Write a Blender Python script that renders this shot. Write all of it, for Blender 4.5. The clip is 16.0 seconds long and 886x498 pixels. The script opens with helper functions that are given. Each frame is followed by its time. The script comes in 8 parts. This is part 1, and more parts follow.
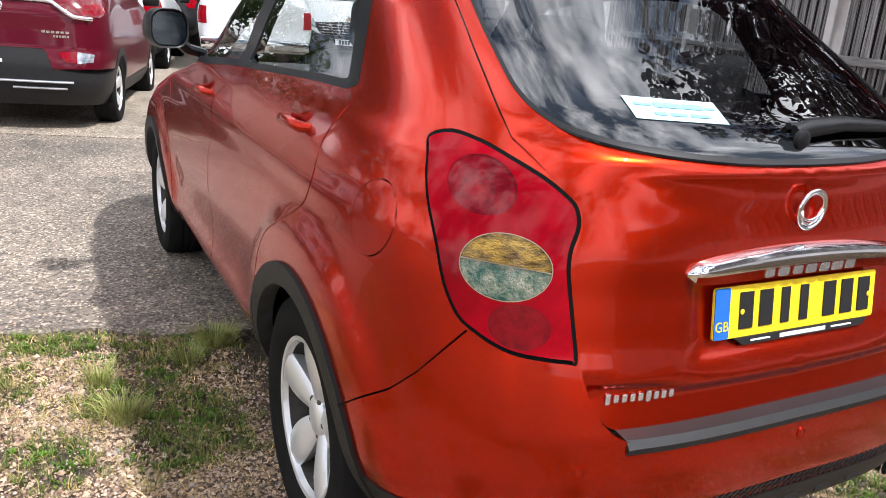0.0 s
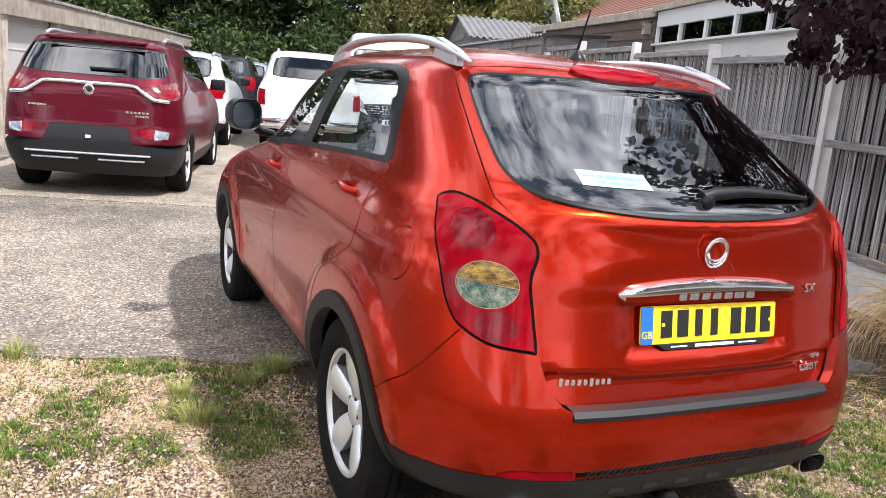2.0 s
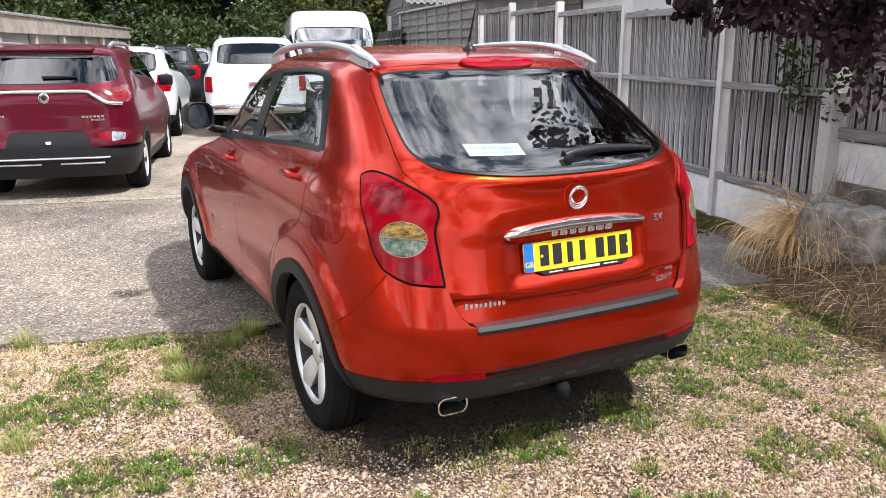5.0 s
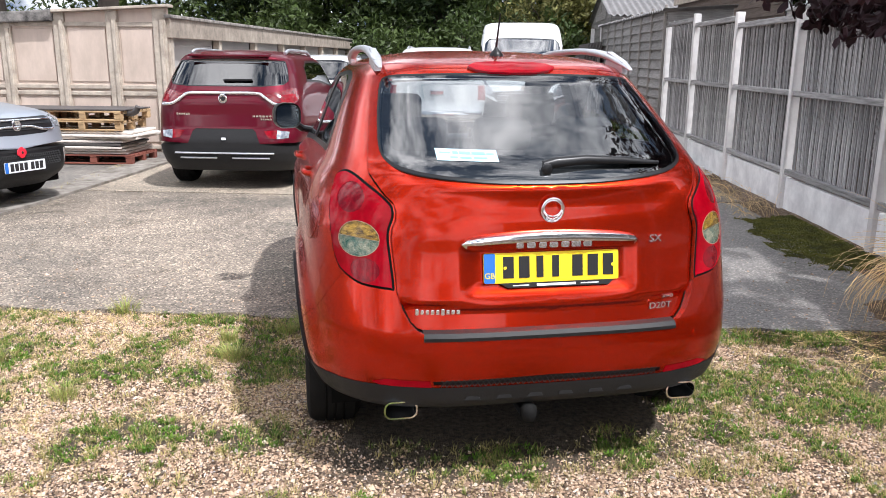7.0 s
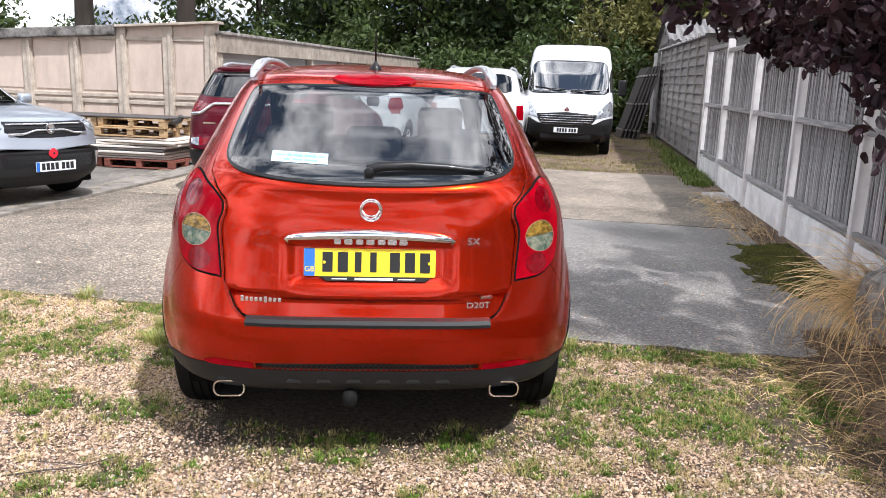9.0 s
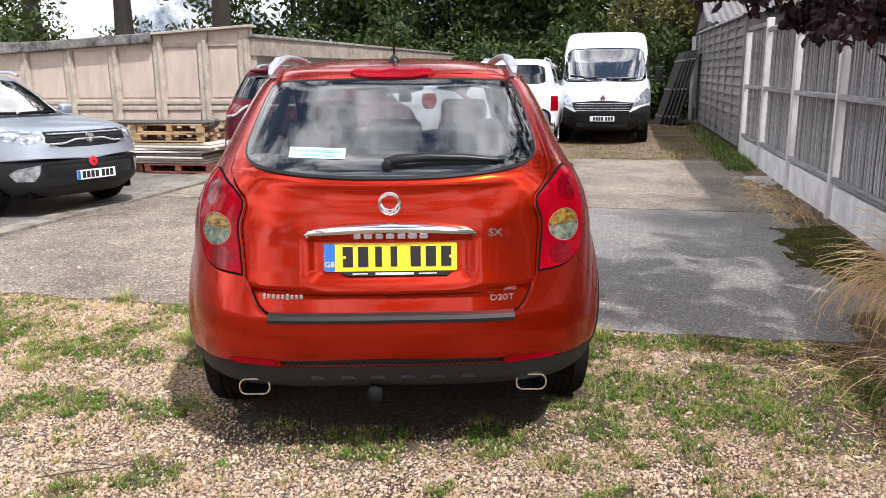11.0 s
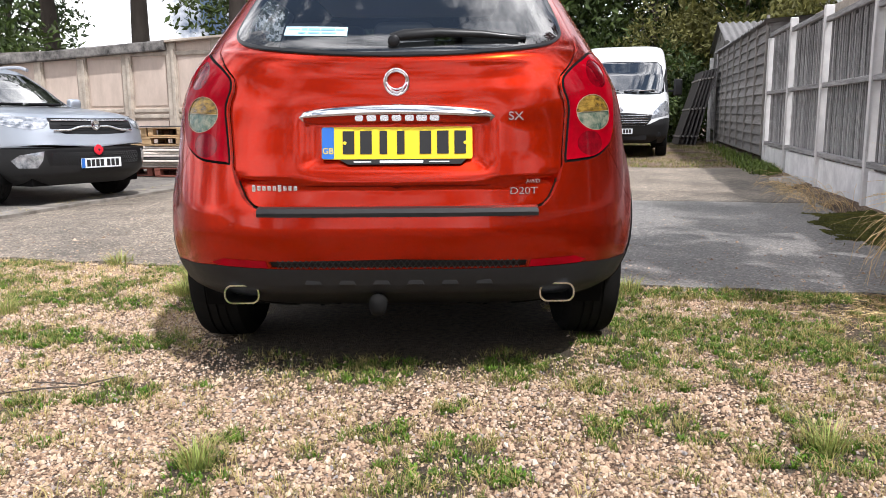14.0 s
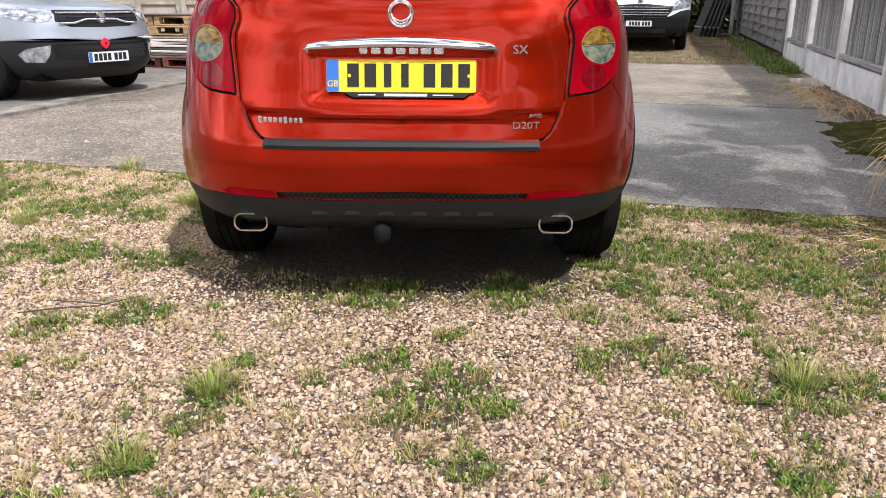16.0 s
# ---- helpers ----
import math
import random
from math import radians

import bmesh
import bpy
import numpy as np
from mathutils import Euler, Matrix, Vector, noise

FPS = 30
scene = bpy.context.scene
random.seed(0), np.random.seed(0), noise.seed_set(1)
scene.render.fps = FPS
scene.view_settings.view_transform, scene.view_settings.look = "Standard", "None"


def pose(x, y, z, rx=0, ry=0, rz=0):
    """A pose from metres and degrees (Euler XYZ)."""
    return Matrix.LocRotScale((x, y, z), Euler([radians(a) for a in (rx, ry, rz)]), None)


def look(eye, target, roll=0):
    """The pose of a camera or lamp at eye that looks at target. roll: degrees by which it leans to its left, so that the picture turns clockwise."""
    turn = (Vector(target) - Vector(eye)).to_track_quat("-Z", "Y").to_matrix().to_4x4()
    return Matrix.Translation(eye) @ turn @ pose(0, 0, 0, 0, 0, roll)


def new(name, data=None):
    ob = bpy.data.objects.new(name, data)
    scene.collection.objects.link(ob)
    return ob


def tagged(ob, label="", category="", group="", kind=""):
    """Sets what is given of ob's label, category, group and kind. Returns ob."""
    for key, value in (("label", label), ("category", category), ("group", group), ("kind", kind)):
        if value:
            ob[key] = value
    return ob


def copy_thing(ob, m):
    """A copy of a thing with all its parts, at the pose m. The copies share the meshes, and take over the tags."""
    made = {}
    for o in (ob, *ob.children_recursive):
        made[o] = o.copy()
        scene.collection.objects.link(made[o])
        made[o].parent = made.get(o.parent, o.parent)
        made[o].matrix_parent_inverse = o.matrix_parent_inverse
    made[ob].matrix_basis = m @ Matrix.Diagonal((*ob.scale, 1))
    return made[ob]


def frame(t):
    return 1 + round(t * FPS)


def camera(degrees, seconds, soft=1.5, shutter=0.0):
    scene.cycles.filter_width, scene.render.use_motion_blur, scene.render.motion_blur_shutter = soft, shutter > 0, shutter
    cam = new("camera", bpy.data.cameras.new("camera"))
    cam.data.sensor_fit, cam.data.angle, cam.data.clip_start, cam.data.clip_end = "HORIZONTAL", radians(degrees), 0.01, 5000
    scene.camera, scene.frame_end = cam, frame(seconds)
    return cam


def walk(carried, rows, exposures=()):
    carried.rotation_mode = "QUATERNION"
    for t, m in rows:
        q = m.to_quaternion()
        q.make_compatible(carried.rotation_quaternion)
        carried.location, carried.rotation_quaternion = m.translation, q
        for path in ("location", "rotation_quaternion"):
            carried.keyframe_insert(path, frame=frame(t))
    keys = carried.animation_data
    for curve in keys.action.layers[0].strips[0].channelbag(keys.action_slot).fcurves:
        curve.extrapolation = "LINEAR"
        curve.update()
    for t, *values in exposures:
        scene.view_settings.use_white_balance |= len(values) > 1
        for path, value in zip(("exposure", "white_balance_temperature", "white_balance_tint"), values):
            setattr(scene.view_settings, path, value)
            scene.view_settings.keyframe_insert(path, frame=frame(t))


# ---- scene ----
cam = camera(60.3, 16.0, 0.9)
PATH = [
    (0, (-1.455, -0.947, 1.407), (-0.544, 0.736, 0.827), 4.6),
    (0.5, (-1.52, -1.154, 1.469), (-0.54, 0.496, 0.905), 2.6),
    (1, (-1.703, -1.354, 1.484), (-0.542, 0.18, 0.938), 3.7),
    (1.5, (-1.703, -1.479, 1.493), (-0.578, 0.11, 1.037), 4.8),
    (2, (-1.659, -1.58, 1.463), (-0.839, 0.2, 1.067), 4.9),
    (2.5, (-1.682, -1.75, 1.495), (-0.912, 0.049, 1.082), 1.8),
    (3, (-1.734, -2.021, 1.554), (-0.715, -0.367, 1.081), -0.9),
    (3.5, (-1.771, -2.136, 1.592), (-0.708, -0.508, 1.121), -0.5),
    (4, (-1.804, -2.205, 1.599), (-0.8, -0.546, 1.11), -0.5),
    (4.5, (-1.809, -2.234, 1.601), (-0.844, -0.554, 1.108), -0.6),
    (5, (-1.8, -2.24, 1.6), (-0.908, -0.517, 1.114), -0.5),
    (5.2, (-1.77, -2.248, 1.593), (-0.924, -0.501, 1.11), -0.5),
    (7.3, (-0.719, -2.576, 1.563), (-0.405, -0.652, 1.119), 1.0),
    (7.5, (-0.588, -2.617, 1.572), (-0.307, -0.685, 1.138), 1.3),
    (8, (-0.371, -2.755, 1.549), (-0.14, -0.814, 1.126), 1.8),
    (8.5, (-0.166, -2.858, 1.56), (0.024, -0.91, 1.147), 2.1),
    (9, (0.042, -2.882, 1.546), (0.204, -0.93, 1.138), 2.0),
    (9.2, (0.078, -2.908, 1.552), (0.228, -0.956, 1.146), 1.7),
    (11.3, (0.152, -2.803, 1.508), (0.191, -0.848, 1.086), -0.5),
    (11.5, (0.168, -2.723, 1.436), (0.199, -0.766, 1.021), -0.5),
    (12, (0.144, -2.583, 1.173), (0.146, -0.625, 0.766), -0.9),
    (12.5, (0.133, -2.579, 0.928), (0.116, -0.618, 0.538), -1.3),
    (13, (0.124, -2.592, 0.918), (0.116, -0.628, 0.541), -1.5),
    (13.5, (0.131, -2.585, 0.932), (0.137, -0.613, 0.601), -0.9),
    (14, (0.137, -2.581, 0.925), (0.151, -0.606, 0.605), -0.4),
    (14.5, (0.141, -2.576, 0.921), (0.158, -0.603, 0.597), -0.1),
    (15, (0.144, -2.582, 0.92), (0.16, -0.611, 0.582), 0.1),
    (15.5, (0.158, -2.575, 0.921), (0.168, -0.607, 0.569), 0.1),
    (16, (0.172, -2.624, 1.098), (0.155, -0.718, 0.491), 0.3),
]
walk(cam, [(t, look(eye, target, roll)) for t, eye, target, roll in PATH],
     [(0.0, 0.40, 6150, 12), (0.6, 0.42, 6150, 12), (1.4, 0.58, 6150, 12), (2.0, 0.50, 6150, 12), (5.2, 0.46, 6150, 12), (8.0, 0.39, 6150, 12), (9.2, 0.39, 6150, 12), (12.0, 0.18, 6250, 12), (16.0, 0.18, 6250, 12)])

# ---------------------------------------------------------------- light
SUN_DIR = Vector((0.375, -0.52, 1.0)).normalized()
sun = new("sun", bpy.data.lights.new("sun", "SUN"))
sun.data.energy, sun.data.angle, sun.data.color = 4.7, radians(2.0), (1.0, 0.972, 0.94)
sun.matrix_world = look(SUN_DIR * 60, (0, 0, 0))
world = bpy.data.worlds.new("sky")
scene.world = world
world.use_nodes = True
wn, wl = world.node_tree.nodes, world.node_tree.links
wn.clear()
sky = wn.new("ShaderNodeTexSky")
sky.sky_type, sky.sun_disc = "NISHITA", False
sky.sun_elevation = math.asin(SUN_DIR.z)
sky.sun_rotation = math.atan2(SUN_DIR.x, SUN_DIR.y)
sky.air_density, sky.dust_density = 1.0, 1.5
w_co = wn.new("ShaderNodeTexCoord")
w_noise = wn.new("ShaderNodeTexNoise")
w_noise.inputs["Scale"].default_value, w_noise.inputs["Detail"].default_value = 2.6, 9.0
w_noise.inputs["Roughness"].default_value, w_noise.inputs["Distortion"].default_value = 0.62, 0.5
w_ramp = wn.new("ShaderNodeValToRGB")
w_ramp.color_ramp.elements[0].position, w_ramp.color_ramp.elements[1].position = 0.26, 0.46
w_shade = wn.new("ShaderNodeTexNoise")
w_shade.inputs["Scale"].default_value, w_shade.inputs["Detail"].default_value = 4.2, 8.0
w_shade.inputs["Roughness"].default_value = 0.62
w_sr = wn.new("ShaderNodeValToRGB")
w_sr.color_ramp.elements[0].position, w_sr.color_ramp.elements[1].position = 0.43, 0.62
w_sr.color_ramp.elements[0].color, w_sr.color_ramp.elements[1].color = (1.0, 1.4, 2.1, 1), (23.0, 22.5, 22.0, 1)
w_mix = wn.new("ShaderNodeMix")
w_mix.data_type = "RGBA"
w_bg = wn.new("ShaderNodeBackground")
w_bg.inputs["Strength"].default_value = 0.120
w_out = wn.new("ShaderNodeOutputWorld")
wl.new(w_co.outputs["Generated"], w_noise.inputs["Vector"])
wl.new(w_co.outputs["Generated"], w_shade.inputs["Vector"])
wl.new(w_noise.outputs["Fac"], w_ramp.inputs["Fac"])
wl.new(w_shade.outputs["Fac"], w_sr.inputs["Fac"])
wl.new(w_ramp.outputs["Color"], w_mix.inputs["Factor"])
wl.new(sky.outputs["Color"], w_mix.inputs["A"])
wl.new(w_sr.outputs["Color"], w_mix.inputs["B"])
wl.new(w_mix.outputs["Result"], w_bg.inputs["Color"])
wl.new(w_bg.outputs["Background"], w_out.inputs["Surface"])

# ---------------------------------------------------------------- materials
MATS = {}


def pbr(name, color, rough=0.6, metal=0.0, color2=None, var=0.5, scale=6.0, stretch=(1, 1, 1), bump=0.0, bscale=60.0,
        coat=0.0, spec=0.5, island=0.0, rnd=0.0, rvar=0.0, transmission=0.0, ior=1.45, translucent=0.0):
    """A procedural surface: two colours mixed by noise at two scales, with bump, gloss variation and a tone per piece."""
    m = bpy.data.materials.new(name)
    m.use_nodes = True
    n, l = m.node_tree.nodes, m.node_tree.links
    b = n["Principled BSDF"]
    b.inputs["Roughness"].default_value, b.inputs["Metallic"].default_value = rough, metal
    b.inputs["Coat Weight"].default_value, b.inputs["Coat Roughness"].default_value = coat, 0.03
    b.inputs["Specular IOR Level"].default_value = spec
    b.inputs["Transmission Weight"].default_value, b.inputs["IOR"].default_value = transmission, ior
    co = n.new("ShaderNodeTexCoord")
    mp = n.new("ShaderNodeMapping")
    mp.inputs["Scale"].default_value = stretch
    l.new(co.outputs["Object"], mp.inputs["Vector"])
    out = None
    if color2 is not None:
        big = n.new("ShaderNodeTexNoise")
        big.inputs["Scale"].default_value, big.inputs["Detail"].default_value = scale, 8.0
        big.inputs["Roughness"].default_value = 0.65
        l.new(mp.outputs["Vector"], big.inputs["Vector"])
        r = n.new("ShaderNodeValToRGB")
        r.color_ramp.elements[0].position, r.color_ramp.elements[1].position = 0.5 - var / 2, 0.5 + var / 2
        r.color_ramp.elements[0].color, r.color_ramp.elements[1].color = (*color, 1), (*color2, 1)
        l.new(big.outputs["Fac"], r.inputs["Fac"])
        out = r.outputs["Color"]
        if rvar:
            rr = n.new("ShaderNodeMapRange")
            rr.inputs["To Min"].default_value, rr.inputs["To Max"].default_value = rough - rvar, rough + rvar
            l.new(big.outputs["Fac"], rr.inputs["Value"])
            l.new(rr.outputs["Result"], b.inputs["Roughness"])
    else:
        b.inputs["Base Color"].default_value = (*color, 1)
    if island or rnd:
        src = n.new("ShaderNodeNewGeometry").outputs["Random Per Island"] if island else n.new("ShaderNodeObjectInfo").outputs["Random"]
        k = island or rnd
        mr = n.new("ShaderNodeMapRange")
        mr.inputs["To Min"].default_value, mr.inputs["To Max"].default_value = 1 - k, 1 + k
        l.new(src, mr.inputs["Value"])
        hs = n.new("ShaderNodeHueSaturation")
        if out is not None:
            l.new(out, hs.inputs["Color"])
        else:
            hs.inputs["Color"].default_value = (*color, 1)
        l.new(mr.outputs["Result"], hs.inputs["Value"])
        out = hs.outputs["Color"]
    if out is not None:
        l.new(out, b.inputs["Base Color"])
    if bump:
        fine = n.new("ShaderNodeTexNoise")
        fine.inputs["Scale"].default_value, fine.inputs["Detail"].default_value = bscale, 6.0
        l.new(mp.outputs["Vector"], fine.inputs["Vector"])
        bp = n.new("ShaderNodeBump")
        bp.inputs["Strength"].default_value, bp.inputs["Distance"].default_value = min(1.0, bump), 0.01
        l.new(fine.outputs["Fac"], bp.inputs["Height"])
        l.new(bp.outputs["Normal"], b.inputs["Normal"])
    if translucent:
        tr = n.new("ShaderNodeBsdfTranslucent")
        if out is not None:
            l.new(out, tr.inputs["Color"])
        else:
            tr.inputs["Color"].default_value = (*color, 1)
        mx = n.new("ShaderNodeMixShader")
        mx.inputs["Fac"].default_value = translucent
        l.new(b.outputs["BSDF"], mx.inputs[1])
        l.new(tr.outputs["BSDF"], mx.inputs[2])
        l.new(mx.outputs["Shader"], n["Material Output"].inputs["Surface"])
    MATS[name] = m
    return m


def window_glass(name, tint, rough=0.0, ior=1.95):
    """Thin glazing: mostly clear and tinted, with a mirror share that grows at glancing angles."""
    m = bpy.data.materials.new(name)
    m.use_nodes = True
    n, l = m.node_tree.nodes, m.node_tree.links
    n.remove(n["Principled BSDF"])
    clear = n.new("ShaderNodeBsdfTransparent")
    clear.inputs["Color"].default_value = (*tint, 1)
    gloss = n.new("ShaderNodeBsdfGlossy")
    gloss.inputs["Roughness"].default_value = rough
    lw = n.new("ShaderNodeLayerWeight")
    lw.inputs["Blend"].default_value = 0.5
    pw = n.new("ShaderNodeMath")
    pw.operation = "POWER"
    pw.inputs[1].default_value = 4.0
    fr = n.new("ShaderNodeMapRange")
    fr.inputs["To Min"].default_value, fr.inputs["To Max"].default_value = ((ior - 1) / (ior + 1)) ** 2, 1.0
    mx = n.new("ShaderNodeMixShader")
    l.new(lw.outputs["Facing"], pw.inputs[0])
    l.new(pw.outputs["Value"], fr.inputs["Value"])
    l.new(fr.outputs["Result"], mx.inputs["Fac"])
    l.new(clear.outputs["BSDF"], mx.inputs[1])
    l.new(gloss.outputs["BSDF"], mx.inputs[2])
    l.new(mx.outputs["Shader"], n["Material Output"].inputs["Surface"])
    MATS[name] = m
    return m


def car_paint(name, color, color2, metal=0.30, rough=0.42, spec=0.15):
    m = pbr(name, color, rough, metal, color2, 0.6, 900.0, coat=0.5, spec=spec)
    m.node_tree.nodes["Principled BSDF"].inputs["Coat IOR"].default_value = 1.5
    m.node_tree.nodes["Principled BSDF"].inputs["Coat Roughness"].default_value = 0.015
    return m


M_paint = car_paint("orange_red_paint", (0.32, 0.0100, 0.0004), (0.53, 0.0215, 0.0012), 0.84, 0.25, 0.05)
M_gap = pbr("dark_gap", (0.005, 0.005, 0.005), 0.9, spec=0.1)
M_clad = pbr("grey_black_plastic", (0.015, 0.015, 0.0155), 0.5, 0, (0.022, 0.022, 0.023), 0.6, 30, spec=0.26, bump=0.12, bscale=700, rvar=0.08)
M_black = pbr("black_trim", (0.006, 0.006, 0.007), 0.35, 0, (0.012, 0.012, 0.013), 0.6, 14, coat=0.1, spec=0.3)
M_rubber = pbr("tyre_rubber", (0.008, 0.008, 0.0085), 0.75, 0, (0.018, 0.0175, 0.0165), 0.7, 9, bump=0.15, bscale=120, spec=0.06)
M_alloy = pbr("silver_alloy", (0.80, 0.81, 0.83), 0.36, 0.55, (0.66, 0.66, 0.67), 0.7, 7, coat=0.3)
M_chrome = pbr("chrome", (0.83, 0.84, 0.86), 0.06, 1.0)
M_rail = pbr("brushed_silver", (0.62, 0.63, 0.66), 0.36, 0.8, (0.55, 0.56, 0.6), 0.6, 20)
M_red_lens = pbr("red_lens", (0.12, 0.0003, 0.0025), 0.2, 0.0, (0.38, 0.0008, 0.010), 0.5, 6, coat=0.26, spec=0.02, bump=0.02, bscale=40)
M_dark_lens = pbr("dark_red_lens", (0.07, 0.0006, 0.003), 0.12, 0.2, (0.26, 0.002, 0.009), 0.5, 26, coat=0.5, spec=0.1, bump=0.05, bscale=120)
M_amber = pbr("amber_lens", (0.05, 0.024, 0.002), 0.18, 0.3, (0.46, 0.28, 0.045), 0.30, 34, stretch=(1.0, 1.0, 2.4), coat=0.4, bump=0.4, bscale=160)
M_clear_lens = pbr("clear_lens", (0.006, 0.075, 0.055), 0.18, 0.3, (0.34, 0.33, 0.24), 0.30, 30, coat=0.4, bump=0.4, bscale=160)
M_lens_ring = pbr("dull_lens_ring", (0.34, 0.27, 0.18), 0.35, 0.3)
M_glass_dark = window_glass("dark_rear_glass", (0.50, 0.53, 0.54), 0.0, 2.45)
M_glass_side = window_glass("side_glass", (0.93, 0.96, 0.95), 0.0, 1.75)
M_cloth = pbr("dark_seat_cloth", (0.06, 0.06, 0.064), 0.9, 0, (0.09, 0.088, 0.088), 0.6, 40, bump=0.2, bscale=300)
M_lining = pbr("dark_cabin_lining", (0.055, 0.055, 0.058), 0.85)
M_headliner = pbr("pale_grey_headliner", (0.50, 0.49, 0.47), 0.9, 0, (0.42, 0.41, 0.40), 0.6, 20)
M_yellow = pbr("yellow_reflective_plate", (0.92, 0.64, 0.015), 0.4, 0, (0.96, 0.69, 0.02), 0.6, 25, coat=0.3)
M_white_plate = pbr("white_reflective_plate", (0.80, 0.82, 0.84), 0.4, 0, (0.72, 0.75, 0.8), 0.6, 25, coat=0.3)
M_blue = pbr("plate_blue", (0.02, 0.14, 0.52), 0.4, coat=0.3)
M_char = pbr("plate_black", (0.015, 0.015, 0.016), 0.5)
M_white = pbr("white_print", (0.75, 0.77, 0.78), 0.6)
M_sticker = pbr("pale_blue_sticker", (0.42, 0.62, 0.70), 0.6)
M_sticker_ink = pbr("blue_print", (0.20, 0.45, 0.62), 0.6)
M_mirror = pbr("mirror_glass", (0.42, 0.46, 0.50), 0.02, 1.0)
M_badge = pbr("satin_badge", (0.70, 0.71, 0.72), 0.18, 0.85)
# soot inside the exhaust; in the wheels a dark colour in place of shade
M_soot_shade = pbr("soot_and_shade_metal", (0.05, 0.045, 0.04), 0.6, 0.6, (0.1, 0.09, 0.08), 0.5, 40)


# ---------------------------------------------------------------- mesh helpers
def thing(name, label, category, group="", kind="", at=None):
    ob = new(name)
    ob.empty_display_size = 0.1
    if at is not None:
        ob.matrix_world = at
    return tagged(ob, label, category, group, kind)


def part(name, bm, material, parent=None, label="", smooth=False, angle=35):
    """Links a bmesh as one mesh object under a thing or a part."""
    me = bpy.data.meshes.new(name)
    bm.to_mesh(me)
    bm.free()
    me.materials.append(material)
    if smooth:
        me.shade_smooth()
        me.set_sharp_from_angle(angle=radians(angle))
    ob = new(name, me)
    ob.parent = parent
    if label:
        ob["label"] = label
    return ob


def from_arrays(name, verts, faces, material, parent=None, label="", normals=None, smooth=True):
    me = bpy.data.meshes.new(name)
    me.from_pydata([tuple(v) for v in verts], [], [tuple(f) for f in faces])
    me.materials.append(material)
    if smooth:
        me.shade_smooth()
    if normals is not None:
        me.normals_split_custom_set_from_vertices([tuple(n) for n in normals])
    ob = new(name, me)
    ob.parent = parent
    if label:
        ob["label"] = label
    return ob


def share(name, src, parent, m, label=""):
    """Another object on the mesh of src."""
    ob = new(name, src.data)
    ob.parent = parent
    ob.matrix_local = m
    if label:
        ob["label"] = label
    return ob


def fast_mesh(name, verts, tris, material, smooth=False):
    """A large triangle mesh from arrays."""
    me = bpy.data.meshes.new(name)
    nv, nf = len(verts), len(tris)
    me.vertices.add(nv)
    me.vertices.foreach_set("co", np.asarray(verts, np.float32).ravel())
    me.loops.add(nf * 3)
    me.loops.foreach_set("vertex_index", np.asarray(tris, np.int32).ravel())
    me.polygons.add(nf)
    me.polygons.foreach_set("loop_start", np.arange(nf, dtype=np.int32) * 3)
    me.polygons.foreach_set("use_smooth", np.full(nf, smooth))
    me.update(calc_edges=True)
    me.validate()
    me.materials.append(material)
    return new(name, me)


def box(size, at=(0, 0, 0), bevel=0.0, seg=2, rot=None, bm=None):
    own = bmesh.new()
    bmesh.ops.create_cube(own, size=1.0, matrix=Matrix.Diagonal((*size, 1)))
    if bevel:
        bmesh.ops.bevel(own, geom=own.edges[:], offset=bevel, segments=seg, affect="EDGES", profile=0.6)
    m = Matrix.Translation(at) @ (rot if rot is not None else Matrix())
    bmesh.ops.transform(own, matrix=m, verts=own.verts)
    if bm is None:
        return own
    return join(bm, own)


def join(bm, other):
    me = bpy.data.meshes.new("tmp")
    other.to_mesh(me)
    other.free()
    bm.from_mesh(me)
    bpy.data.meshes.remove(me)
    return bm


def lathe(profile, seg=48, axis="x", at=(0, 0, 0), closed=False, caps=True):
    """Turns (radius, along) pairs round an axis."""
    bm = bmesh.new()
    rings = []
    for r, a in profile:
        ring = []
        for i in range(seg):
            c, s = math.cos(2 * math.pi * i / seg), math.sin(2 * math.pi * i / seg)
            p = {"x": (a, r * c, r * s), "y": (r * c, a, r * s), "z": (r * c, r * s, a)}[axis]
            ring.append(bm.verts.new(Vector(p) + Vector(at)))
        rings.append(ring)
    pairs = list(zip(rings, rings[1:] + ([rings[0]] if closed else [])))
    if not closed:
        pairs = list(zip(rings, rings[1:]))
    for a, b in pairs:
        for i in range(seg):
            bm.faces.new((a[i], a[(i + 1) % seg], b[(i + 1) % seg], b[i]))
    if caps and not closed:
        for ring in (rings[0], rings[-1]):
            bm.faces.new(ring)
    bmesh.ops.recalc_face_normals(bm, faces=bm.faces)
    return bm


def sweep(points, radius, seg=10, flat=1.0, up=(0, 0, 1), caps=True):
    """A tube along points; radius a number or one for each point; flat squeezes it along up."""
    bm = bmesh.new()
    pts = [Vector(p) for p in points]
    rads = radius if hasattr(radius, "__len__") else [radius] * len(pts)
    rings = []
    for i, p in enumerate(pts):
        d = (pts[min(i + 1, len(pts) - 1)] - pts[max(i - 1, 0)]).normalized()
        side = d.cross(Vector(up))
        if side.length < 1e-4:
            side = d.cross(Vector((1, 0, 0)))
        side.normalize()
        nrm = side.cross(d).normalized()
        rings.append([bm.verts.new(p + (side * math.cos(2 * math.pi * k / seg) + nrm * (flat * math.sin(2 * math.pi * k / seg))) * rads[i])
                      for k in range(seg)])
    for a, b in zip(rings, rings[1:]):
        for k in range(seg):
            bm.faces.new((a[k], a[(k + 1) % seg], b[(k + 1) % seg], b[k]))
    if caps:
        bm.faces.new(rings[0]), bm.faces.new(rings[-1])
    bmesh.ops.recalc_face_normals(bm, faces=bm.faces)
    return bm


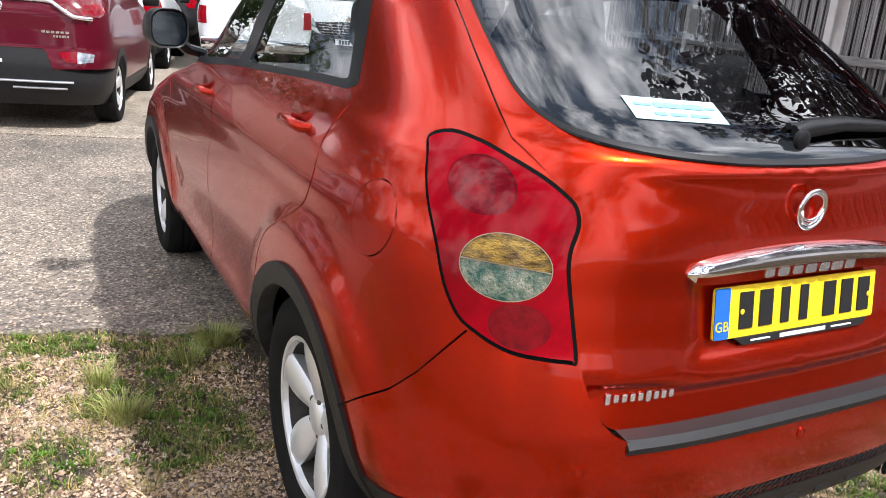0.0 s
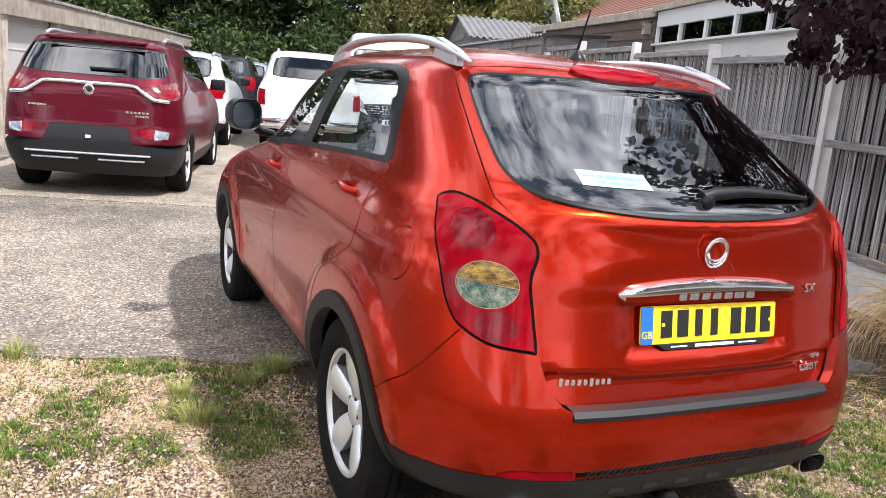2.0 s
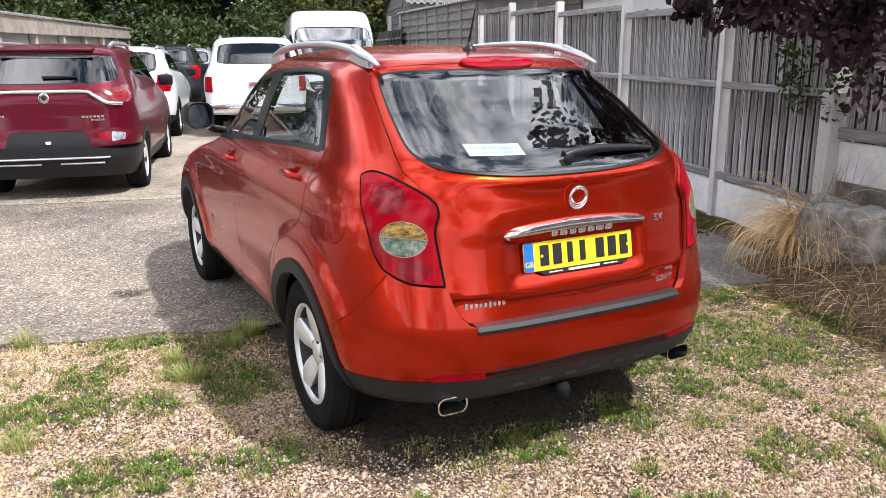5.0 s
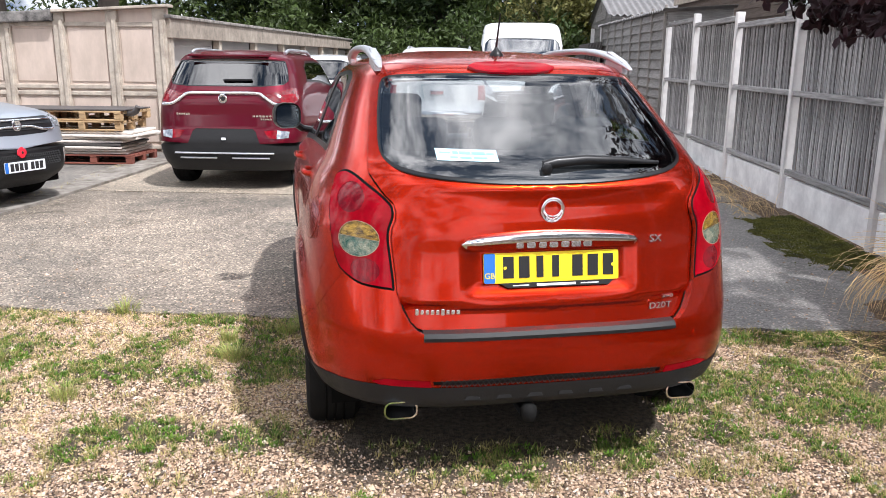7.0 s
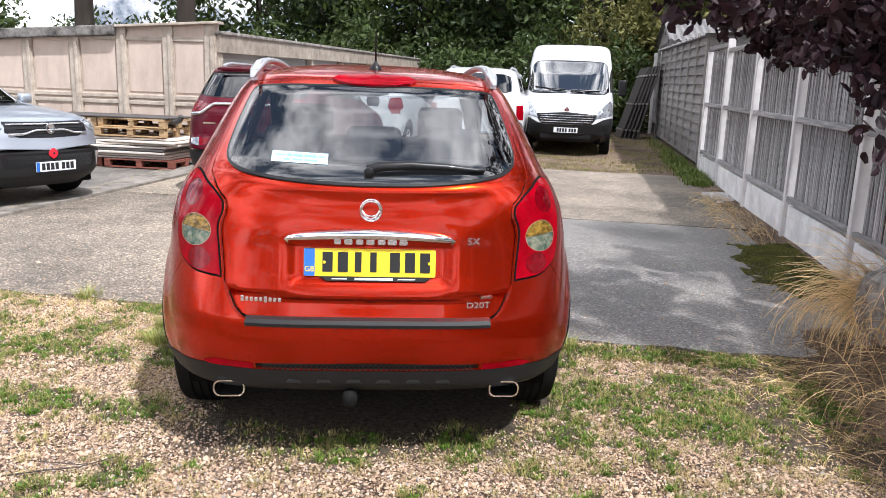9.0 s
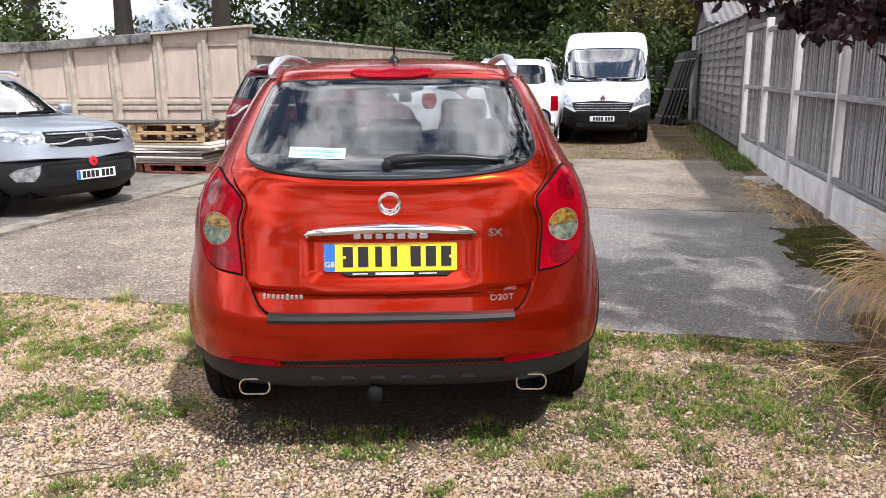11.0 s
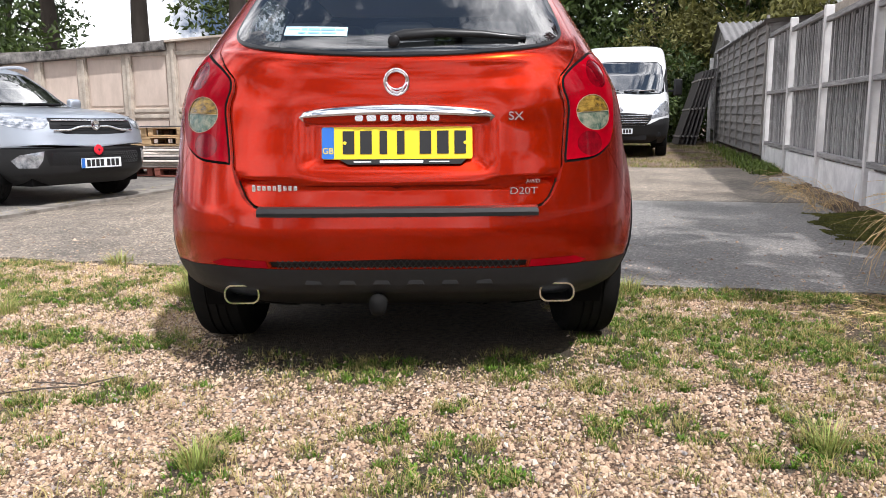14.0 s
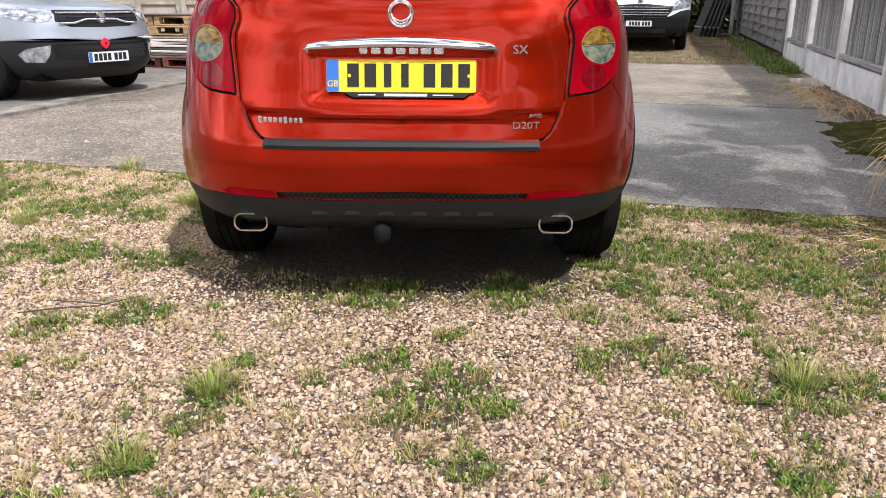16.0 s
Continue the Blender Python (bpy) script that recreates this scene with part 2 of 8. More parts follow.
def prism(outline, depth, at=(0, 0, 0), plane="xz", bevel=0.0):
    """A flat outline given thickness. plane xz: depth runs along y; yz: along x; xy: along z."""
    bm = bmesh.new()
    put = {"xz": lambda a, b, d: (a, d, b), "yz": lambda a, b, d: (d, a, b), "xy": lambda a, b, d: (a, b, d)}[plane]
    base = [bm.verts.new(Vector(put(a, b, -depth / 2)) + Vector(at)) for a, b in outline]
    top = [bm.verts.new(Vector(put(a, b, depth / 2)) + Vector(at)) for a, b in outline]
    bm.faces.new(base), bm.faces.new(top)
    for i in range(len(base)):
        j = (i + 1) % len(base)
        bm.faces.new((base[i], base[j], top[j], top[i]))
    bmesh.ops.recalc_face_normals(bm, faces=bm.faces)
    if bevel:
        caps = [e for e in bm.edges if any(len(f.verts) > 4 or f in bm.faces[:2] for f in e.link_faces)]
        bmesh.ops.bevel(bm, geom=caps, offset=bevel, segments=2, affect="EDGES", profile=0.6)
    return bm


def rounded(w, h, r, n=5):
    pts = []
    for cx, cy, a0 in ((w / 2 - r, h / 2 - r, 0), (-w / 2 + r, h / 2 - r, 90), (-w / 2 + r, -h / 2 + r, 180), (w / 2 - r, -h / 2 + r, 270)):
        for i in range(n + 1):
            a = radians(a0 + 90 * i / n)
            pts.append((cx + r * math.cos(a), cy + r * math.sin(a)))
    return pts


def smooth_loop(pts, n=8, closed=True):
    """Catmull-Rom through points of any dimension."""
    p = np.array(pts, float)
    out = []
    k = len(p)
    for i in range(k if closed else k - 1):
        if closed:
            a, b, c, d = p[(i - 1) % k], p[i], p[(i + 1) % k], p[(i + 2) % k]
        else:
            a, b, c, d = p[max(i - 1, 0)], p[i], p[i + 1], p[min(i + 2, k - 1)]
        for j in range(n):
            t = j / n
            out.append(0.5 * (2 * b + (c - a) * t + (2 * a - 5 * b + 4 * c - d) * t * t + (3 * b - a - 3 * c + d) * t ** 3))
    if not closed:
        out.append(p[-1])
    return np.array(out)


def text_mesh(name, body, size, material, parent, m, depth=0.002, label="", squeeze=1.0):
    cu = bpy.data.curves.new(name, "FONT")
    cu.body, cu.size, cu.extrude = body, size, depth
    cu.align_x, cu.align_y = "CENTER", "CENTER"
    tmp = bpy.data.objects.new("tmp", cu)
    scene.collection.objects.link(tmp)
    me = bpy.data.meshes.new_from_object(tmp.evaluated_get(bpy.context.evaluated_depsgraph_get()))
    bpy.data.objects.remove(tmp)
    me.transform(Matrix.Diagonal((squeeze, 1, 1, 1)))
    me.materials.clear()
    me.materials.append(material)
    ob = new(name, me)
    ob.parent = parent
    ob.matrix_local = m
    if label:
        ob["label"] = label
    return ob

# ---------------------------------------------------------------- the yard
YARD_TURN = -14.3
YM = pose(0, 0, 0, 0, 0, YARD_TURN)
CA, SA = math.cos(radians(14.3)), math.sin(radians(14.3))


def yard(p, q, z=0.0):
    """World place of a point p across and q along the yard."""
    return Vector((p * CA + q * SA, -p * SA + q * CA, z))


def to_pq(x, y):
    return x * CA - y * SA, x * SA + y * CA


def rise(p, q):
    """Height of the ground: a gentle climb along the yard, a bank along the fence."""
    p, q = np.asarray(p, float), np.asarray(q, float)
    z = 0.010 * np.clip(q - 1.0, 0, 7) + 0.021 * np.clip(q - 8.0, 0, 12)
    near = 1 - np.clip((q - 1.6) / 1.2, 0, 1)
    near = near * near * (3 - 2 * near)
    t = np.clip((p - 2.15) / 0.95, 0, 1)
    z = z + near * 0.50 * t * t * (3 - 2 * t)
    t2 = np.clip((p - 2.7) / 0.4, 0, 1)
    z = z + (1 - near) * 0.05 * t2 * t2
    return z


def fbm(x, y, s, o=4, seed=0.0):
    return np.array([noise.fractal(Vector((a * s, b * s, seed)), 1.0, 2.0, o) for a, b in zip(np.ravel(x), np.ravel(y))]).reshape(np.shape(x))


def mix_tree(name):
    m = bpy.data.materials.new(name)
    m.use_nodes = True
    MATS[name] = m
    return m, m.node_tree.nodes, m.node_tree.links


def ground_material():
    """Pinkish pea gravel in dark soil: stones of many tones with soil in the joints; the soil attribute buries them."""
    m, n, l = mix_tree("gravel")
    b = n["Principled BSDF"]
    co = n.new("ShaderNodeTexCoord")
    vo = n.new("ShaderNodeTexVoronoi")
    vo.inputs["Scale"].default_value = 74.0
    v2 = n.new("ShaderNodeTexVoronoi")
    v2.inputs["Scale"].default_value = 170.0
    l.new(co.outputs["Object"], vo.inputs["Vector"])
    l.new(co.outputs["Object"], v2.inputs["Vector"])
    r = n.new("ShaderNodeValToRGB")
    stone_tones(r.color_ramp)
    sep = n.new("ShaderNodeSeparateColor")
    l.new(vo.outputs["Color"], sep.inputs["Color"])
    l.new(sep.outputs["Red"], r.inputs["Fac"])
    joint = n.new("ShaderNodeValToRGB")
    joint.color_ramp.elements[0].position, joint.color_ramp.elements[1].position = 0.40, 0.62
    joint.color_ramp.elements[0].color, joint.color_ramp.elements[1].color = (1, 1, 1, 1), (0.30, 0.25, 0.21, 1)
    l.new(vo.outputs["Distance"], joint.inputs["Fac"])
    big = n.new("ShaderNodeTexNoise")
    big.inputs["Scale"].default_value, big.inputs["Detail"].default_value = 1.3, 8.0
    l.new(co.outputs["Object"], big.inputs["Vector"])
    br = n.new("ShaderNodeValToRGB")
    br.color_ramp.elements[0].position, br.color_ramp.elements[1].position = 0.46, 0.68
    br.color_ramp.elements[0].color, br.color_ramp.elements[1].color = (1, 1, 1, 1), (0.45, 0.40, 0.33, 1)
    l.new(big.outputs["Fac"], br.inputs["Fac"])
    last = r.outputs["Color"]
    for o in (joint, br):
        mx = n.new("ShaderNodeMix")
        mx.data_type, mx.blend_type = "RGBA", "MULTIPLY"
        mx.inputs["Factor"].default_value = 1.0
        l.new(last, mx.inputs["A"])
        l.new(o.outputs["Color"], mx.inputs["B"])
        last = mx.outputs["Result"]
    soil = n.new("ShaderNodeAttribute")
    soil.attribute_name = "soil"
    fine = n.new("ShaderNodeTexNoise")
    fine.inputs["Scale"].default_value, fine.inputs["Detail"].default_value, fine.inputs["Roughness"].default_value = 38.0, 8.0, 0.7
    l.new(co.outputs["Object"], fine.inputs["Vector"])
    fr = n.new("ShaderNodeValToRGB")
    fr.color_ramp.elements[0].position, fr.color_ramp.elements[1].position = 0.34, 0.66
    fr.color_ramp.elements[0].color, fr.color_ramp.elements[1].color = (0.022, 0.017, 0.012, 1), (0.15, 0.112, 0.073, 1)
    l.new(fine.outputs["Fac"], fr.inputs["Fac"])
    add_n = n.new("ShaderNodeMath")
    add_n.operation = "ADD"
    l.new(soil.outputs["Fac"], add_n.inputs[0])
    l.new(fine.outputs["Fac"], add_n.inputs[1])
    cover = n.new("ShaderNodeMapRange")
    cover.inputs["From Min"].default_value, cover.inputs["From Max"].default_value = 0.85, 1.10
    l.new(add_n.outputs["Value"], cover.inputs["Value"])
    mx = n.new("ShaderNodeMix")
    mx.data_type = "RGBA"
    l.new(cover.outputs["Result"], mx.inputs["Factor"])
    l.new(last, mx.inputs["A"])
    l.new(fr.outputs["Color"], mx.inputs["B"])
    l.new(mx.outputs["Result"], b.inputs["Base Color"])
    b.inputs["Roughness"].default_value = 0.85
    add = n.new("ShaderNodeMath")
    add.operation = "ADD"
    l.new(vo.outputs["Distance"], add.inputs[0])
    l.new(v2.outputs["Distance"], add.inputs[1])
    bp = n.new("ShaderNodeBump")
    bp.invert = True
    bp.inputs["Strength"].default_value, bp.inputs["Distance"].default_value = 1.0, 0.014
    l.new(add.outputs["Value"], bp.inputs["Height"])
    l.new(bp.outputs["Normal"], b.inputs["Normal"])
    return m


def stone_tones(ramp):
    """Dark, tan, pink, cream and grey stones by share."""
    ramp.elements[0].position, ramp.elements[0].color = 0.0, (0.12, 0.084, 0.062, 1)
    ramp.elements[1].position, ramp.elements[1].color = 1.0, (0.28, 0.265, 0.26, 1)
    for pos, c in ((0.16, (0.26, 0.168, 0.110, 1)), (0.36, (0.42, 0.287, 0.190, 1)), (0.58, (0.52, 0.372, 0.255, 1)), (0.78, (0.59, 0.448, 0.318, 1)),
                   (0.88, (0.66, 0.550, 0.44, 1)), (0.95, (0.42, 0.33, 0.275, 1))):
        ramp.elements.new(pos).color = c


def concrete_material(name, c1, c2, stain, speck=0.35, rough=0.72):
    """Old concrete or tar: two tones, dark stains, exposed stones as light and dark specks, cracks left to relief."""
    m, n, l = mix_tree(name)
    b = n["Principled BSDF"]
    co = n.new("ShaderNodeTexCoord")
    big = n.new("ShaderNodeTexNoise")
    big.inputs["Scale"].default_value, big.inputs["Detail"].default_value, big.inputs["Roughness"].default_value = 0.7, 9.0, 0.66
    r = n.new("ShaderNodeValToRGB")
    r.color_ramp.elements[0].position, r.color_ramp.elements[1].position = 0.36, 0.62
    r.color_ramp.elements[0].color, r.color_ramp.elements[1].color = (*c1, 1), (*c2, 1)
    st = n.new("ShaderNodeTexNoise")
    st.inputs["Scale"].default_value, st.inputs["Detail"].default_value, st.inputs["Distortion"].default_value = 2.4, 10.0, 1.2
    sr = n.new("ShaderNodeValToRGB")
    sr.color_ramp.elements[0].position, sr.color_ramp.elements[1].position = 0.55, 0.72
    sr.color_ramp.elements[0].color, sr.color_ramp.elements[1].color = (1, 1, 1, 1), (*stain, 1)
    vo = n.new("ShaderNodeTexVoronoi")
    vo.inputs["Scale"].default_value = 80.0
    sep = n.new("ShaderNodeSeparateColor")
    vr = n.new("ShaderNodeValToRGB")
    vr.color_ramp.elements[0].position, vr.color_ramp.elements[0].color = 0.12, (1 - speck, 1 - speck, 1 - speck, 1)
    vr.color_ramp.elements[1].position, vr.color_ramp.elements[1].color = 0.97, (1 + speck * 2.2, 1 + speck * 2.15, 1 + speck * 2.0, 1)
    vr.color_ramp.elements.new(0.45).color = (0.95, 0.95, 0.95, 1)
    vr.color_ramp.elements.new(0.82).color = (1.05, 1.05, 1.04, 1)
    for t in (big, st, vo):
        l.new(co.outputs["Object"], t.inputs["Vector"])
    l.new(big.outputs["Fac"], r.inputs["Fac"])
    l.new(st.outputs["Fac"], sr.inputs["Fac"])
    l.new(vo.outputs["Color"], sep.inputs["Color"])
    l.new(sep.outputs["Green"], vr.inputs["Fac"])
    last = r.outputs["Color"]
    for o in (sr, vr):
        mx = n.new("ShaderNodeMix")
        mx.data_type, mx.blend_type = "RGBA", "MULTIPLY"
        mx.inputs["Factor"].default_value = 1.0
        l.new(last, mx.inputs["A"])
        l.new(o.outputs["Color"], mx.inputs["B"])
        last = mx.outputs["Result"]
    l.new(last, b.inputs["Base Color"])
    b.inputs["Roughness"].default_value = rough
    bp = n.new("ShaderNodeBump")
    bp.inputs["Strength"].default_value, bp.inputs["Distance"].default_value = 0.55, 0.006
    l.new(vo.outputs["Distance"], bp.inputs["Height"])
    l.new(bp.outputs["Normal"], b.inputs["Normal"])
    return m


M_gravel = ground_material()
M_slab = concrete_material("worn_concrete", (0.162, 0.152, 0.146), (0.215, 0.202, 0.190), (0.76, 0.74, 0.72), 0.5, 0.40)
M_slab_mid = concrete_material("grey_speckled_concrete", (0.125, 0.108, 0.090), (0.285, 0.236, 0.188), (0.60, 0.58, 0.56), 0.62)
M_slab_dark = concrete_material("damp_dark_concrete", (0.105, 0.100, 0.094), (0.19, 0.172, 0.152), (0.5, 0.48, 0.46))
M_slab_pale = concrete_material("pale_dusty_concrete", (0.21, 0.178, 0.142), (0.36, 0.302, 0.238), (0.58, 0.55, 0.52), 0.55)
M_board = pbr("weathered_boards", (0.075, 0.071, 0.070), 0.85, 0, (0.58, 0.565, 0.565), 0.26, 5, stretch=(9, 9, 0.35), bump=0.8, bscale=60, rnd=0.35)
# near-black colour for added slats, in place of the shade inside the fence gaps
M_gap_shade = pbr("gap_shade_slat", (0.020, 0.018, 0.016), 0.9, 0, (0.050, 0.045, 0.040), 0.5, 6, stretch=(1, 1, 0.3), bump=0.4, bscale=60)
M_rail_wood = pbr("grey_rail_wood", (0.13, 0.125, 0.123), 0.85, 0, (0.44, 0.43, 0.43), 0.40, 6, stretch=(1, 0.5, 8), bump=0.4, bscale=60, rnd=0.12)
M_post = pbr("pale_concrete_post", (0.55, 0.535, 0.53), 0.85, 0, (0.76, 0.745, 0.73), 0.6, 8, bump=0.35, bscale=110, rnd=0.08)
M_gboard = pbr("whitish_gravel_board", (0.66, 0.655, 0.66), 0.85, 0, (0.92, 0.915, 0.915), 0.30, 3.5, bump=0.35, bscale=90, rnd=0.06)
M_shed = pbr("grey_lap_boards", (0.125, 0.118, 0.113), 0.85, 0, (0.33, 0.315, 0.305), 0.55, 5, stretch=(1, 0.7, 7), bump=0.45, bscale=50, rnd=0.18)
M_shed_frame = pbr("grey_batten", (0.20, 0.185, 0.17), 0.85, 0, (0.31, 0.29, 0.27), 0.6, 6, bump=0.3, bscale=60)
M_roof_sheet = pbr("cement_roof_sheet", (0.12, 0.116, 0.118), 0.8, 0, (0.21, 0.205, 0.205), 0.5, 4, bump=0.3, bscale=40)
M_panel = pbr("cream_panel", (0.44, 0.355, 0.295), 0.8, 0, (0.63, 0.515, 0.44), 0.45, 2.6, stretch=(1.6, 1.6, 0.6), bump=0.15, bscale=80)
M_frame_cream = pbr("grimy_cream_concrete", (0.29, 0.245, 0.20), 0.85, 0, (0.58, 0.505, 0.425), 0.42, 5.0, bump=0.35, bscale=60)
M_fascia = pbr("weathered_fascia", (0.17, 0.145, 0.12), 0.85, 0, (0.44, 0.375, 0.31), 0.42, 4.0, bump=0.4, bscale=50)
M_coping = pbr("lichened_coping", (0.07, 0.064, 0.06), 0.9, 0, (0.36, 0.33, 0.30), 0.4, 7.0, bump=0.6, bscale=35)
M_block_kerb = pbr("soiled_kerb", (0.10, 0.085, 0.068), 0.95, 0, (0.30, 0.275, 0.245), 0.35, 5, bump=0.8, bscale=35)
M_lichen = pbr("black_lichen_coping", (0.035, 0.033, 0.032), 0.95, 0, (0.26, 0.245, 0.23), 0.30, 6.0, bump=0.9, bscale=30)
M_door_grey = pbr("grey_garage_door", (0.40, 0.385, 0.37), 0.6, 0, (0.48, 0.46, 0.44), 0.6, 3.0)


class Field:
    """A slow function of x and y, sampled once on a grid and read between its points."""

    def __init__(s, fn, x0, x1, y0, y1, step):
        s.x0, s.y0, s.step = x0, y0, step
        xs, ys = np.arange(x0, x1 + step, step), np.arange(y0, y1 + step, step)
        gx, gy = np.meshgrid(xs, ys)
        s.v = fn(gx, gy)

    def __call__(s, x, y):
        u = np.clip((np.asarray(x, float) - s.x0) / s.step, 0, s.v.shape[1] - 1.001)
        w = np.clip((np.asarray(y, float) - s.y0) / s.step, 0, s.v.shape[0] - 1.001)
        i, j = u.astype(int), w.astype(int)
        a, b = u - i, w - j
        v = s.v
        return (v[j, i] * (1 - a) + v[j, i + 1] * a) * (1 - b) + (v[j + 1, i] * (1 - a) + v[j + 1, i + 1] * a) * b


bumps = Field(lambda x, y: 0.010 * fbm(x, y, 1.1) + 0.005 * fbm(x, y, 4.5), -9, 9, -6, 7, 0.08)
rough = Field(lambda x, y: fbm(x, y, 3.2, 4, 7.0) + 0.7 * fbm(x, y, 9.0, 3, 9.0), -6, 5, -4, 4, 0.04)
broad_patches = Field(lambda x, y: fbm(x, y, 1.2, 3, 2.0), -6, 5, -4, 4, 0.10)
# grass mats in the gravel: x, y, radius
MATS_BESIDE = [(-1.54, 2.40, 0.30), (-1.05, 2.10, 0.22), (-1.73, 1.90, 0.17), (-1.78, 1.48, 0.19), (-1.45, 1.38, 0.16), (-2.08, 1.57, 0.17), (-1.05, 1.45, 0.20), (-1.54, 0.72, 0.16),
               (-1.81, 0.72, 0.17), (-1.34, 0.68, 0.09), (-1.13, 0.61, 0.14), (-2.6, 1.9, 0.3), (-3.2, 1.4, 0.32), (-2.5, 0.95, 0.2), (-3.0, 2.2, 0.3), (-1.28, 1.75, 0.14)]
MATS_BEHIND = [(-0.51, -0.62, 0.11), (-0.56, -0.77, 0.07), (-0.51, -0.38, 0.04), (-0.23, -0.51, 0.06), (-0.02, -0.37, 0.08), (0.17, -0.19, 0.07), (0.20, -0.54, 0.12), (0.03, -0.62, 0.07),
               (0.14, -0.69, 0.07), (0.04, -0.76, 0.06), (0.11, -0.91, 0.06), (0.22, -0.96, 0.07), (0.33, -0.68, 0.07), (-0.64, -0.98, 0.08), (-0.97, 0.02, 0.12), (-1.25, -0.13, 0.09), (-1.2, -0.41, 0.06)]
MATS_RIGHT = [(0.94, 0.29, 0.13), (1.12, 0.26, 0.07), (0.67, -0.01, 0.06), (1.00, 0.01, 0.06), (1.28, 0.09, 0.09), (1.23, -0.14, 0.06), (1.27, -0.31, 0.09), (0.86, -0.30, 0.11), (1.26, -0.53, 0.14),
              (1.08, -0.57, 0.08), (1.48, -0.54, 0.09), (0.66, -0.38, 0.09), (0.95, -0.44, 0.06), (1.00, -1.02, 0.09), (1.15, 0.75, 0.22), (1.45, 0.55, 0.14), (-0.1, 0.28, 0.18), (0.4, 0.2, 0.14)]


def patch_field(x, y):
    """How grassy the ground is: above 0.4 green covers it."""
    p, q = to_pq(x, y)
    r = rough(x, y)
    g = np.full(np.shape(x), -0.12) + 0.20 * sstep(-0.1, 0.9, q) * (p < -0.5) + 0.06 * sstep(0.3, 1.0, p)
    for cx, cy, rad in MATS_BESIDE + MATS_BEHIND + MATS_RIGHT:
        g = np.maximum(g, 0.95 - 0.55 * np.hypot(x - cx, y - cy) / rad)
    known = (x > -2.2) & (x < 1.6) & (y > -1.1)
    g = np.maximum(g, np.where(known, -0.25, 0.22) + 0.5 * broad_patches(x, y))
    g = np.maximum(g, 0.85 * np.exp(-((q - 1.80) / 0.16) ** 2) * (p > 0.2) * (p < 1.9))
    g = np.maximum(g, 0.60 * np.exp(-((q - 1.0) / 0.55) ** 2) * (p > 0.25) * (p < 1.7))
    return g + 0.42 * r


def soil_shade_field(x, y):
    """Where soil and litter hide the gravel: beside the fence, under the grass, and under the car's tail, where the
    dark soil also paints in shade.
    """
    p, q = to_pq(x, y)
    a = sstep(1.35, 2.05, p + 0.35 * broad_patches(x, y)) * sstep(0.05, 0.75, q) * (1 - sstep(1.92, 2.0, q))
    # dark soil in the car's outline, its colour adding to the shade below the tail
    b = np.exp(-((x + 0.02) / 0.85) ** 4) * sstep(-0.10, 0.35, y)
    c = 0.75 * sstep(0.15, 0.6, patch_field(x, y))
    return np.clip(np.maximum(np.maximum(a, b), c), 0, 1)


def sstep(a, b, x):
    t = np.clip((x - a) / (b - a), 0, 1)
    return t * t * (3 - 2 * t)


def ground_sheet():
    xs = np.unique(np.concatenate([np.linspace(-600, -40, 15), np.linspace(-40, -8, 33), np.arange(-8, -4, 0.16), np.arange(-4, 3.6, 0.06), np.arange(3.6, 8, 0.16), np.linspace(8, 40, 33), np.linspace(40, 600, 15)]))
    ys = np.unique(np.concatenate([np.linspace(-600, -30, 15), np.linspace(-30, -5, 20), np.arange(-5, -2.2, 0.16), np.arange(-2.2, 3.2, 0.06), np.arange(3.2, 6, 0.16), np.linspace(6, 50, 60), np.linspace(50, 600, 15)]))
    gx, gy = np.meshgrid(xs, ys)
    p, q = to_pq(gx, gy)
    z = rise(p, q)
    near = (np.abs(gx) < 9) & (gy > -6) & (gy < 7)
    slab = (q > 1.9) & (p < 2.8) & (q < 11.8)
    z = z + np.where(slab, -0.02, np.where(near, bumps(gx, gy), 0))
    v = np.stack([gx, gy, z], 2).reshape(-1, 3)
    w = len(xs)
    i = (np.arange(len(ys) - 1)[:, None] * w + np.arange(w - 1)[None, :]).ravel()
    tri = np.concatenate([np.stack([i, i + 1, i + w + 1], 1), np.stack([i, i + w + 1, i + w], 1)])
    ob = fast_mesh("ground", v, tri, M_gravel, True)
    near = (np.abs(gx) < 5) & (gy > -3.5) & (gy < 3.5)
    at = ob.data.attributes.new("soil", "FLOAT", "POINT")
    at.data.foreach_set("value", np.where(near, soil_shade_field(gx, gy), 0.25).astype(np.float32).ravel())
    return tagged(ob, "pinkish beige pea gravel over soil with bare patches", "ground", kind="structure")


ground = ground_sheet()


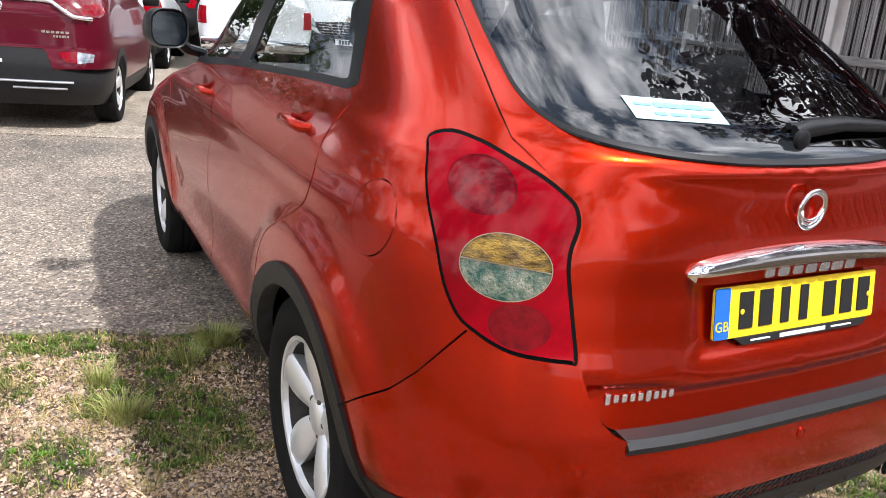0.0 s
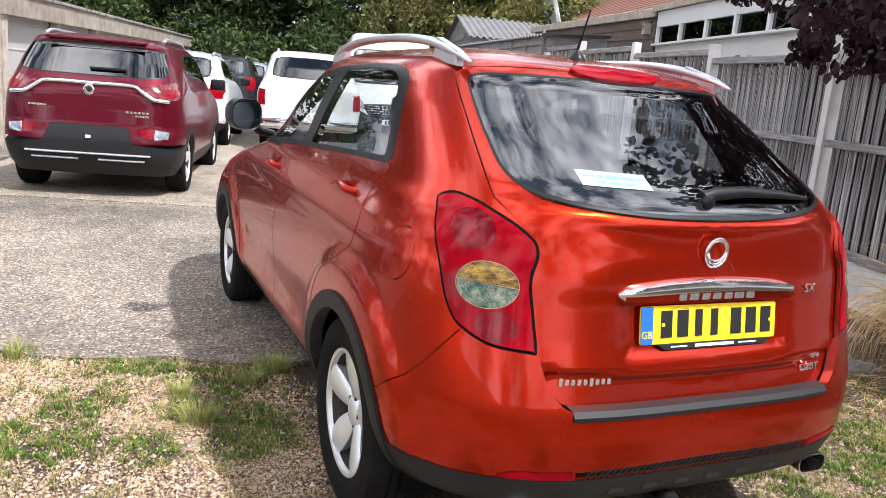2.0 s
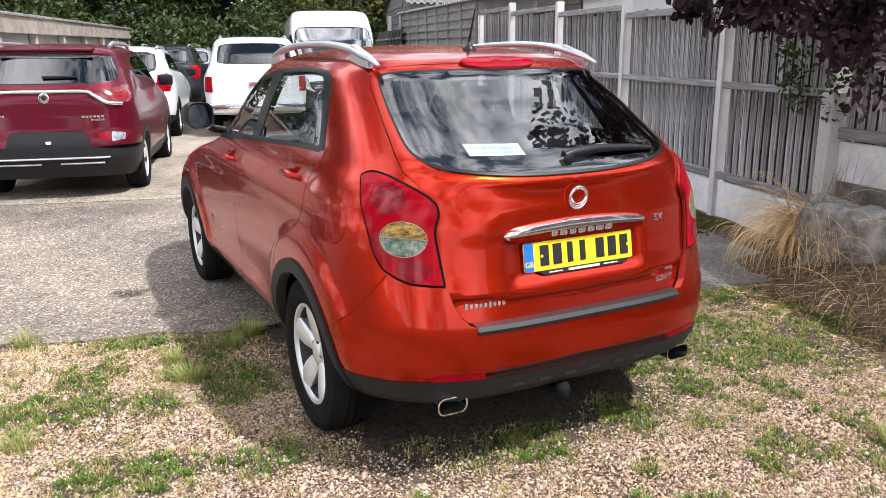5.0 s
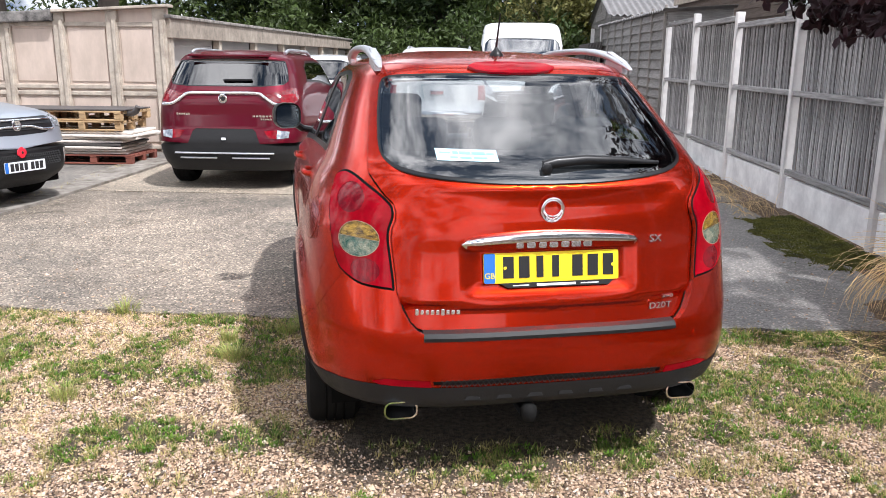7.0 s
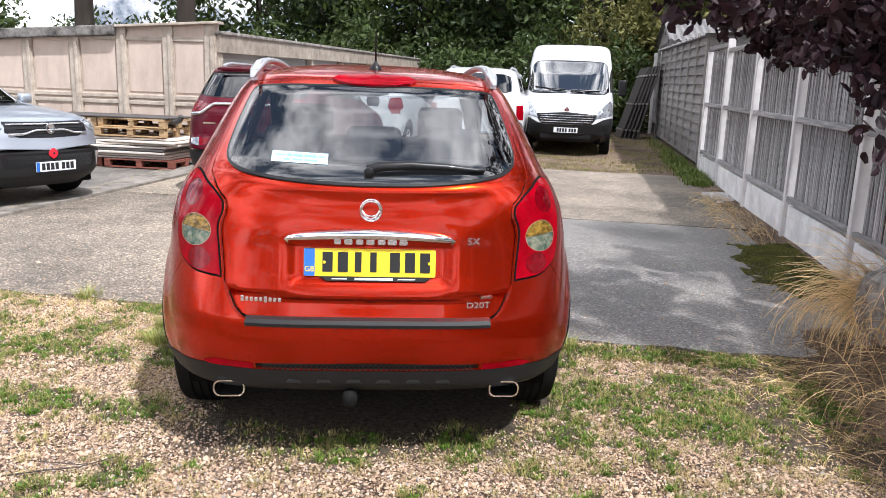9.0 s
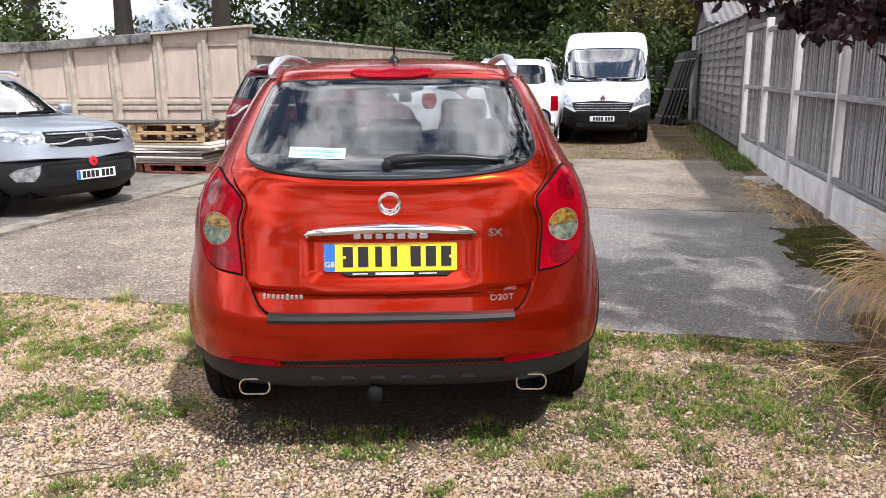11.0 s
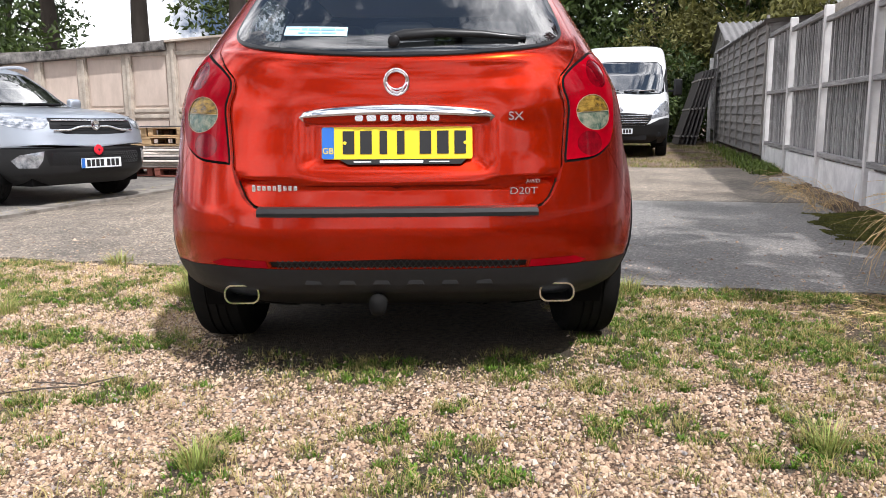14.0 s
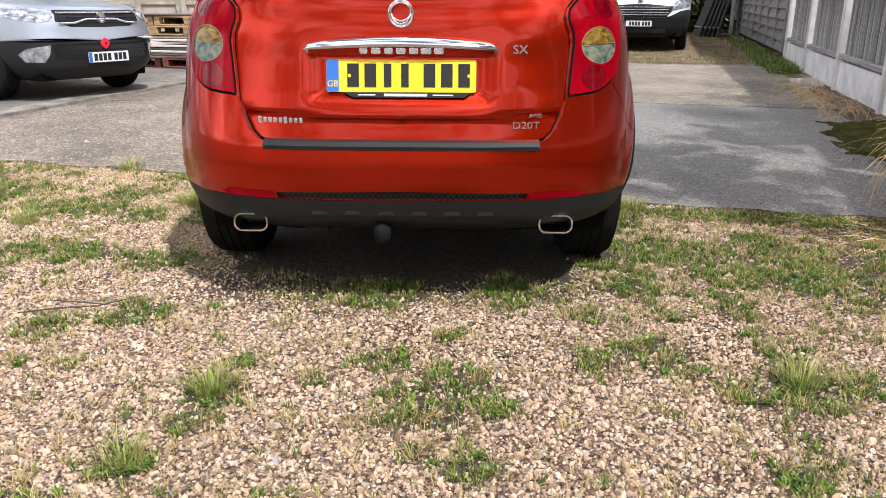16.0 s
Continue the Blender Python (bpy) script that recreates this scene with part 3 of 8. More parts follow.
def slab(name, p0, p1, q0, q1, material, label, lift=0.012, ragged=0.0, skew=0.0):
    """A concrete bay whose top follows the ground's climb; ragged roughens the front edge; skew slants its left edge."""
    step = 0.12 if p1 - p0 < 12 else 0.25
    ps, qs = np.linspace(p0, p1, int((p1 - p0) / step) + 2), np.linspace(q0, q1, int((q1 - q0) / step) + 2)
    gp, gq = np.meshgrid(ps, qs)
    if skew:
        gp = gp + skew * (gq - q0) / (q1 - q0) * (p1 - gp) / (p1 - p0)
    if ragged:
        edge = ragged * (fbm(gp, gp * 0, 1.6, 4, 3.0) + 0.5 * fbm(gp, gp * 0, 9.0, 3, 5.0))
        gq = gq + edge * np.exp(-(gq - q0) / 0.15)
    z = rise(np.minimum(gp, 2.6), gq) + lift + 0.004 * fbm(gp, gq, 0.9)
    w, h = len(ps), len(qs)
    flat = [yard(a, b, c) for a, b, c in zip(gp.ravel(), gq.ravel(), z.ravel())]
    v = flat + [p - Vector((0, 0, 0.12)) for p in flat]
    k = w * h
    f = []
    for j in range(h - 1):
        for i in range(w - 1):
            a = j * w + i
            f.append((a, a + 1, a + w + 1, a + w))
    ring = list(range(w)) + [j * w + w - 1 for j in range(1, h)] + [(h - 1) * w + i for i in range(w - 2, -1, -1)] + [j * w for j in range(h - 2, 0, -1)]
    for a, b in zip(ring, ring[1:] + ring[:1]):
        f.append((b, a, a + k, b + k))
    ob = from_arrays(name, v, f, material)
    ob.data.set_sharp_from_angle(angle=radians(40))
    return tagged(ob, label, "pavement", kind="structure")


slab("pavement", -0.90, 2.72, 1.95, 6.48, M_slab, "worn grey concrete bay with exposed stones", ragged=0.05)
slab("pavement", -0.90, 2.80, 6.52, 11.65, M_slab_mid, "worn pale concrete bay with stains")
slab("pavement", -5.25, -0.915, 1.95, 6.48, M_slab_mid, "grey speckled concrete bay, loose grit along its edge", ragged=0.09, skew=-0.28)
slab("pavement", -5.60, -0.915, 6.52, 30.0, M_slab_pale, "pale dusty concrete yard beside the garages", skew=-0.35)
slab("pavement", -16.0, -5.30, 2.3, 10.3, M_slab_dark, "dark stained concrete apron with a broken kerb line", lift=0.028, skew=0.0)


slab("kerb", -5.40, -5.27, 2.3, 9.4, M_block_kerb, "broken concrete kerb line with soil in its joint", lift=0.045, ragged=0.02, skew=-0.55)


# fence: concrete posts, gravel boards, feather-edge boards on rails
def fence_top(q):
    return 1.86 + 0.060 * q


def fence_foot(q):
    return 0.012 * q - 0.02


FENCE_P = 3.1
POSTS = [4.0, 6.1, 8.25, 10.45]
fence = thing("fence", "weathered grey close-board fence with concrete posts and gravel boards", "fence", kind="structure", at=YM)


def post(parent, q, z0, z1, w=0.085, d=0.11, p=FENCE_P):
    bm = box((d, w, z1 - z0), (p, q, (z0 + z1) / 2), 0.012, 2)
    return part("post", bm, M_post, parent, "pale concrete post")


rng = random.Random(4)
board_src = {}


def board(parent, q, z0, z1, w, p, tilt):
    key = (round(w, 3), round(z1 - z0, 1))
    if key not in board_src:
        bm = bmesh.new()
        v = [bm.verts.new(c) for c in ((0, -w / 2, 0), (0.002, w / 2, 0), (0.009, w / 2, 0), (0.009, -w / 2, 0), (0, -w / 2, z1 - z0), (0.002, w / 2, z1 - z0), (0.009, w / 2, z1 - z0), (0.009, -w / 2, z1 - z0))]
        for f in ((0, 1, 2, 3), (4, 7, 6, 5), (0, 4, 5, 1), (1, 5, 6, 2), (2, 6, 7, 3), (3, 7, 4, 0)):
            bm.faces.new([v[i] for i in f])
        bmesh.ops.recalc_face_normals(bm, faces=bm.faces)
        board_src[key] = part("board", bm, M_board, parent)
        board_src[key].matrix_local = pose(p, q, z0, 0, 0, tilt)
        return board_src[key]
    return share("board", board_src[key], parent, pose(p, q, z0, rng.uniform(-0.35, 0.35), 0, tilt))



def bay(q0, q1, gb=True, foot=None, gz=None, mid=True):
    """Boards between two posts, with rails and a gravel board."""
    qm = (q0 + q1) / 2
    zf = fence_foot(qm) if foot is None else foot
    zg = zf + (0.40 if gb else 0.05)
    if gb:
        bm = box((0.05, q1 - q0 - 0.08, 0.42), (FENCE_P + 0.012, qm, zf + 0.18), 0.008, 1, pose(0, 0, 0, math.degrees(math.atan(0.012)), 0, 0))
        part("gravel_board", bm, M_gboard, fence, "whitish stained concrete gravel board")
    slope = math.degrees(math.atan((fence_top(q1) - fence_top(q0)) / (q1 - q0)))
    for z, w in ((zg + 0.05, 0.065), (1.275 + 0.0145 * qm, 0.065), (fence_top(qm) - 0.11, 0.07)):
        part("rail", box((0.055, q1 - q0 - 0.09, w), (FENCE_P - 0.012, qm, z), 0.008, 1, pose(0, 0, 0, 0.8, 0, 0)), M_rail_wood, fence)
    board_row(q0 + 0.08, q1 - 0.08, zg, lambda q: fence_top(q) - 0.09)


def board_row(q0, q1, z0, top):
    """Upright boards with narrow gaps, and added near-black slats that colour the gaps as shaded."""
    n = max(3, round((q1 - q0) / 0.103))
    step = (q1 - q0) / n
    slats = bmesh.new()
    for i in range(n):
        q = q0 + (i + 0.5) * step
        board(fence, q, z0 + rng.uniform(-0.01, 0.01), top(q) + rng.uniform(-0.015, 0.015), rng.choice((0.073, 0.076, 0.080)), FENCE_P + 0.018 + rng.uniform(0, 0.006), rng.uniform(-2.5, 2.5))
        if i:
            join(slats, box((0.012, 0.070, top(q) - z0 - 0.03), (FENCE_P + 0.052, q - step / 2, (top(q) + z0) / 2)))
    part("back_slats", slats, M_gap_shade, fence)["kind"] = "stuff"


for q in POSTS:
    post(fence, q, fence_foot(q) - 0.25, fence_top(q) + 0.02)
post(fence, 2.45, 0.05, 1.32, 0.13, 0.13, FENCE_P - 0.05)
post(fence, 0.35, 0.3, 2.25)
post(fence, 12.40, 0.0, 2.4)
bay(2.45, 4.0)
for a, b in zip(POSTS, POSTS[1:]):
    bay(a, b)
bay(10.45, 12.40, gb=True)
# the bays nearer the camera stand on the bank, one gravel board higher
for a, b in ((0.35, 2.45), (-1.75, 0.35), (-3.85, -1.75), (-5.95, -3.85)):
    qm = (a + b) / 2
    part("gravel_board", box((0.05, b - a - 0.06, 0.30), (FENCE_P + 0.01, qm, 0.81), 0.008, 1), M_gboard, fence, "whitish stained concrete gravel board")
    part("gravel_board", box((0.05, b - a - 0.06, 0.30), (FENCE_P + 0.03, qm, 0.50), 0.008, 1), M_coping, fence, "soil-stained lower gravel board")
    for z, w in ((1.02, 0.085), (1.60, 0.08), (2.12, 0.09)):
        part("rail", box((0.055, b - a - 0.06, w), (FENCE_P - 0.012, qm, z), 0.008, 1), M_rail_wood, fence)
    board_row(a + 0.05, b - 0.05, 0.96, lambda q: 2.26)
for q in (-1.75, -3.85, -5.95):
    post(fence, q, 0.3, 2.25)

# timber shed along the fence line
shed = thing("shed", "long grey timber shed with lapped boards and corrugated cement roof", "shed", at=YM)
SH0, SH1, SHP = 12.55, 20.9, 3.08
n_rows = 13
for i in range(n_rows):
    z = 0.40 + i * 0.185
    zz = z + 0.10
    bm = box((0.022, SH1 - SH0, 0.205), (SHP, (SH0 + SH1) / 2, zz), 0.004, 1, pose(0, 0, 0, 0.9, 0, 0) @ pose(0, 0, 0, 0, 15, 0))
    part("board", bm, M_shed, shed)
for q in np.linspace(SH0 + 0.05, SH1 - 0.05, 8):
    part("batten", box((0.05, 0.06, 2.45), (SHP - 0.03, q, 1.60 + 0.0157 * (q - SH0)), 0.006, 1), M_shed_frame, shed)
bm = bmesh.new()
prof = np.linspace(SH0 - 0.2, SH1 + 0.25, 210)
top, bot = [], []
for q in prof:
    dz = 0.026 * math.sin(q * 2 * math.pi / 0.22) + 0.022 * (q - SH0)
    top.append([bm.verts.new((SHP - 0.12, q, 2.72 + dz)), bm.verts.new((SHP + 1.25, q, 2.80 + dz))])
    bot.append([bm.verts.new((SHP - 0.12, q, 2.708 + dz)), bm.verts.new((SHP + 1.25, q, 2.788 + dz))])
for i in range(len(prof) - 1):
    bm.faces.new((top[i][0], top[i][1], top[i + 1][1], top[i + 1][0]))
    bm.faces.new((bot[i][0], bot[i + 1][0], bot[i + 1][1], bot[i][1]))
    bm.faces.new((top[i][0], top[i + 1][0], bot[i + 1][0], bot[i][0]))
part("roof", bm, M_roof_sheet, shed, "corrugated grey cement roof", True, 60)
part("gable", prism([(SHP, 0.3), (SHP + 1.2, 0.3), (SHP + 1.2, 2.76), (SHP, 2.70)], 0.04, (0, SH0 - 0.03, 0)), M_shed, shed)
part("gable", prism([(SHP, 0.3), (SHP + 1.2, 0.3), (SHP + 1.2, 2.92), (SHP, 2.86)], 0.04, (0, SH1 + 0.03, 0)), M_shed, shed)
part("back_wall", box((0.04, SH1 - SH0, 2.5), (SHP + 1.2, (SH0 + SH1) / 2, 1.55)), M_shed, shed)
# gabled outhouse past the shed, its ridge across the yard
outhouse = thing("outhouse", "dark timber outhouse with a corrugated cement gable roof", "outhouse", at=YM)
part("gable_wall", prism([(20.95, 0.3), (25.45, 0.3), (25.45, 3.20), (23.2, 3.92), (20.95, 3.20)], 0.06, (3.36, 0, 0), "yz"), M_shed, outhouse)
for i in range(13):
    part("board", box((0.02, 4.4 if i < 11 else 4.4 - 2.2 * (i - 10), 0.25), (3.31, 23.2, 0.55 + 0.25 * i), 0.004, 1, pose(0, 0, 0, 0, 6, 0)), M_shed, outhouse)
for sg in (-1, 1):
    bm = bmesh.new()
    rows_ = []
    for k, p in enumerate(np.linspace(3.2, 6.6, 130)):
        dz = 0.030 * math.sin(p * 2 * math.pi / 0.20)
        rows_.append([bm.verts.new((p, 23.2 + sg * dq, z + dz)) for dq, z in ((0.0, 3.99), (2.42, 3.20), (2.42, 3.185), (0.0, 3.975))])
    for r0, r1 in zip(rows_, rows_[1:]):
        for k in range(4):
            bm.faces.new((r0[k], r0[(k + 1) % 4], r1[(k + 1) % 4], r1[k]))
    bm.faces.new(rows_[0]), bm.faces.new(rows_[-1])
    part("roof", bm, M_roof_sheet, outhouse, "corrugated grey cement roof slope", True, 60)
part("side_wall", box((3.2, 0.06, 2.9), (4.95, 20.98, 1.75)), M_shed, outhouse)
# a further post and boards past the shed
fence_far = thing("fence", "weathered grey close-board fence beyond the shed", "fence", kind="structure", at=YM)
for q in (21.2, 23.4):
    part("post", box((0.11, 0.10, 2.6), (FENCE_P, q, 1.65), 0.012, 2), M_post, fence_far)
for i in range(20):
    share("board", list(board_src.values())[0], fence_far, pose(FENCE_P + 0.022, 21.3 + i * 0.105, 0.75, 0, 0, rng.uniform(-1.5, 1.5)))

# row of precast concrete garages
garage = thing("garage_row", "row of old precast concrete garages with cream panels and lichened coping", "garage", at=YM)
GQ, GP = 10.4, -5.72
GTOP = 2.42
gtop = lambda p: 2.60 + 0.049 * (p + 5.64)
part("wall", prism([(GP - 8.6, 0.05), (GP + 0.02, 0.05), (GP + 0.02, gtop(GP) - 0.03), (GP - 8.6, gtop(GP - 8.6) - 0.03)], 0.10, (0, GQ + 0.06, 0)), M_panel, garage, "cream concrete panel wall")
pil = [GP - 0.09] + [-6.63, -7.55, -8.50, -9.48, -10.46, -11.44, -12.42, -13.40]
for i, p in enumerate(pil):
    part("pilaster", box((0.20 if i else 0.22, 0.10, gtop(p) - 0.10), (p, GQ + 0.0, gtop(p) / 2 + 0.02), 0.018, 2), M_frame_cream, garage)
    part("pilaster_rib", box((0.07, 0.05, 2.2 if i < 3 else 2.05), (p + 0.05, GQ - 0.055, 1.25 if i < 3 else 1.18), 0.014, 2), M_frame_cream, garage)
for a, b in zip(pil, pil[1:]):
    c, w = (a + b) / 2, a - b - 0.20
    for z in (2.275, 1.24, 1.13, 0.22):
        part("panel_rail", box((w + 0.02, 0.05, 0.075), (c, GQ - 0.005, z), 0.014, 2), M_frame_cream, garage)
    for z0, z1 in ((1.30, 2.225), (0.28, 1.08)):
        part("panel", box((w - 0.06, 0.022, z1 - z0 - 0.05), (c, GQ + 0.006, (z0 + z1) / 2), 0.010, 2), M_panel, garage)
part("coping", prism([(-14.4, gtop(-14.4) - 0.17), (-7.62, gtop(-7.62) - 0.18), (-7.62, gtop(-7.62)), (-14.4, gtop(-14.4))], 0.26, (0, GQ - 0.02, 0), bevel=0.025), M_lichen, garage, "dark lichen-stained coping")
part("coping", prism([(-7.61, gtop(-7.61) - 0.045), (GP + 0.12, gtop(GP) - 0.04), (GP + 0.12, gtop(GP) + 0.005), (-7.61, gtop(-7.61))], 0.24, (0, GQ - 0.02, 0), bevel=0.01), M_frame_cream, garage, "pale concrete edging")
GL = 17.6
part("fascia", box((0.09, GL, 0.34), (GP + 0.05, GQ + GL / 2, GTOP - 0.035), 0.012, 2, pose(0, 0, 0, 1.0, 0, 0)), M_fascia, garage, "weathered grey-cream concrete fascia")
part("coping", box((0.20, GL + 0.1, 0.06), (GP + 0.03, GQ + GL / 2, GTOP + 0.145), 0.015, 2, pose(0, 0, 0, 1.0, 0, 0)), M_coping, garage)
for i in range(8):
    q = GQ + 0.12 + i * 2.45
    part("door_post", box((0.14, 0.16, 2.3), (GP - 0.02, q, 1.25 + 0.0 * i), 0.015, 2), M_frame_cream, garage)
    if i < 7:
        d = part("garage_door", box((0.04, 2.28, 2.15), (GP - 0.12, q + 1.22, 1.22), 0.006, 1), M_door_grey, garage, "plain grey garage door")
        for k in range(5):
            part("door_rib", box((0.016, 2.2, 0.03), (GP - 0.098, q + 1.22, 0.45 + 0.38 * k), 0.005, 1), M_door_grey, d)
part("roof", box((8.4, GL - 0.1, 0.08), (GP - 4.2, GQ + GL / 2 + 0.1, GTOP - 0.05)), M_coping, garage)
part("back_wall", box((8.4, 0.1, 2.3), (GP - 4.2, GQ + GL, 1.2)), M_panel, garage)
part("end_wall", box((0.1, GL - 0.2, 2.3), (GP - 8.5, GQ + GL / 2, 1.2)), M_panel, garage)

# ---------------------------------------------------------------- vehicle shells
from mathutils.geometry import delaunay_2d_cdt


class Shell:
    """A vehicle's skin as rounded outlines stacked by height. Rows: (h, z, half width, rear y, front y, rear power, front power,
    y where the rear curve meets the flank, y where the front curve leaves it). A point is (a, h): a runs from the rear middle round
    the flank to the nose."""
    L1, L3 = 1.4, 1.4

    def __init__(s, rows, flank=None, sigma=0.010):
        r = np.array(rows, float)
        s.h = np.arange(r[0, 0], r[-1, 0] + 1e-6, 0.004)
        k = np.arange(-12, 13) * 0.004
        g = np.exp(-0.5 * (k / sigma) ** 2)
        g /= g.sum()
        s.tab = []
        for c in range(1, 9):
            v = np.interp(s.h, r[:, 0], r[:, c])
            pad = np.concatenate([2 * v[0] - v[12:0:-1], v, 2 * v[-1] - v[-2:-14:-1]])
            s.tab.append(np.convolve(pad, g, "valid"))
        s.flank = flank
        s.LS = float(np.max(s.tab[7]) - np.min(s.tab[6]))
        s.h0, s.h1 = s.h[0], s.h[-1]
        s.amax = s.L1 + s.LS + s.L3

    def at(s, h):
        return [np.interp(h, s.h, t) for t in s.tab]

    @staticmethod
    def quarter(w, d, n, m=97):
        """Tables along a quarter outline: across, along, share of the length."""
        th = np.linspace(0, math.pi / 2, m)[None, :]
        sn, cs = np.sin(th), np.cos(th)
        rr = ((sn / w[:, None]) ** n[:, None] + (cs / d[:, None]) ** n[:, None]) ** (-1 / n[:, None])
        x, y = rr * sn, rr * cs
        q = np.concatenate([np.zeros((len(w), 1)), np.cumsum(np.hypot(np.diff(x), np.diff(y)), 1)], 1)
        return x, y, q / q[:, -1:]

    def base(s, a, h):
        a, h = np.atleast_1d(np.asarray(a, float)), np.atleast_1d(np.asarray(h, float))
        sign = np.where(a < 0, -1.0, 1.0)
        a = np.abs(a)
        z, w, yr, yf, nr, nf, yc, yd = s.at(h)
        x, y = np.zeros_like(a), np.zeros_like(a)
        t = a / s.L1
        rear, front = t <= 1, a > s.L1 + s.LS
        mid = ~rear & ~front
        for sel, off, n, lo, sg in ((rear, yc - yr, nr, t, -1), (front, yf - yd, nf, (s.amax - a) / s.L3, 1)):
            if sel.any():
                qx, qy, qs = s.quarter(w[sel], np.maximum(off[sel], 0.02), n[sel])
                u = np.clip(lo[sel], 0, 1)
                i = np.clip((qs < u[:, None]).sum(1), 1, qs.shape[1] - 1)
                k = np.arange(len(u))
                f = (u - qs[k, i - 1]) / np.maximum(qs[k, i] - qs[k, i - 1], 1e-9)
                px = qx[k, i - 1] + f * (qx[k, i] - qx[k, i - 1])
                py = qy[k, i - 1] + f * (qy[k, i] - qy[k, i - 1])
                x[sel] = px
                y[sel] = (yc[sel] if sg < 0 else yd[sel]) + sg * py
        u = (a - s.L1) / s.LS
        x[mid] = w[mid]
        y[mid] = yc[mid] + u[mid] * (yd[mid] - yc[mid])
        if s.flank is not None:
            x = x + s.flank(x, y, z)
        return np.stack([x * sign, y, z], 1)

    def point(s, a, h, extra=None):
        p = s.base(a, h)
        if extra is not None:
            p[:, 1] += extra(p[:, 0], p[:, 2])
        return p

    def normal(s, a, h, extra=None, e=0.004):
        a, h = np.atleast_1d(np.asarray(a, float)), np.atleast_1d(np.asarray(h, float))
        da = s.point(np.minimum(a + e, s.amax), h, extra) - s.point(a - e, h, extra)
        dh = s.point(a, np.minimum(h + e, s.h1), extra) - s.point(a, np.maximum(h - e, s.h0), extra)
        n = np.cross(da, dh)
        ln = np.linalg.norm(n, axis=1, keepdims=True)
        return n / np.maximum(ln, 1e-9)

    def domain(s, kind, v, h):
        """(a, h) of a point given by its x on the rear (r) or front (f), or its y on the flank (s)."""
        grid = np.linspace(0, s.amax, 700)
        p = s.base(grid, np.full(700, h))
        if kind == "r":
            k = grid <= s.L1
            return float(np.interp(v, p[k, 0], grid[k])), h
        if kind == "f":
            k = grid >= s.L1 + s.LS
            return float(np.interp(v, p[k, 0][::-1], grid[k][::-1])), h
        return float(np.interp(v, p[:, 1], grid)), h

    def loop(s, pts, smooth=0, closed=True):
        q = np.array([s.domain(*p) for p in pts])
        if smooth:
            q = smooth_loop(q, smooth, closed)
        return resample(q, 0.02, closed)


def resample(q, step, closed=True):
    out = []
    k = len(q)
    for i in range(k if closed else k - 1):
        a, b = q[i], q[(i + 1) % k]
        m = max(1, int(np.linalg.norm(b - a) / step))
        out += [a + (b - a) * j / m for j in range(m)]
    if not closed:
        out.append(q[-1])
    return np.array(out)


def strip(line, half):
    """A thin closed loop round an open line."""
    d = np.gradient(line, axis=0)
    n = np.stack([-d[:, 1], d[:, 0]], 1) / np.maximum(np.linalg.norm(d, axis=1, keepdims=True), 1e-9)
    return np.concatenate([line + n * half, (line - n * half)[::-1]])


def inside(poly, p):
    x, y = p[:, 0], p[:, 1]
    r = np.zeros(len(p), bool)
    k = len(poly)
    for i in range(k):
        x0, y0 = poly[i]
        x1, y1 = poly[(i + 1) % k]
        if y0 == y1:
            continue
        c = ((y0 > y) != (y1 > y)) & (x < (x1 - x0) * (y - y0) / (y1 - y0) + x0)
        r ^= c
    return r


def grown(poly, d):
    """The loop moved outwards by d."""
    q = np.asarray(poly)
    t = np.roll(q, -1, 0) - np.roll(q, 1, 0)
    n = np.stack([t[:, 1], -t[:, 0]], 1) / np.maximum(np.linalg.norm(t, axis=1, keepdims=True), 1e-9)
    area = np.sum(q[:, 0] * np.roll(q[:, 1], -1) - np.roll(q[:, 0], -1) * q[:, 1])
    return q + n * (d if area > 0 else -d)


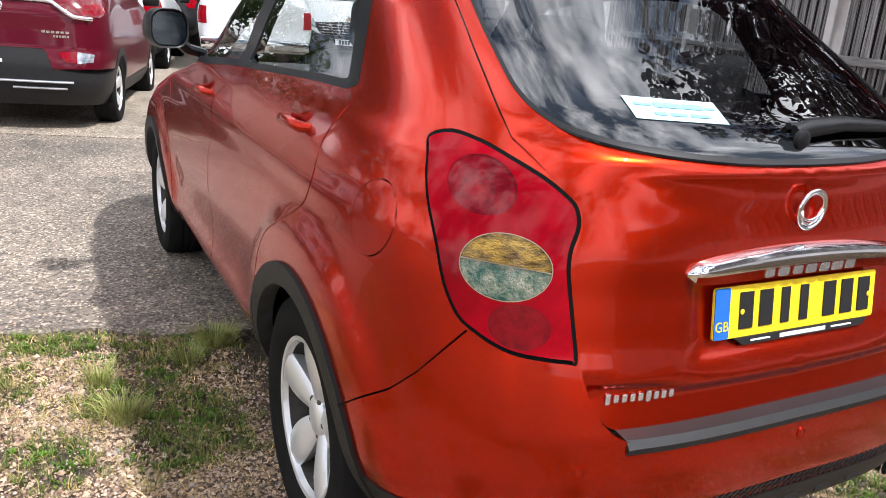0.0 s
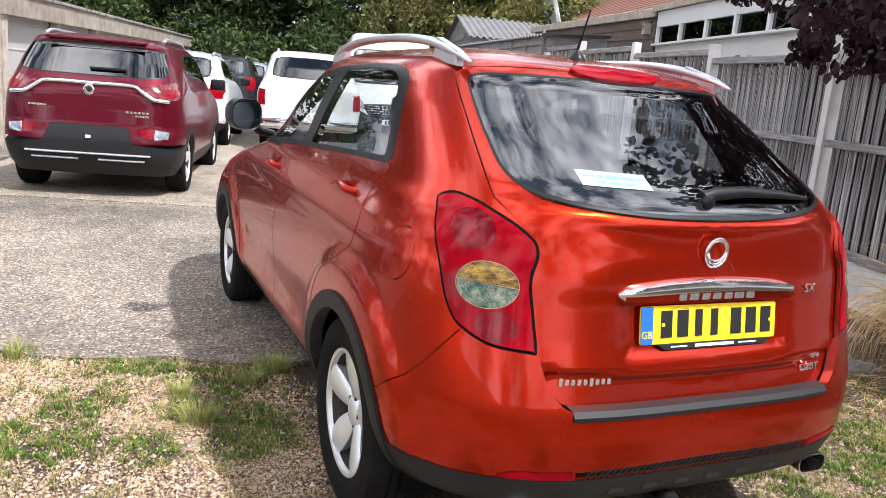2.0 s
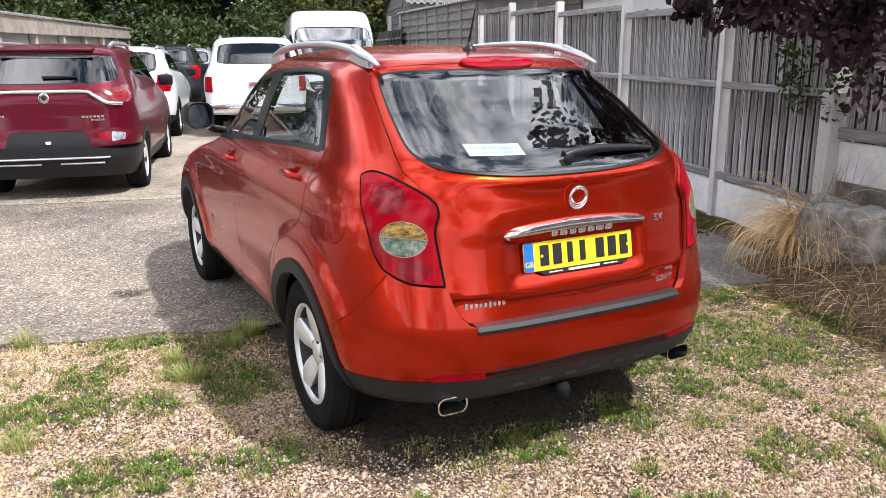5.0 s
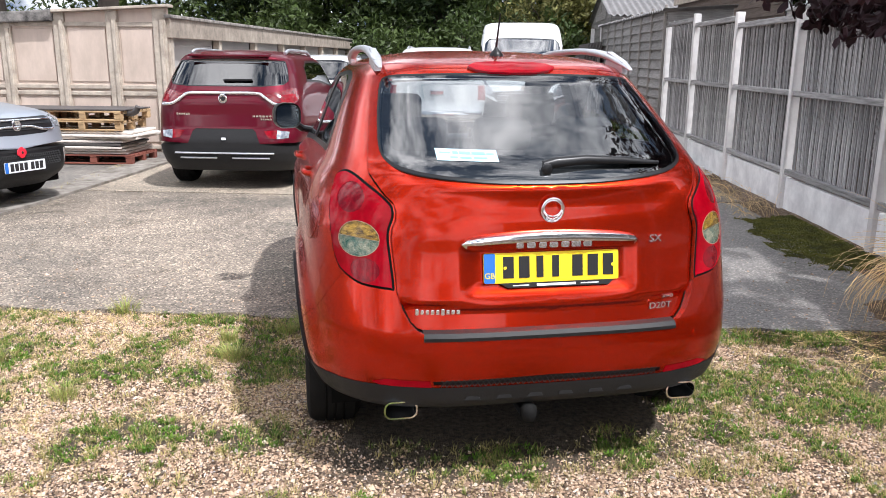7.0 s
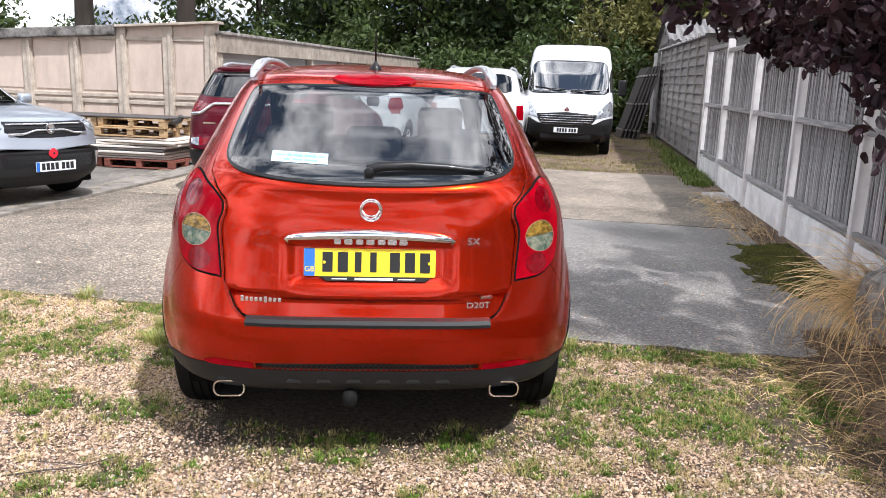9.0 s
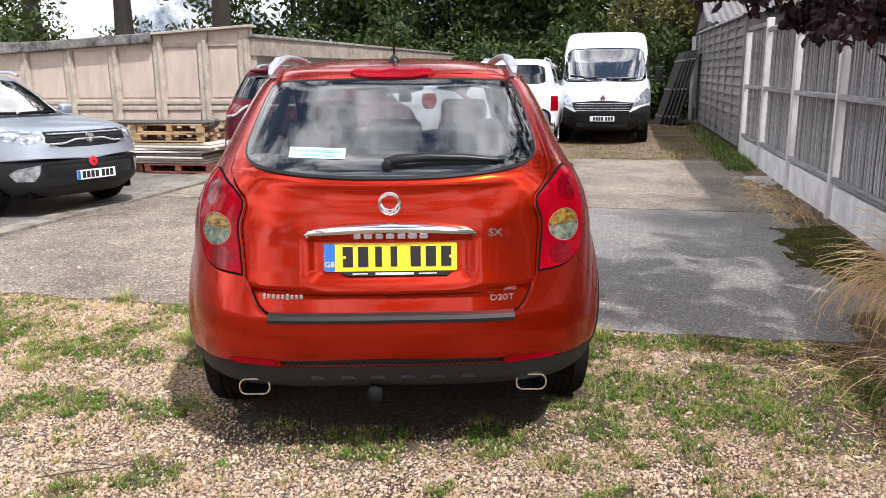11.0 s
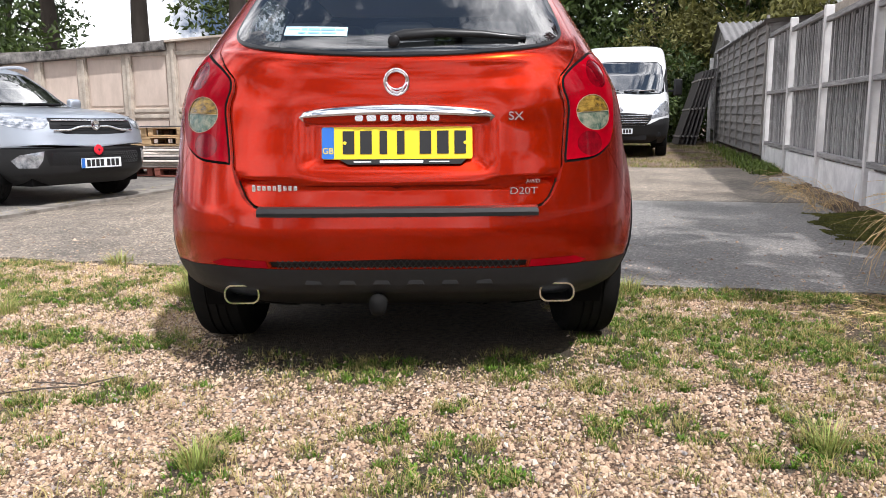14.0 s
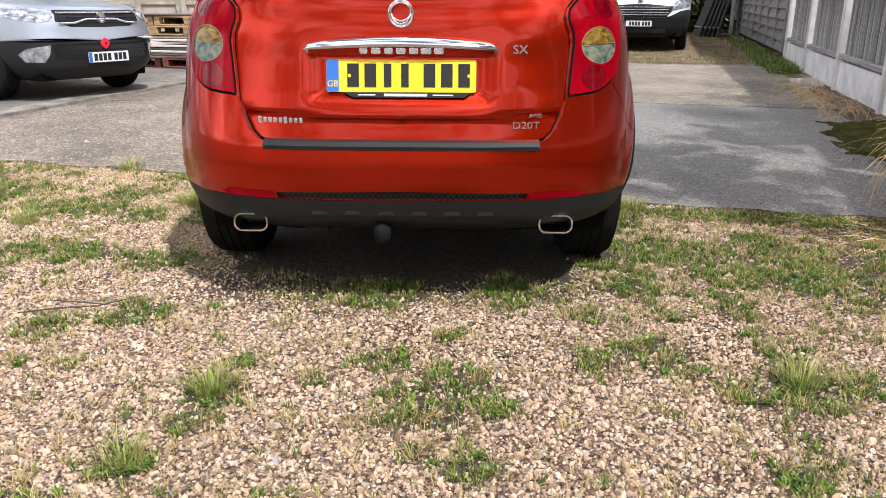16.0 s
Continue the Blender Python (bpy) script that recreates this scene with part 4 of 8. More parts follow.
class Skin:
    """A shell cut along loops into panels. regions: (name, loop) in order of rank; what lies in none is 'body'."""

    def __init__(s, shell, regions, step_a=0.035, step_h=0.03, bottom=None):
        s.shell = shell
        ga = np.arange(0, shell.amax - step_a * 0.4, step_a)
        gh = np.linspace(shell.h0, shell.h1, int((shell.h1 - shell.h0) / step_h) + 1)
        grid = np.array([(a, h) for h in gh for a in ga])
        pts, edges = [], []
        for _, loop in regions:
            o = len(pts)
            lp = [(max(p[0], -0.05), p[1]) for p in loop]
            pts += lp
            edges += [(o + i, o + (i + 1) % len(lp)) for i in range(len(lp))]
        b = np.array(pts) if pts else np.zeros((0, 2))
        keep = np.ones(len(grid), bool)
        for i in range(0, len(b), 200):
            d = np.abs(grid[:, None, :] - b[None, i:i + 200, :]).max(2).min(1)
            keep &= d > 0.009
        keep[(grid[:, 0] == 0)] = False
        allp = pts + [tuple(p) for p in grid[keep]]
        for a in (0.0, shell.amax):
            o = len(allp)
            col = np.linspace(shell.h0, shell.h1, 3 * len(gh))
            allp += [(a, h) for h in col]
            edges += [(o + i, o + i + 1) for i in range(len(col) - 1)]
        v, _, f, *_ = delaunay_2d_cdt([Vector(p) for p in allp], edges, [], 0, 1e-5)
        s.v = np.array([(p[0], p[1]) for p in v])
        s.f = np.array([t for t in f if len(t) == 3])
        c = s.v[s.f].mean(1)
        s.tag = np.full(len(s.f), "body", dtype=object)
        free = np.ones(len(s.f), bool)
        for name, loop in regions:
            k = free & inside(np.asarray(loop), c)
            s.tag[k] = name
            free &= ~k
        out = (c[:, 0] < 0) | (c[:, 0] > shell.amax) | (c[:, 1] < shell.h0) | (c[:, 1] > shell.h1)
        s.tag[out] = "none"

    def build(s, name, tags, material, parent, side="both", offset=0.0, rim=0.0, extra=None, label="", inward=False):
        if isinstance(tags, str):
            tags = (tags,)
        tri = s.f[np.isin(s.tag, tags)]
        if not len(tri):
            return None
        ids, inv = np.unique(tri, return_inverse=True)
        tri = inv.reshape(-1, 3)
        uv = s.v[ids]
        p = s.shell.point(uv[:, 0], uv[:, 1], extra)
        n = s.shell.normal(uv[:, 0], uv[:, 1], extra)
        p = p + n * offset
        on_mid = uv[:, 0] < 1e-6
        p[on_mid, 0] = 0
        if rim:
            e = np.sort(np.concatenate([tri[:, [0, 1]], tri[:, [1, 2]], tri[:, [2, 0]]]), 1)
            d = np.concatenate([tri[:, [0, 1]], tri[:, [1, 2]], tri[:, [2, 0]]])
            _, first, cnt = np.unique(e, axis=0, return_index=True, return_counts=True)
            d = d[first[cnt == 1]]
            d = d[~(on_mid[d[:, 0]] & on_mid[d[:, 1]])]
            used = np.unique(d)
            back = np.full(len(p), -1)
            back[used] = len(p) + np.arange(len(used))
            p = np.concatenate([p, p[used] - n[used] * rim])
            n = np.concatenate([n, n[used]])
            a, b = d[:, 0], d[:, 1]
            tri = np.concatenate([tri, np.stack([b, a, back[a]], 1), np.stack([b, back[a], back[b]], 1)])
        if inward:
            tri, n = tri[:, ::-1], -n
        m = np.array([-1, 1, 1])
        if side == "left":
            p, n, tri = p * m, n * m, tri[:, ::-1]
        elif side == "both":
            k = len(p)
            p, n, tri = np.concatenate([p, p * m]), np.concatenate([n, n * m]), np.concatenate([tri, tri[:, ::-1] + k])
        return from_arrays(name, p, tri, material, parent, label, n)


def wheel(parent, at, radius=0.345, rim=0.222, width=0.225, face=-1, spokes=5, name="wheel"):
    """Tyre and alloy rim; face -1 looks towards -x."""
    hub = thing(name, "", "")
    for k in ("label", "category"):
        if k in hub:
            del hub[k]
    hub.parent = parent
    hub.matrix_local = Matrix.Translation(at) @ (Matrix() if face < 0 else pose(0, 0, 0, 0, 0, 180))
    w = width / 2
    prof = [(rim - 0.004, -w * 0.82), (rim + 0.012, -w * 0.93), (rim + 0.045, -w * 1.04), (radius - 0.045, -w * 1.03), (radius - 0.018, -w * 0.93),
            (radius - 0.004, -w * 0.74), (radius, -w * 0.4), (radius, -w * 0.36), (radius - 0.008, -w * 0.35), (radius - 0.008, -w * 0.29), (radius, -w * 0.28),
            (radius, -w * 0.03), (radius - 0.008, -w * 0.02), (radius - 0.008, w * 0.04), (radius, w * 0.05), (radius, w * 0.3),
            (radius - 0.008, w * 0.31), (radius - 0.008, w * 0.37), (radius, w * 0.38), (radius - 0.004, w * 0.74), (radius - 0.04, w), (rim, w * 0.9)]
    part("tyre", lathe(prof, 64, caps=False), M_rubber, hub, "black rubber tyre with tread grooves", True, 30)
    bm = bmesh.new()
    rings = []
    for r, a in ((rim + 0.006, -w * 0.80), (rim + 0.002, -w * 0.88), (rim - 0.010, -w * 0.86), (rim - 0.016, -w * 0.72)):
        rings.append([bm.verts.new((a, r * math.cos(2 * math.pi * i / 64), r * math.sin(2 * math.pi * i / 64))) for i in range(64)])
    for a, b in zip(rings, rings[1:]):
        for i in range(64):
            bm.faces.new((a[i], a[(i + 1) % 64], b[(i + 1) % 64], b[i]))
    bmesh.ops.recalc_face_normals(bm, faces=bm.faces)
    for f in bm.faces:
        f.normal_flip()
    rim_ob = part("rim", bm, M_alloy, hub, "silver alloy rim", True, 40)
    # barrel and disc coloured dark, so the slots between spokes look shaded
    brl = bmesh.new()
    rings = [[brl.verts.new((a, r * math.cos(2 * math.pi * i / 48), r * math.sin(2 * math.pi * i / 48))) for i in range(48)] for r, a in ((rim - 0.015, -w * 0.73), (rim - 0.03, w * 0.4))]
    for i in range(48):
        brl.faces.new((rings[0][i], rings[0][(i + 1) % 48], rings[1][(i + 1) % 48], rings[1][i]))
    brl.faces.new(rings[1])
    part("rim_barrel", brl, M_soot_shade, hub, "", True, 40)
    disc = lathe([(0.17, w * 0.02), (0.16, w * 0.12), (0.05, w * 0.12), (0.05, w * 0.05)], 40)
    part("brake_disc", disc, M_soot_shade, hub)
    src = None
    for i in range(spokes):
        m = pose(0, 0, 0, 90 + 360 / spokes * i, 0, 0)
        if src is None:
            bm = bmesh.new()
            secs = []
            for t in np.linspace(0, 1, 9):
                r = 0.045 + t * (rim - 0.05)
                half = (0.030 + 0.027 * math.sin(math.pi * min(1.0, t * 0.72))) * (rim / 0.222)
                x0 = -w * 0.50 - w * 0.30 * math.sin(t * 1.5)
                ridge = 0.010 * (1 - 0.4 * t)
                sec = [(x0 + 0.045, r, -half * 0.8), (x0 + 0.008, r, -half), (x0, r, -half * 0.82), (x0 - ridge, r, 0), (x0, r, half * 0.82), (x0 + 0.008, r, half), (x0 + 0.045, r, half * 0.8)]
                secs.append([bm.verts.new(q) for q in sec])
            for a, b in zip(secs, secs[1:]):
                for k in range(6):
                    bm.faces.new((a[k], a[k + 1], b[k + 1], b[k]))
            bm.faces.new(secs[0]), bm.faces.new(secs[-1])
            bmesh.ops.recalc_face_normals(bm, faces=bm.faces)
            src = part("spoke", bm, M_alloy, hub, "", True, 40)
            src.matrix_local = m
        else:
            share("spoke", src, hub, m)
    part("hub_cap", lathe([(0.062, -w * 0.30), (0.060, -w * 0.52), (0.05, -w * 0.60), (0.034, -w * 0.64), (0.02, -w * 0.66)], 32), M_alloy, hub, "", True, 40)
    for i in range(spokes):
        b = radians(360 / spokes * (i + 0.5))
        part("wheel_nut", lathe([(0.011, -w * 0.3), (0.011, -w * 0.56), (0.006, -w * 0.6)], 8, at=(0, 0.052 * math.cos(b), 0.052 * math.sin(b))), M_soot_shade, hub)
    return hub

# ---------------------------------------------------------------- the orange-red car
CAR_ROWS = [
    # h, z, W, rear, front, nr, nf, yc, yd
    (0.22, 0.22, 0.70, 0.42, 4.22, 3.7, 4.0, 0.80, 3.5),
    (0.30, 0.30, 0.815, 0.16, 4.33, 3.7, 4.0, 0.80, 3.5),
    (0.35, 0.35, 0.860, 0.050, 4.38, 3.7, 4.0, 0.80, 3.5),
    (0.42, 0.42, 0.882, 0.025, 4.40, 3.7, 4.0, 0.80, 3.5),
    (0.48, 0.48, 0.892, 0.008, 4.41, 3.7, 4.0, 0.80, 3.5),
    (0.56, 0.56, 0.900, 0.000, 4.41, 3.7, 4.0, 0.82, 3.5),
    (0.64, 0.64, 0.904, 0.006, 4.40, 3.7, 4.0, 0.84, 3.5),
    (0.72, 0.72, 0.904, 0.025, 4.38, 3.7, 3.6, 0.86, 3.5),
    (0.82, 0.82, 0.902, 0.050, 4.32, 3.7, 3.4, 0.88, 3.4),
    (0.92, 0.92, 0.897, 0.068, 4.15, 3.7, 3.2, 0.90, 3.2),
    (1.00, 1.00, 0.887, 0.078, 3.75, 3.7, 3.0, 0.92, 3.0),
    (1.06, 1.06, 0.876, 0.085, 3.30, 3.6, 3.0, 0.95, 2.8),
    (1.11, 1.11, 0.856, 0.094, 3.10, 3.6, 3.0, 0.98, 2.5),
    (1.15, 1.15, 0.836, 0.108, 3.02, 3.6, 3.0, 1.00, 2.4),
    (1.19, 1.19, 0.806, 0.140, 2.95, 3.6, 3.0, 1.02, 2.35),
    (1.24, 1.24, 0.782, 0.205, 2.86, 3.7, 3.0, 1.06, 2.3),
    (1.34, 1.34, 0.744, 0.360, 2.68, 3.8, 3.0, 1.16, 2.25),
    (1.44, 1.44, 0.705, 0.520, 2.49, 4.0, 3.0, 1.28, 2.15),
    (1.52, 1.52, 0.668, 0.640, 2.33, 4.2, 3.0, 1.40, 2.05),
    (1.56, 1.555, 0.645, 0.672, 2.26, 4.2, 3.0, 1.45, 2.0),
    (1.61, 1.592, 0.605, 0.730, 2.18, 4.2, 3.0, 1.5, 1.95),
    (1.68, 1.618, 0.540, 0.84, 2.10, 4.0, 3.0, 1.55, 1.9),
    (1.78, 1.640, 0.445, 1.00, 2.02, 3.4, 3.0, 1.58, 1.86),
    (1.92, 1.658, 0.310, 1.22, 1.94, 2.8, 2.6, 1.6, 1.80),
    (2.08, 1.667, 0.160, 1.46, 1.84, 2.2, 2.2, 1.62, 1.74),
    (2.22, 1.669, 0.020, 1.64, 1.72, 2.0, 2.0, 1.66, 1.70),
]
REAR_AXLE, FRONT_AXLE, AXLE_Z = 0.825, 3.475, 0.343


def hero_flank(x, y, z):
    """Haunches round the wheels, hollow doors, a swage below the handles."""
    on = sstep(0.55, 0.80, x)
    d = 0
    for yc in (REAR_AXLE, FRONT_AXLE):
        r = np.hypot(y - yc, (z - AXLE_Z))
        d = d + 0.012 * np.exp(-((r - 0.45) / 0.115) ** 2) * sstep(0.25, 0.5, z)
        d = d + (0.017 if yc < 2 else 0.012) * (1 - sstep(0.505, 0.600, r)) * sstep(0.25, 0.5, z)
    mid = sstep(1.15, 1.6, y) * (1 - sstep(2.8, 3.2, y))
    d = d - 0.016 * np.exp(-((z - 0.56) / 0.12) ** 2) * mid
    d = d + 0.012 * np.exp(-((z - 0.40) / 0.06) ** 2) * mid
    d = d + 0.006 * np.exp(-((z - 1.02 - 0.02 * (y - 2)) / 0.035) ** 2) * sstep(0.5, 0.9, y)
    return d * on - 0.012 * on * ((y - 2.1) / 2.1) ** 2


def tailgate_relief(x, z):
    """Set-back of the tailgate: tuck below the crease, plate recess, hollow under the glass lip."""
    ax = np.abs(x)
    crease = 0.745 + 0.10 * ax ** 2
    d = 0.016 + 0.020 * sstep(crease - 0.012, crease - 0.045, z)
    recess = (1 - sstep(0.275, 0.350, ax)) * sstep(0.752, 0.812, z) * (1 - sstep(0.930, 0.975, z))
    d = d + 0.017 * recess
    lip = 1.150 + 0.035 * (ax / 0.55) ** 2
    d = d - 0.011 * np.exp(-((z - lip) / 0.024) ** 2)
    d = d + 0.007 * np.exp(-((z - lip + 0.066) / 0.045) ** 2) * (1 - sstep(0.40, 0.58, ax))
    fin = np.exp(-((z - 0.985) / 0.05) ** 2) * sstep(0.30, 0.40, ax) * (1 - sstep(0.44, 0.56, ax))
    d = d - 0.003 * fin
    return d * sstep(1.235, 1.20, z)


shell = Shell(CAR_ROWS, hero_flank)
R = lambda *p: [("r", x, z) for x, z in p]
S = lambda *p: [("s", y, z) for y, z in p]

lamp_pts = R((0.725, 1.196), (0.757, 1.178), (0.775, 1.144), (0.792, 1.087), (0.797, 1.04), (0.796, 0.99), (0.790, 0.916), (0.773, 0.860), (0.750, 0.836),
             (0.722, 0.817), (0.69, 0.805), (0.65, 0.800), (0.600, 0.796), (0.582, 0.80), (0.587, 0.87), (0.593, 0.93), (0.597, 0.975), (0.593, 1.01),
             (0.580, 1.045), (0.577, 1.07), (0.584, 1.097), (0.611, 1.125), (0.637, 1.146), (0.668, 1.168), (0.695, 1.187))
lamp_out = shell.loop(lamp_pts, 3)
lamp_in = grown(lamp_out, -0.009)
tail_edge = R((0.002, 1.588), (0.25, 1.588), (0.42, 1.582), (0.53, 1.568), (0.578, 1.535), (0.600, 1.46), (0.628, 1.34), (0.648, 1.245), (0.652, 1.195), (0.628, 1.158))
tail_low = R((0.575, 0.79), (0.560, 0.735), (0.535, 0.685), (0.505, 0.655), (0.47, 0.642), (0.25, 0.640), (0.002, 0.640))
tail_inner = R((0.606, 1.128), (0.577, 1.098), (0.570, 1.07), (0.573, 1.043), (0.586, 1.01), (0.590, 0.975), (0.586, 0.93), (0.580, 0.87), (0.575, 0.80))
tail_line = resample(np.array([shell.domain(*p) for p in tail_edge + tail_inner + tail_low]), 0.02, False)
tail_loop = np.concatenate([tail_line, [(-0.04, 0.640), (-0.04, 1.588)]])
glass_loop = np.concatenate([resample(smooth_loop(np.array([shell.domain(*p) for p in R((0.001, 1.176), (0.2, 1.180), (0.4, 1.196), (0.52, 1.216), (0.578, 1.243), (0.596, 1.285), (0.588, 1.36), (0.572, 1.44), (0.553, 1.505), (0.530, 1.532), (0.45, 1.543), (0.2, 1.551), (0.001, 1.552))]), 6, False), 0.02, False), [(-0.04, 1.552), (-0.04, 1.176)]])
glass_frit = grown(glass_loop, 0.010)
dlo = shell.loop(S((0.800, 1.238), (0.85, 1.221), (1.2, 1.212), (2.0, 1.178), (2.86, 1.130), (2.88, 1.145), (2.62, 1.29), (2.40, 1.41), (2.16, 1.505), (1.9, 1.552), (1.7, 1.563), (1.5, 1.570), (1.28, 1.570), (1.16, 1.562), (1.08, 1.549), (1.02, 1.529), (0.985, 1.502), (0.955, 1.466), (0.915, 1.412), (0.855, 1.325)), 0)
win_rear = shell.loop(S((0.875, 1.246), (0.90, 1.241), (1.3, 1.227), (1.785, 1.207), (1.80, 1.214), (1.775, 1.40), (1.742, 1.525), (1.732, 1.536), (1.5, 1.549), (1.30, 1.548), (1.19, 1.540), (1.12, 1.525), (1.07, 1.502), (1.03, 1.468), (0.97, 1.385), (0.875, 1.256)), 0)
win_front = shell.loop(S((1.925, 1.203), (2.3, 1.184), (2.68, 1.160), (2.64, 1.226), (2.45, 1.335), (2.28, 1.43), (2.12, 1.492), (1.90, 1.513), (1.915, 1.40)), 0)
screen = np.concatenate([shell.loop([("f", 0.70, 1.13), ("f", 0.66, 1.25), ("f", 0.60, 1.40), ("f", 0.54, 1.53), ("f", 0.3, 1.545), ("f", 0.003, 1.55)], 0, False),
                         [(shell.amax + 0.03, 1.55), (shell.amax + 0.03, 1.10)], shell.loop([("f", 0.003, 1.10), ("f", 0.4, 1.11)], 0, False)])


def arch_loop(yc, r, z0):
    """A wheel arch, open at the foot."""
    ang = np.linspace(-20, 200, 45)
    pts = [("s", yc - r * math.cos(radians(a)), max(z0, AXLE_Z + r * math.sin(radians(a)))) for a in ang]
    return shell.loop(pts + [("s", yc + r, z0), ("s", yc - r, z0)])


holes = [arch_loop(REAR_AXLE, 0.372, 0.21), arch_loop(FRONT_AXLE, 0.372, 0.21)]
clad = [arch_loop(REAR_AXLE, 0.432, 0.19), arch_loop(FRONT_AXLE, 0.432, 0.19)]
sill = shell.loop(S((1.10, 0.19), (3.2, 0.19), (3.2, 0.335), (2.1, 0.325), (1.10, 0.345)))
low_clad = np.concatenate([shell.loop(R((0.001, 0.432), (0.42, 0.434), (0.66, 0.440), (0.78, 0.432)) + S((0.30, 0.432), (0.52, 0.432)), 0, False), np.array([shell.domain("s", 0.55, 0.19), (-0.04, 0.19), (-0.04, 0.432)])])
mesh_loop = np.concatenate([shell.loop(R((0.002, 0.435), (0.445, 0.437), (0.452, 0.462), (0.002, 0.470)), 0, False), [(-0.04, 0.470), (-0.04, 0.435)]])
refl_loop = shell.loop(R((0.455, 0.438), (0.64, 0.443), (0.665, 0.452), (0.62, 0.468), (0.462, 0.463)))
fuel = shell.loop([("s", 0.482 + 0.073 * math.cos(t), 0.996 + 0.079 * math.sin(t)) for t in np.linspace(0, 2 * math.pi, 33)[:-1]])
seam_rear_door = resample(smooth_loop(np.array([shell.domain(*p) for p in S((0.775, 1.238), (0.80, 1.16), (0.812, 1.08), (0.80, 1.00), (0.85, 0.93), (0.96, 0.865), (1.08, 0.80), (1.15, 0.70), (1.20, 0.50), (1.23, 0.34))]), 5, False), 0.02, False)
seam_mid = shell.loop(S((1.93, 1.181), (1.95, 0.95), (2.02, 0.70), (2.06, 0.335)), 0, False)
seam_front = shell.loop(S((2.92, 1.125), (2.98, 0.95), (2.99, 0.70), (2.95, 0.335)), 0, False)
seam_bump = shell.loop(S((0.470, 0.575), (0.428, 0.606), (0.344, 0.666), (0.286, 0.728), (0.217, 0.838)), 0, False)
rear_door = np.concatenate([seam_rear_door, shell.loop(S((2.06, 0.335), (2.02, 0.70), (1.95, 0.95), (1.93, 1.181)), 0, False)])
front_door = np.concatenate([seam_mid, shell.loop(S((2.95, 0.335), (2.99, 0.70), (2.98, 0.95), (2.92, 1.125)), 0, False)])
bumper_loop = np.concatenate([seam_bump, np.array([shell.domain(*p) for p in R((0.72, 0.79), (0.575, 0.78))]), resample(np.array([shell.domain(*p) for p in tail_low]), 0.03, False), [(-0.04, 0.64), (-0.04, 0.42)], np.array([shell.domain("s", 0.54, 0.42), shell.domain("s", 0.50, 0.52)])])

regions = ([("hole", h) for h in holes] + [("lamp", lamp_in), ("lamp_seal", lamp_out), ("glass", glass_loop), ("frit", glass_frit),
           ("win_rear", win_rear), ("win_front", win_front), ("dlo", dlo), ("screen", screen), ("gap", strip(tail_line, 0.0026)),
           ("gap", strip(seam_rear_door, 0.0032)), ("gap", strip(seam_mid, 0.0032)), ("gap", strip(seam_front, 0.0032)), ("gap", strip(seam_bump, 0.0020)),
           ("fuel", fuel), ("gap", grown(fuel, 0.0035))]
           + [("clad_r", clad[0]), ("clad_f", clad[1])] + [("sill", sill), ("mesh", mesh_loop), ("refl", refl_loop), ("low", low_clad),
           ("tail", tail_loop), ("bumper", bumper_loop), ("rear_door", rear_door), ("front_door", front_door)])
skin = Skin(shell, regions, 0.024, 0.020)

car = thing("car", "shiny orange-red SUV with tow ball, parked on gravel and concrete", "car")
body_ob = skin.build("body", "body", M_paint, car, rim=0.012, label="orange-red metallic bodywork")
tail_ob = skin.build("tailgate", "tail", M_paint, car, rim=0.012, extra=tailgate_relief, label="orange-red tailgate with number plate recess")
bump_ob = skin.build("bumper", "bumper", M_paint, car, rim=0.045, label="orange-red painted rear bumper")
low_ob = skin.build("bumper_skirt", "low", M_clad, car, rim=0.10, offset=0.004, label="dark grey textured plastic bumper skirt")
mesh_ob = skin.build("bumper_grille", "mesh", M_black, car, offset=-0.012, rim=0.0)
for sd in ("left", "right"):
    for nm, tg in (("rear_door", "rear_door"), ("front_door", "front_door")):
        skin.build("door", tg, M_paint, car, sd, rim=0.010, label="orange-red car door")
    skin.build("fuel_flap", "fuel", M_paint, car, sd, rim=0.006, offset=0.001)
    skin.build("reflector", "refl", M_red_lens, car, sd, offset=0.003, rim=0.01, label="dark red bumper reflector")
    for tg in ("clad_r", "clad_f"):
        skin.build("wheel_arch_trim", tg, M_clad, car, sd, offset=0.010, rim=0.05, label="dark grey textured plastic arch trim")
    skin.build("sill", "sill", M_clad, car, sd, offset=0.006, rim=0.05, label="dark grey plastic sill")
    skin.build("window_surround", "dlo", M_black, car, sd, offset=0.001, rim=0.008, label="black window frame")
    skin.build("window", "win_rear", M_glass_side, car, sd, offset=-0.003, label="rear door glass")
    skin.build("window", "win_front", M_glass_side, car, sd, offset=-0.003, label="front door glass")
lining = skin.build("cabin_lining", ("body", "bumper", "rear_door", "front_door", "gap", "lamp", "lamp_seal", "fuel", "clad_r", "clad_f", "sill", "low", "mesh", "refl", "frit", "dlo"), M_gap, car, offset=-0.030, inward=False)
skin.build("tailgate_lining", "tail", M_gap, car, offset=-0.020, extra=tailgate_relief)
skin.build("rear_window", "glass", M_glass_dark, car, offset=0.001, label="dark tinted rear window")
skin.build("window_border", "frit", M_black, car, offset=0.001, rim=0.01)
skin.build("windscreen", "screen", M_glass_side, car, offset=-0.002)

# rear lamps
lamp_c = np.mean(lamp_in, 0)


def ellipse(c, ra, rh, tilt=0.0, n=40):
    t = np.linspace(0, 2 * math.pi, n + 1)[:-1]
    x, y = ra * np.cos(t), rh * np.sin(t)
    c0, s0 = math.cos(radians(tilt)), math.sin(radians(tilt))
    return np.stack([c[0] + x * c0 - y * s0, c[1] + x * s0 + y * c0], 1)


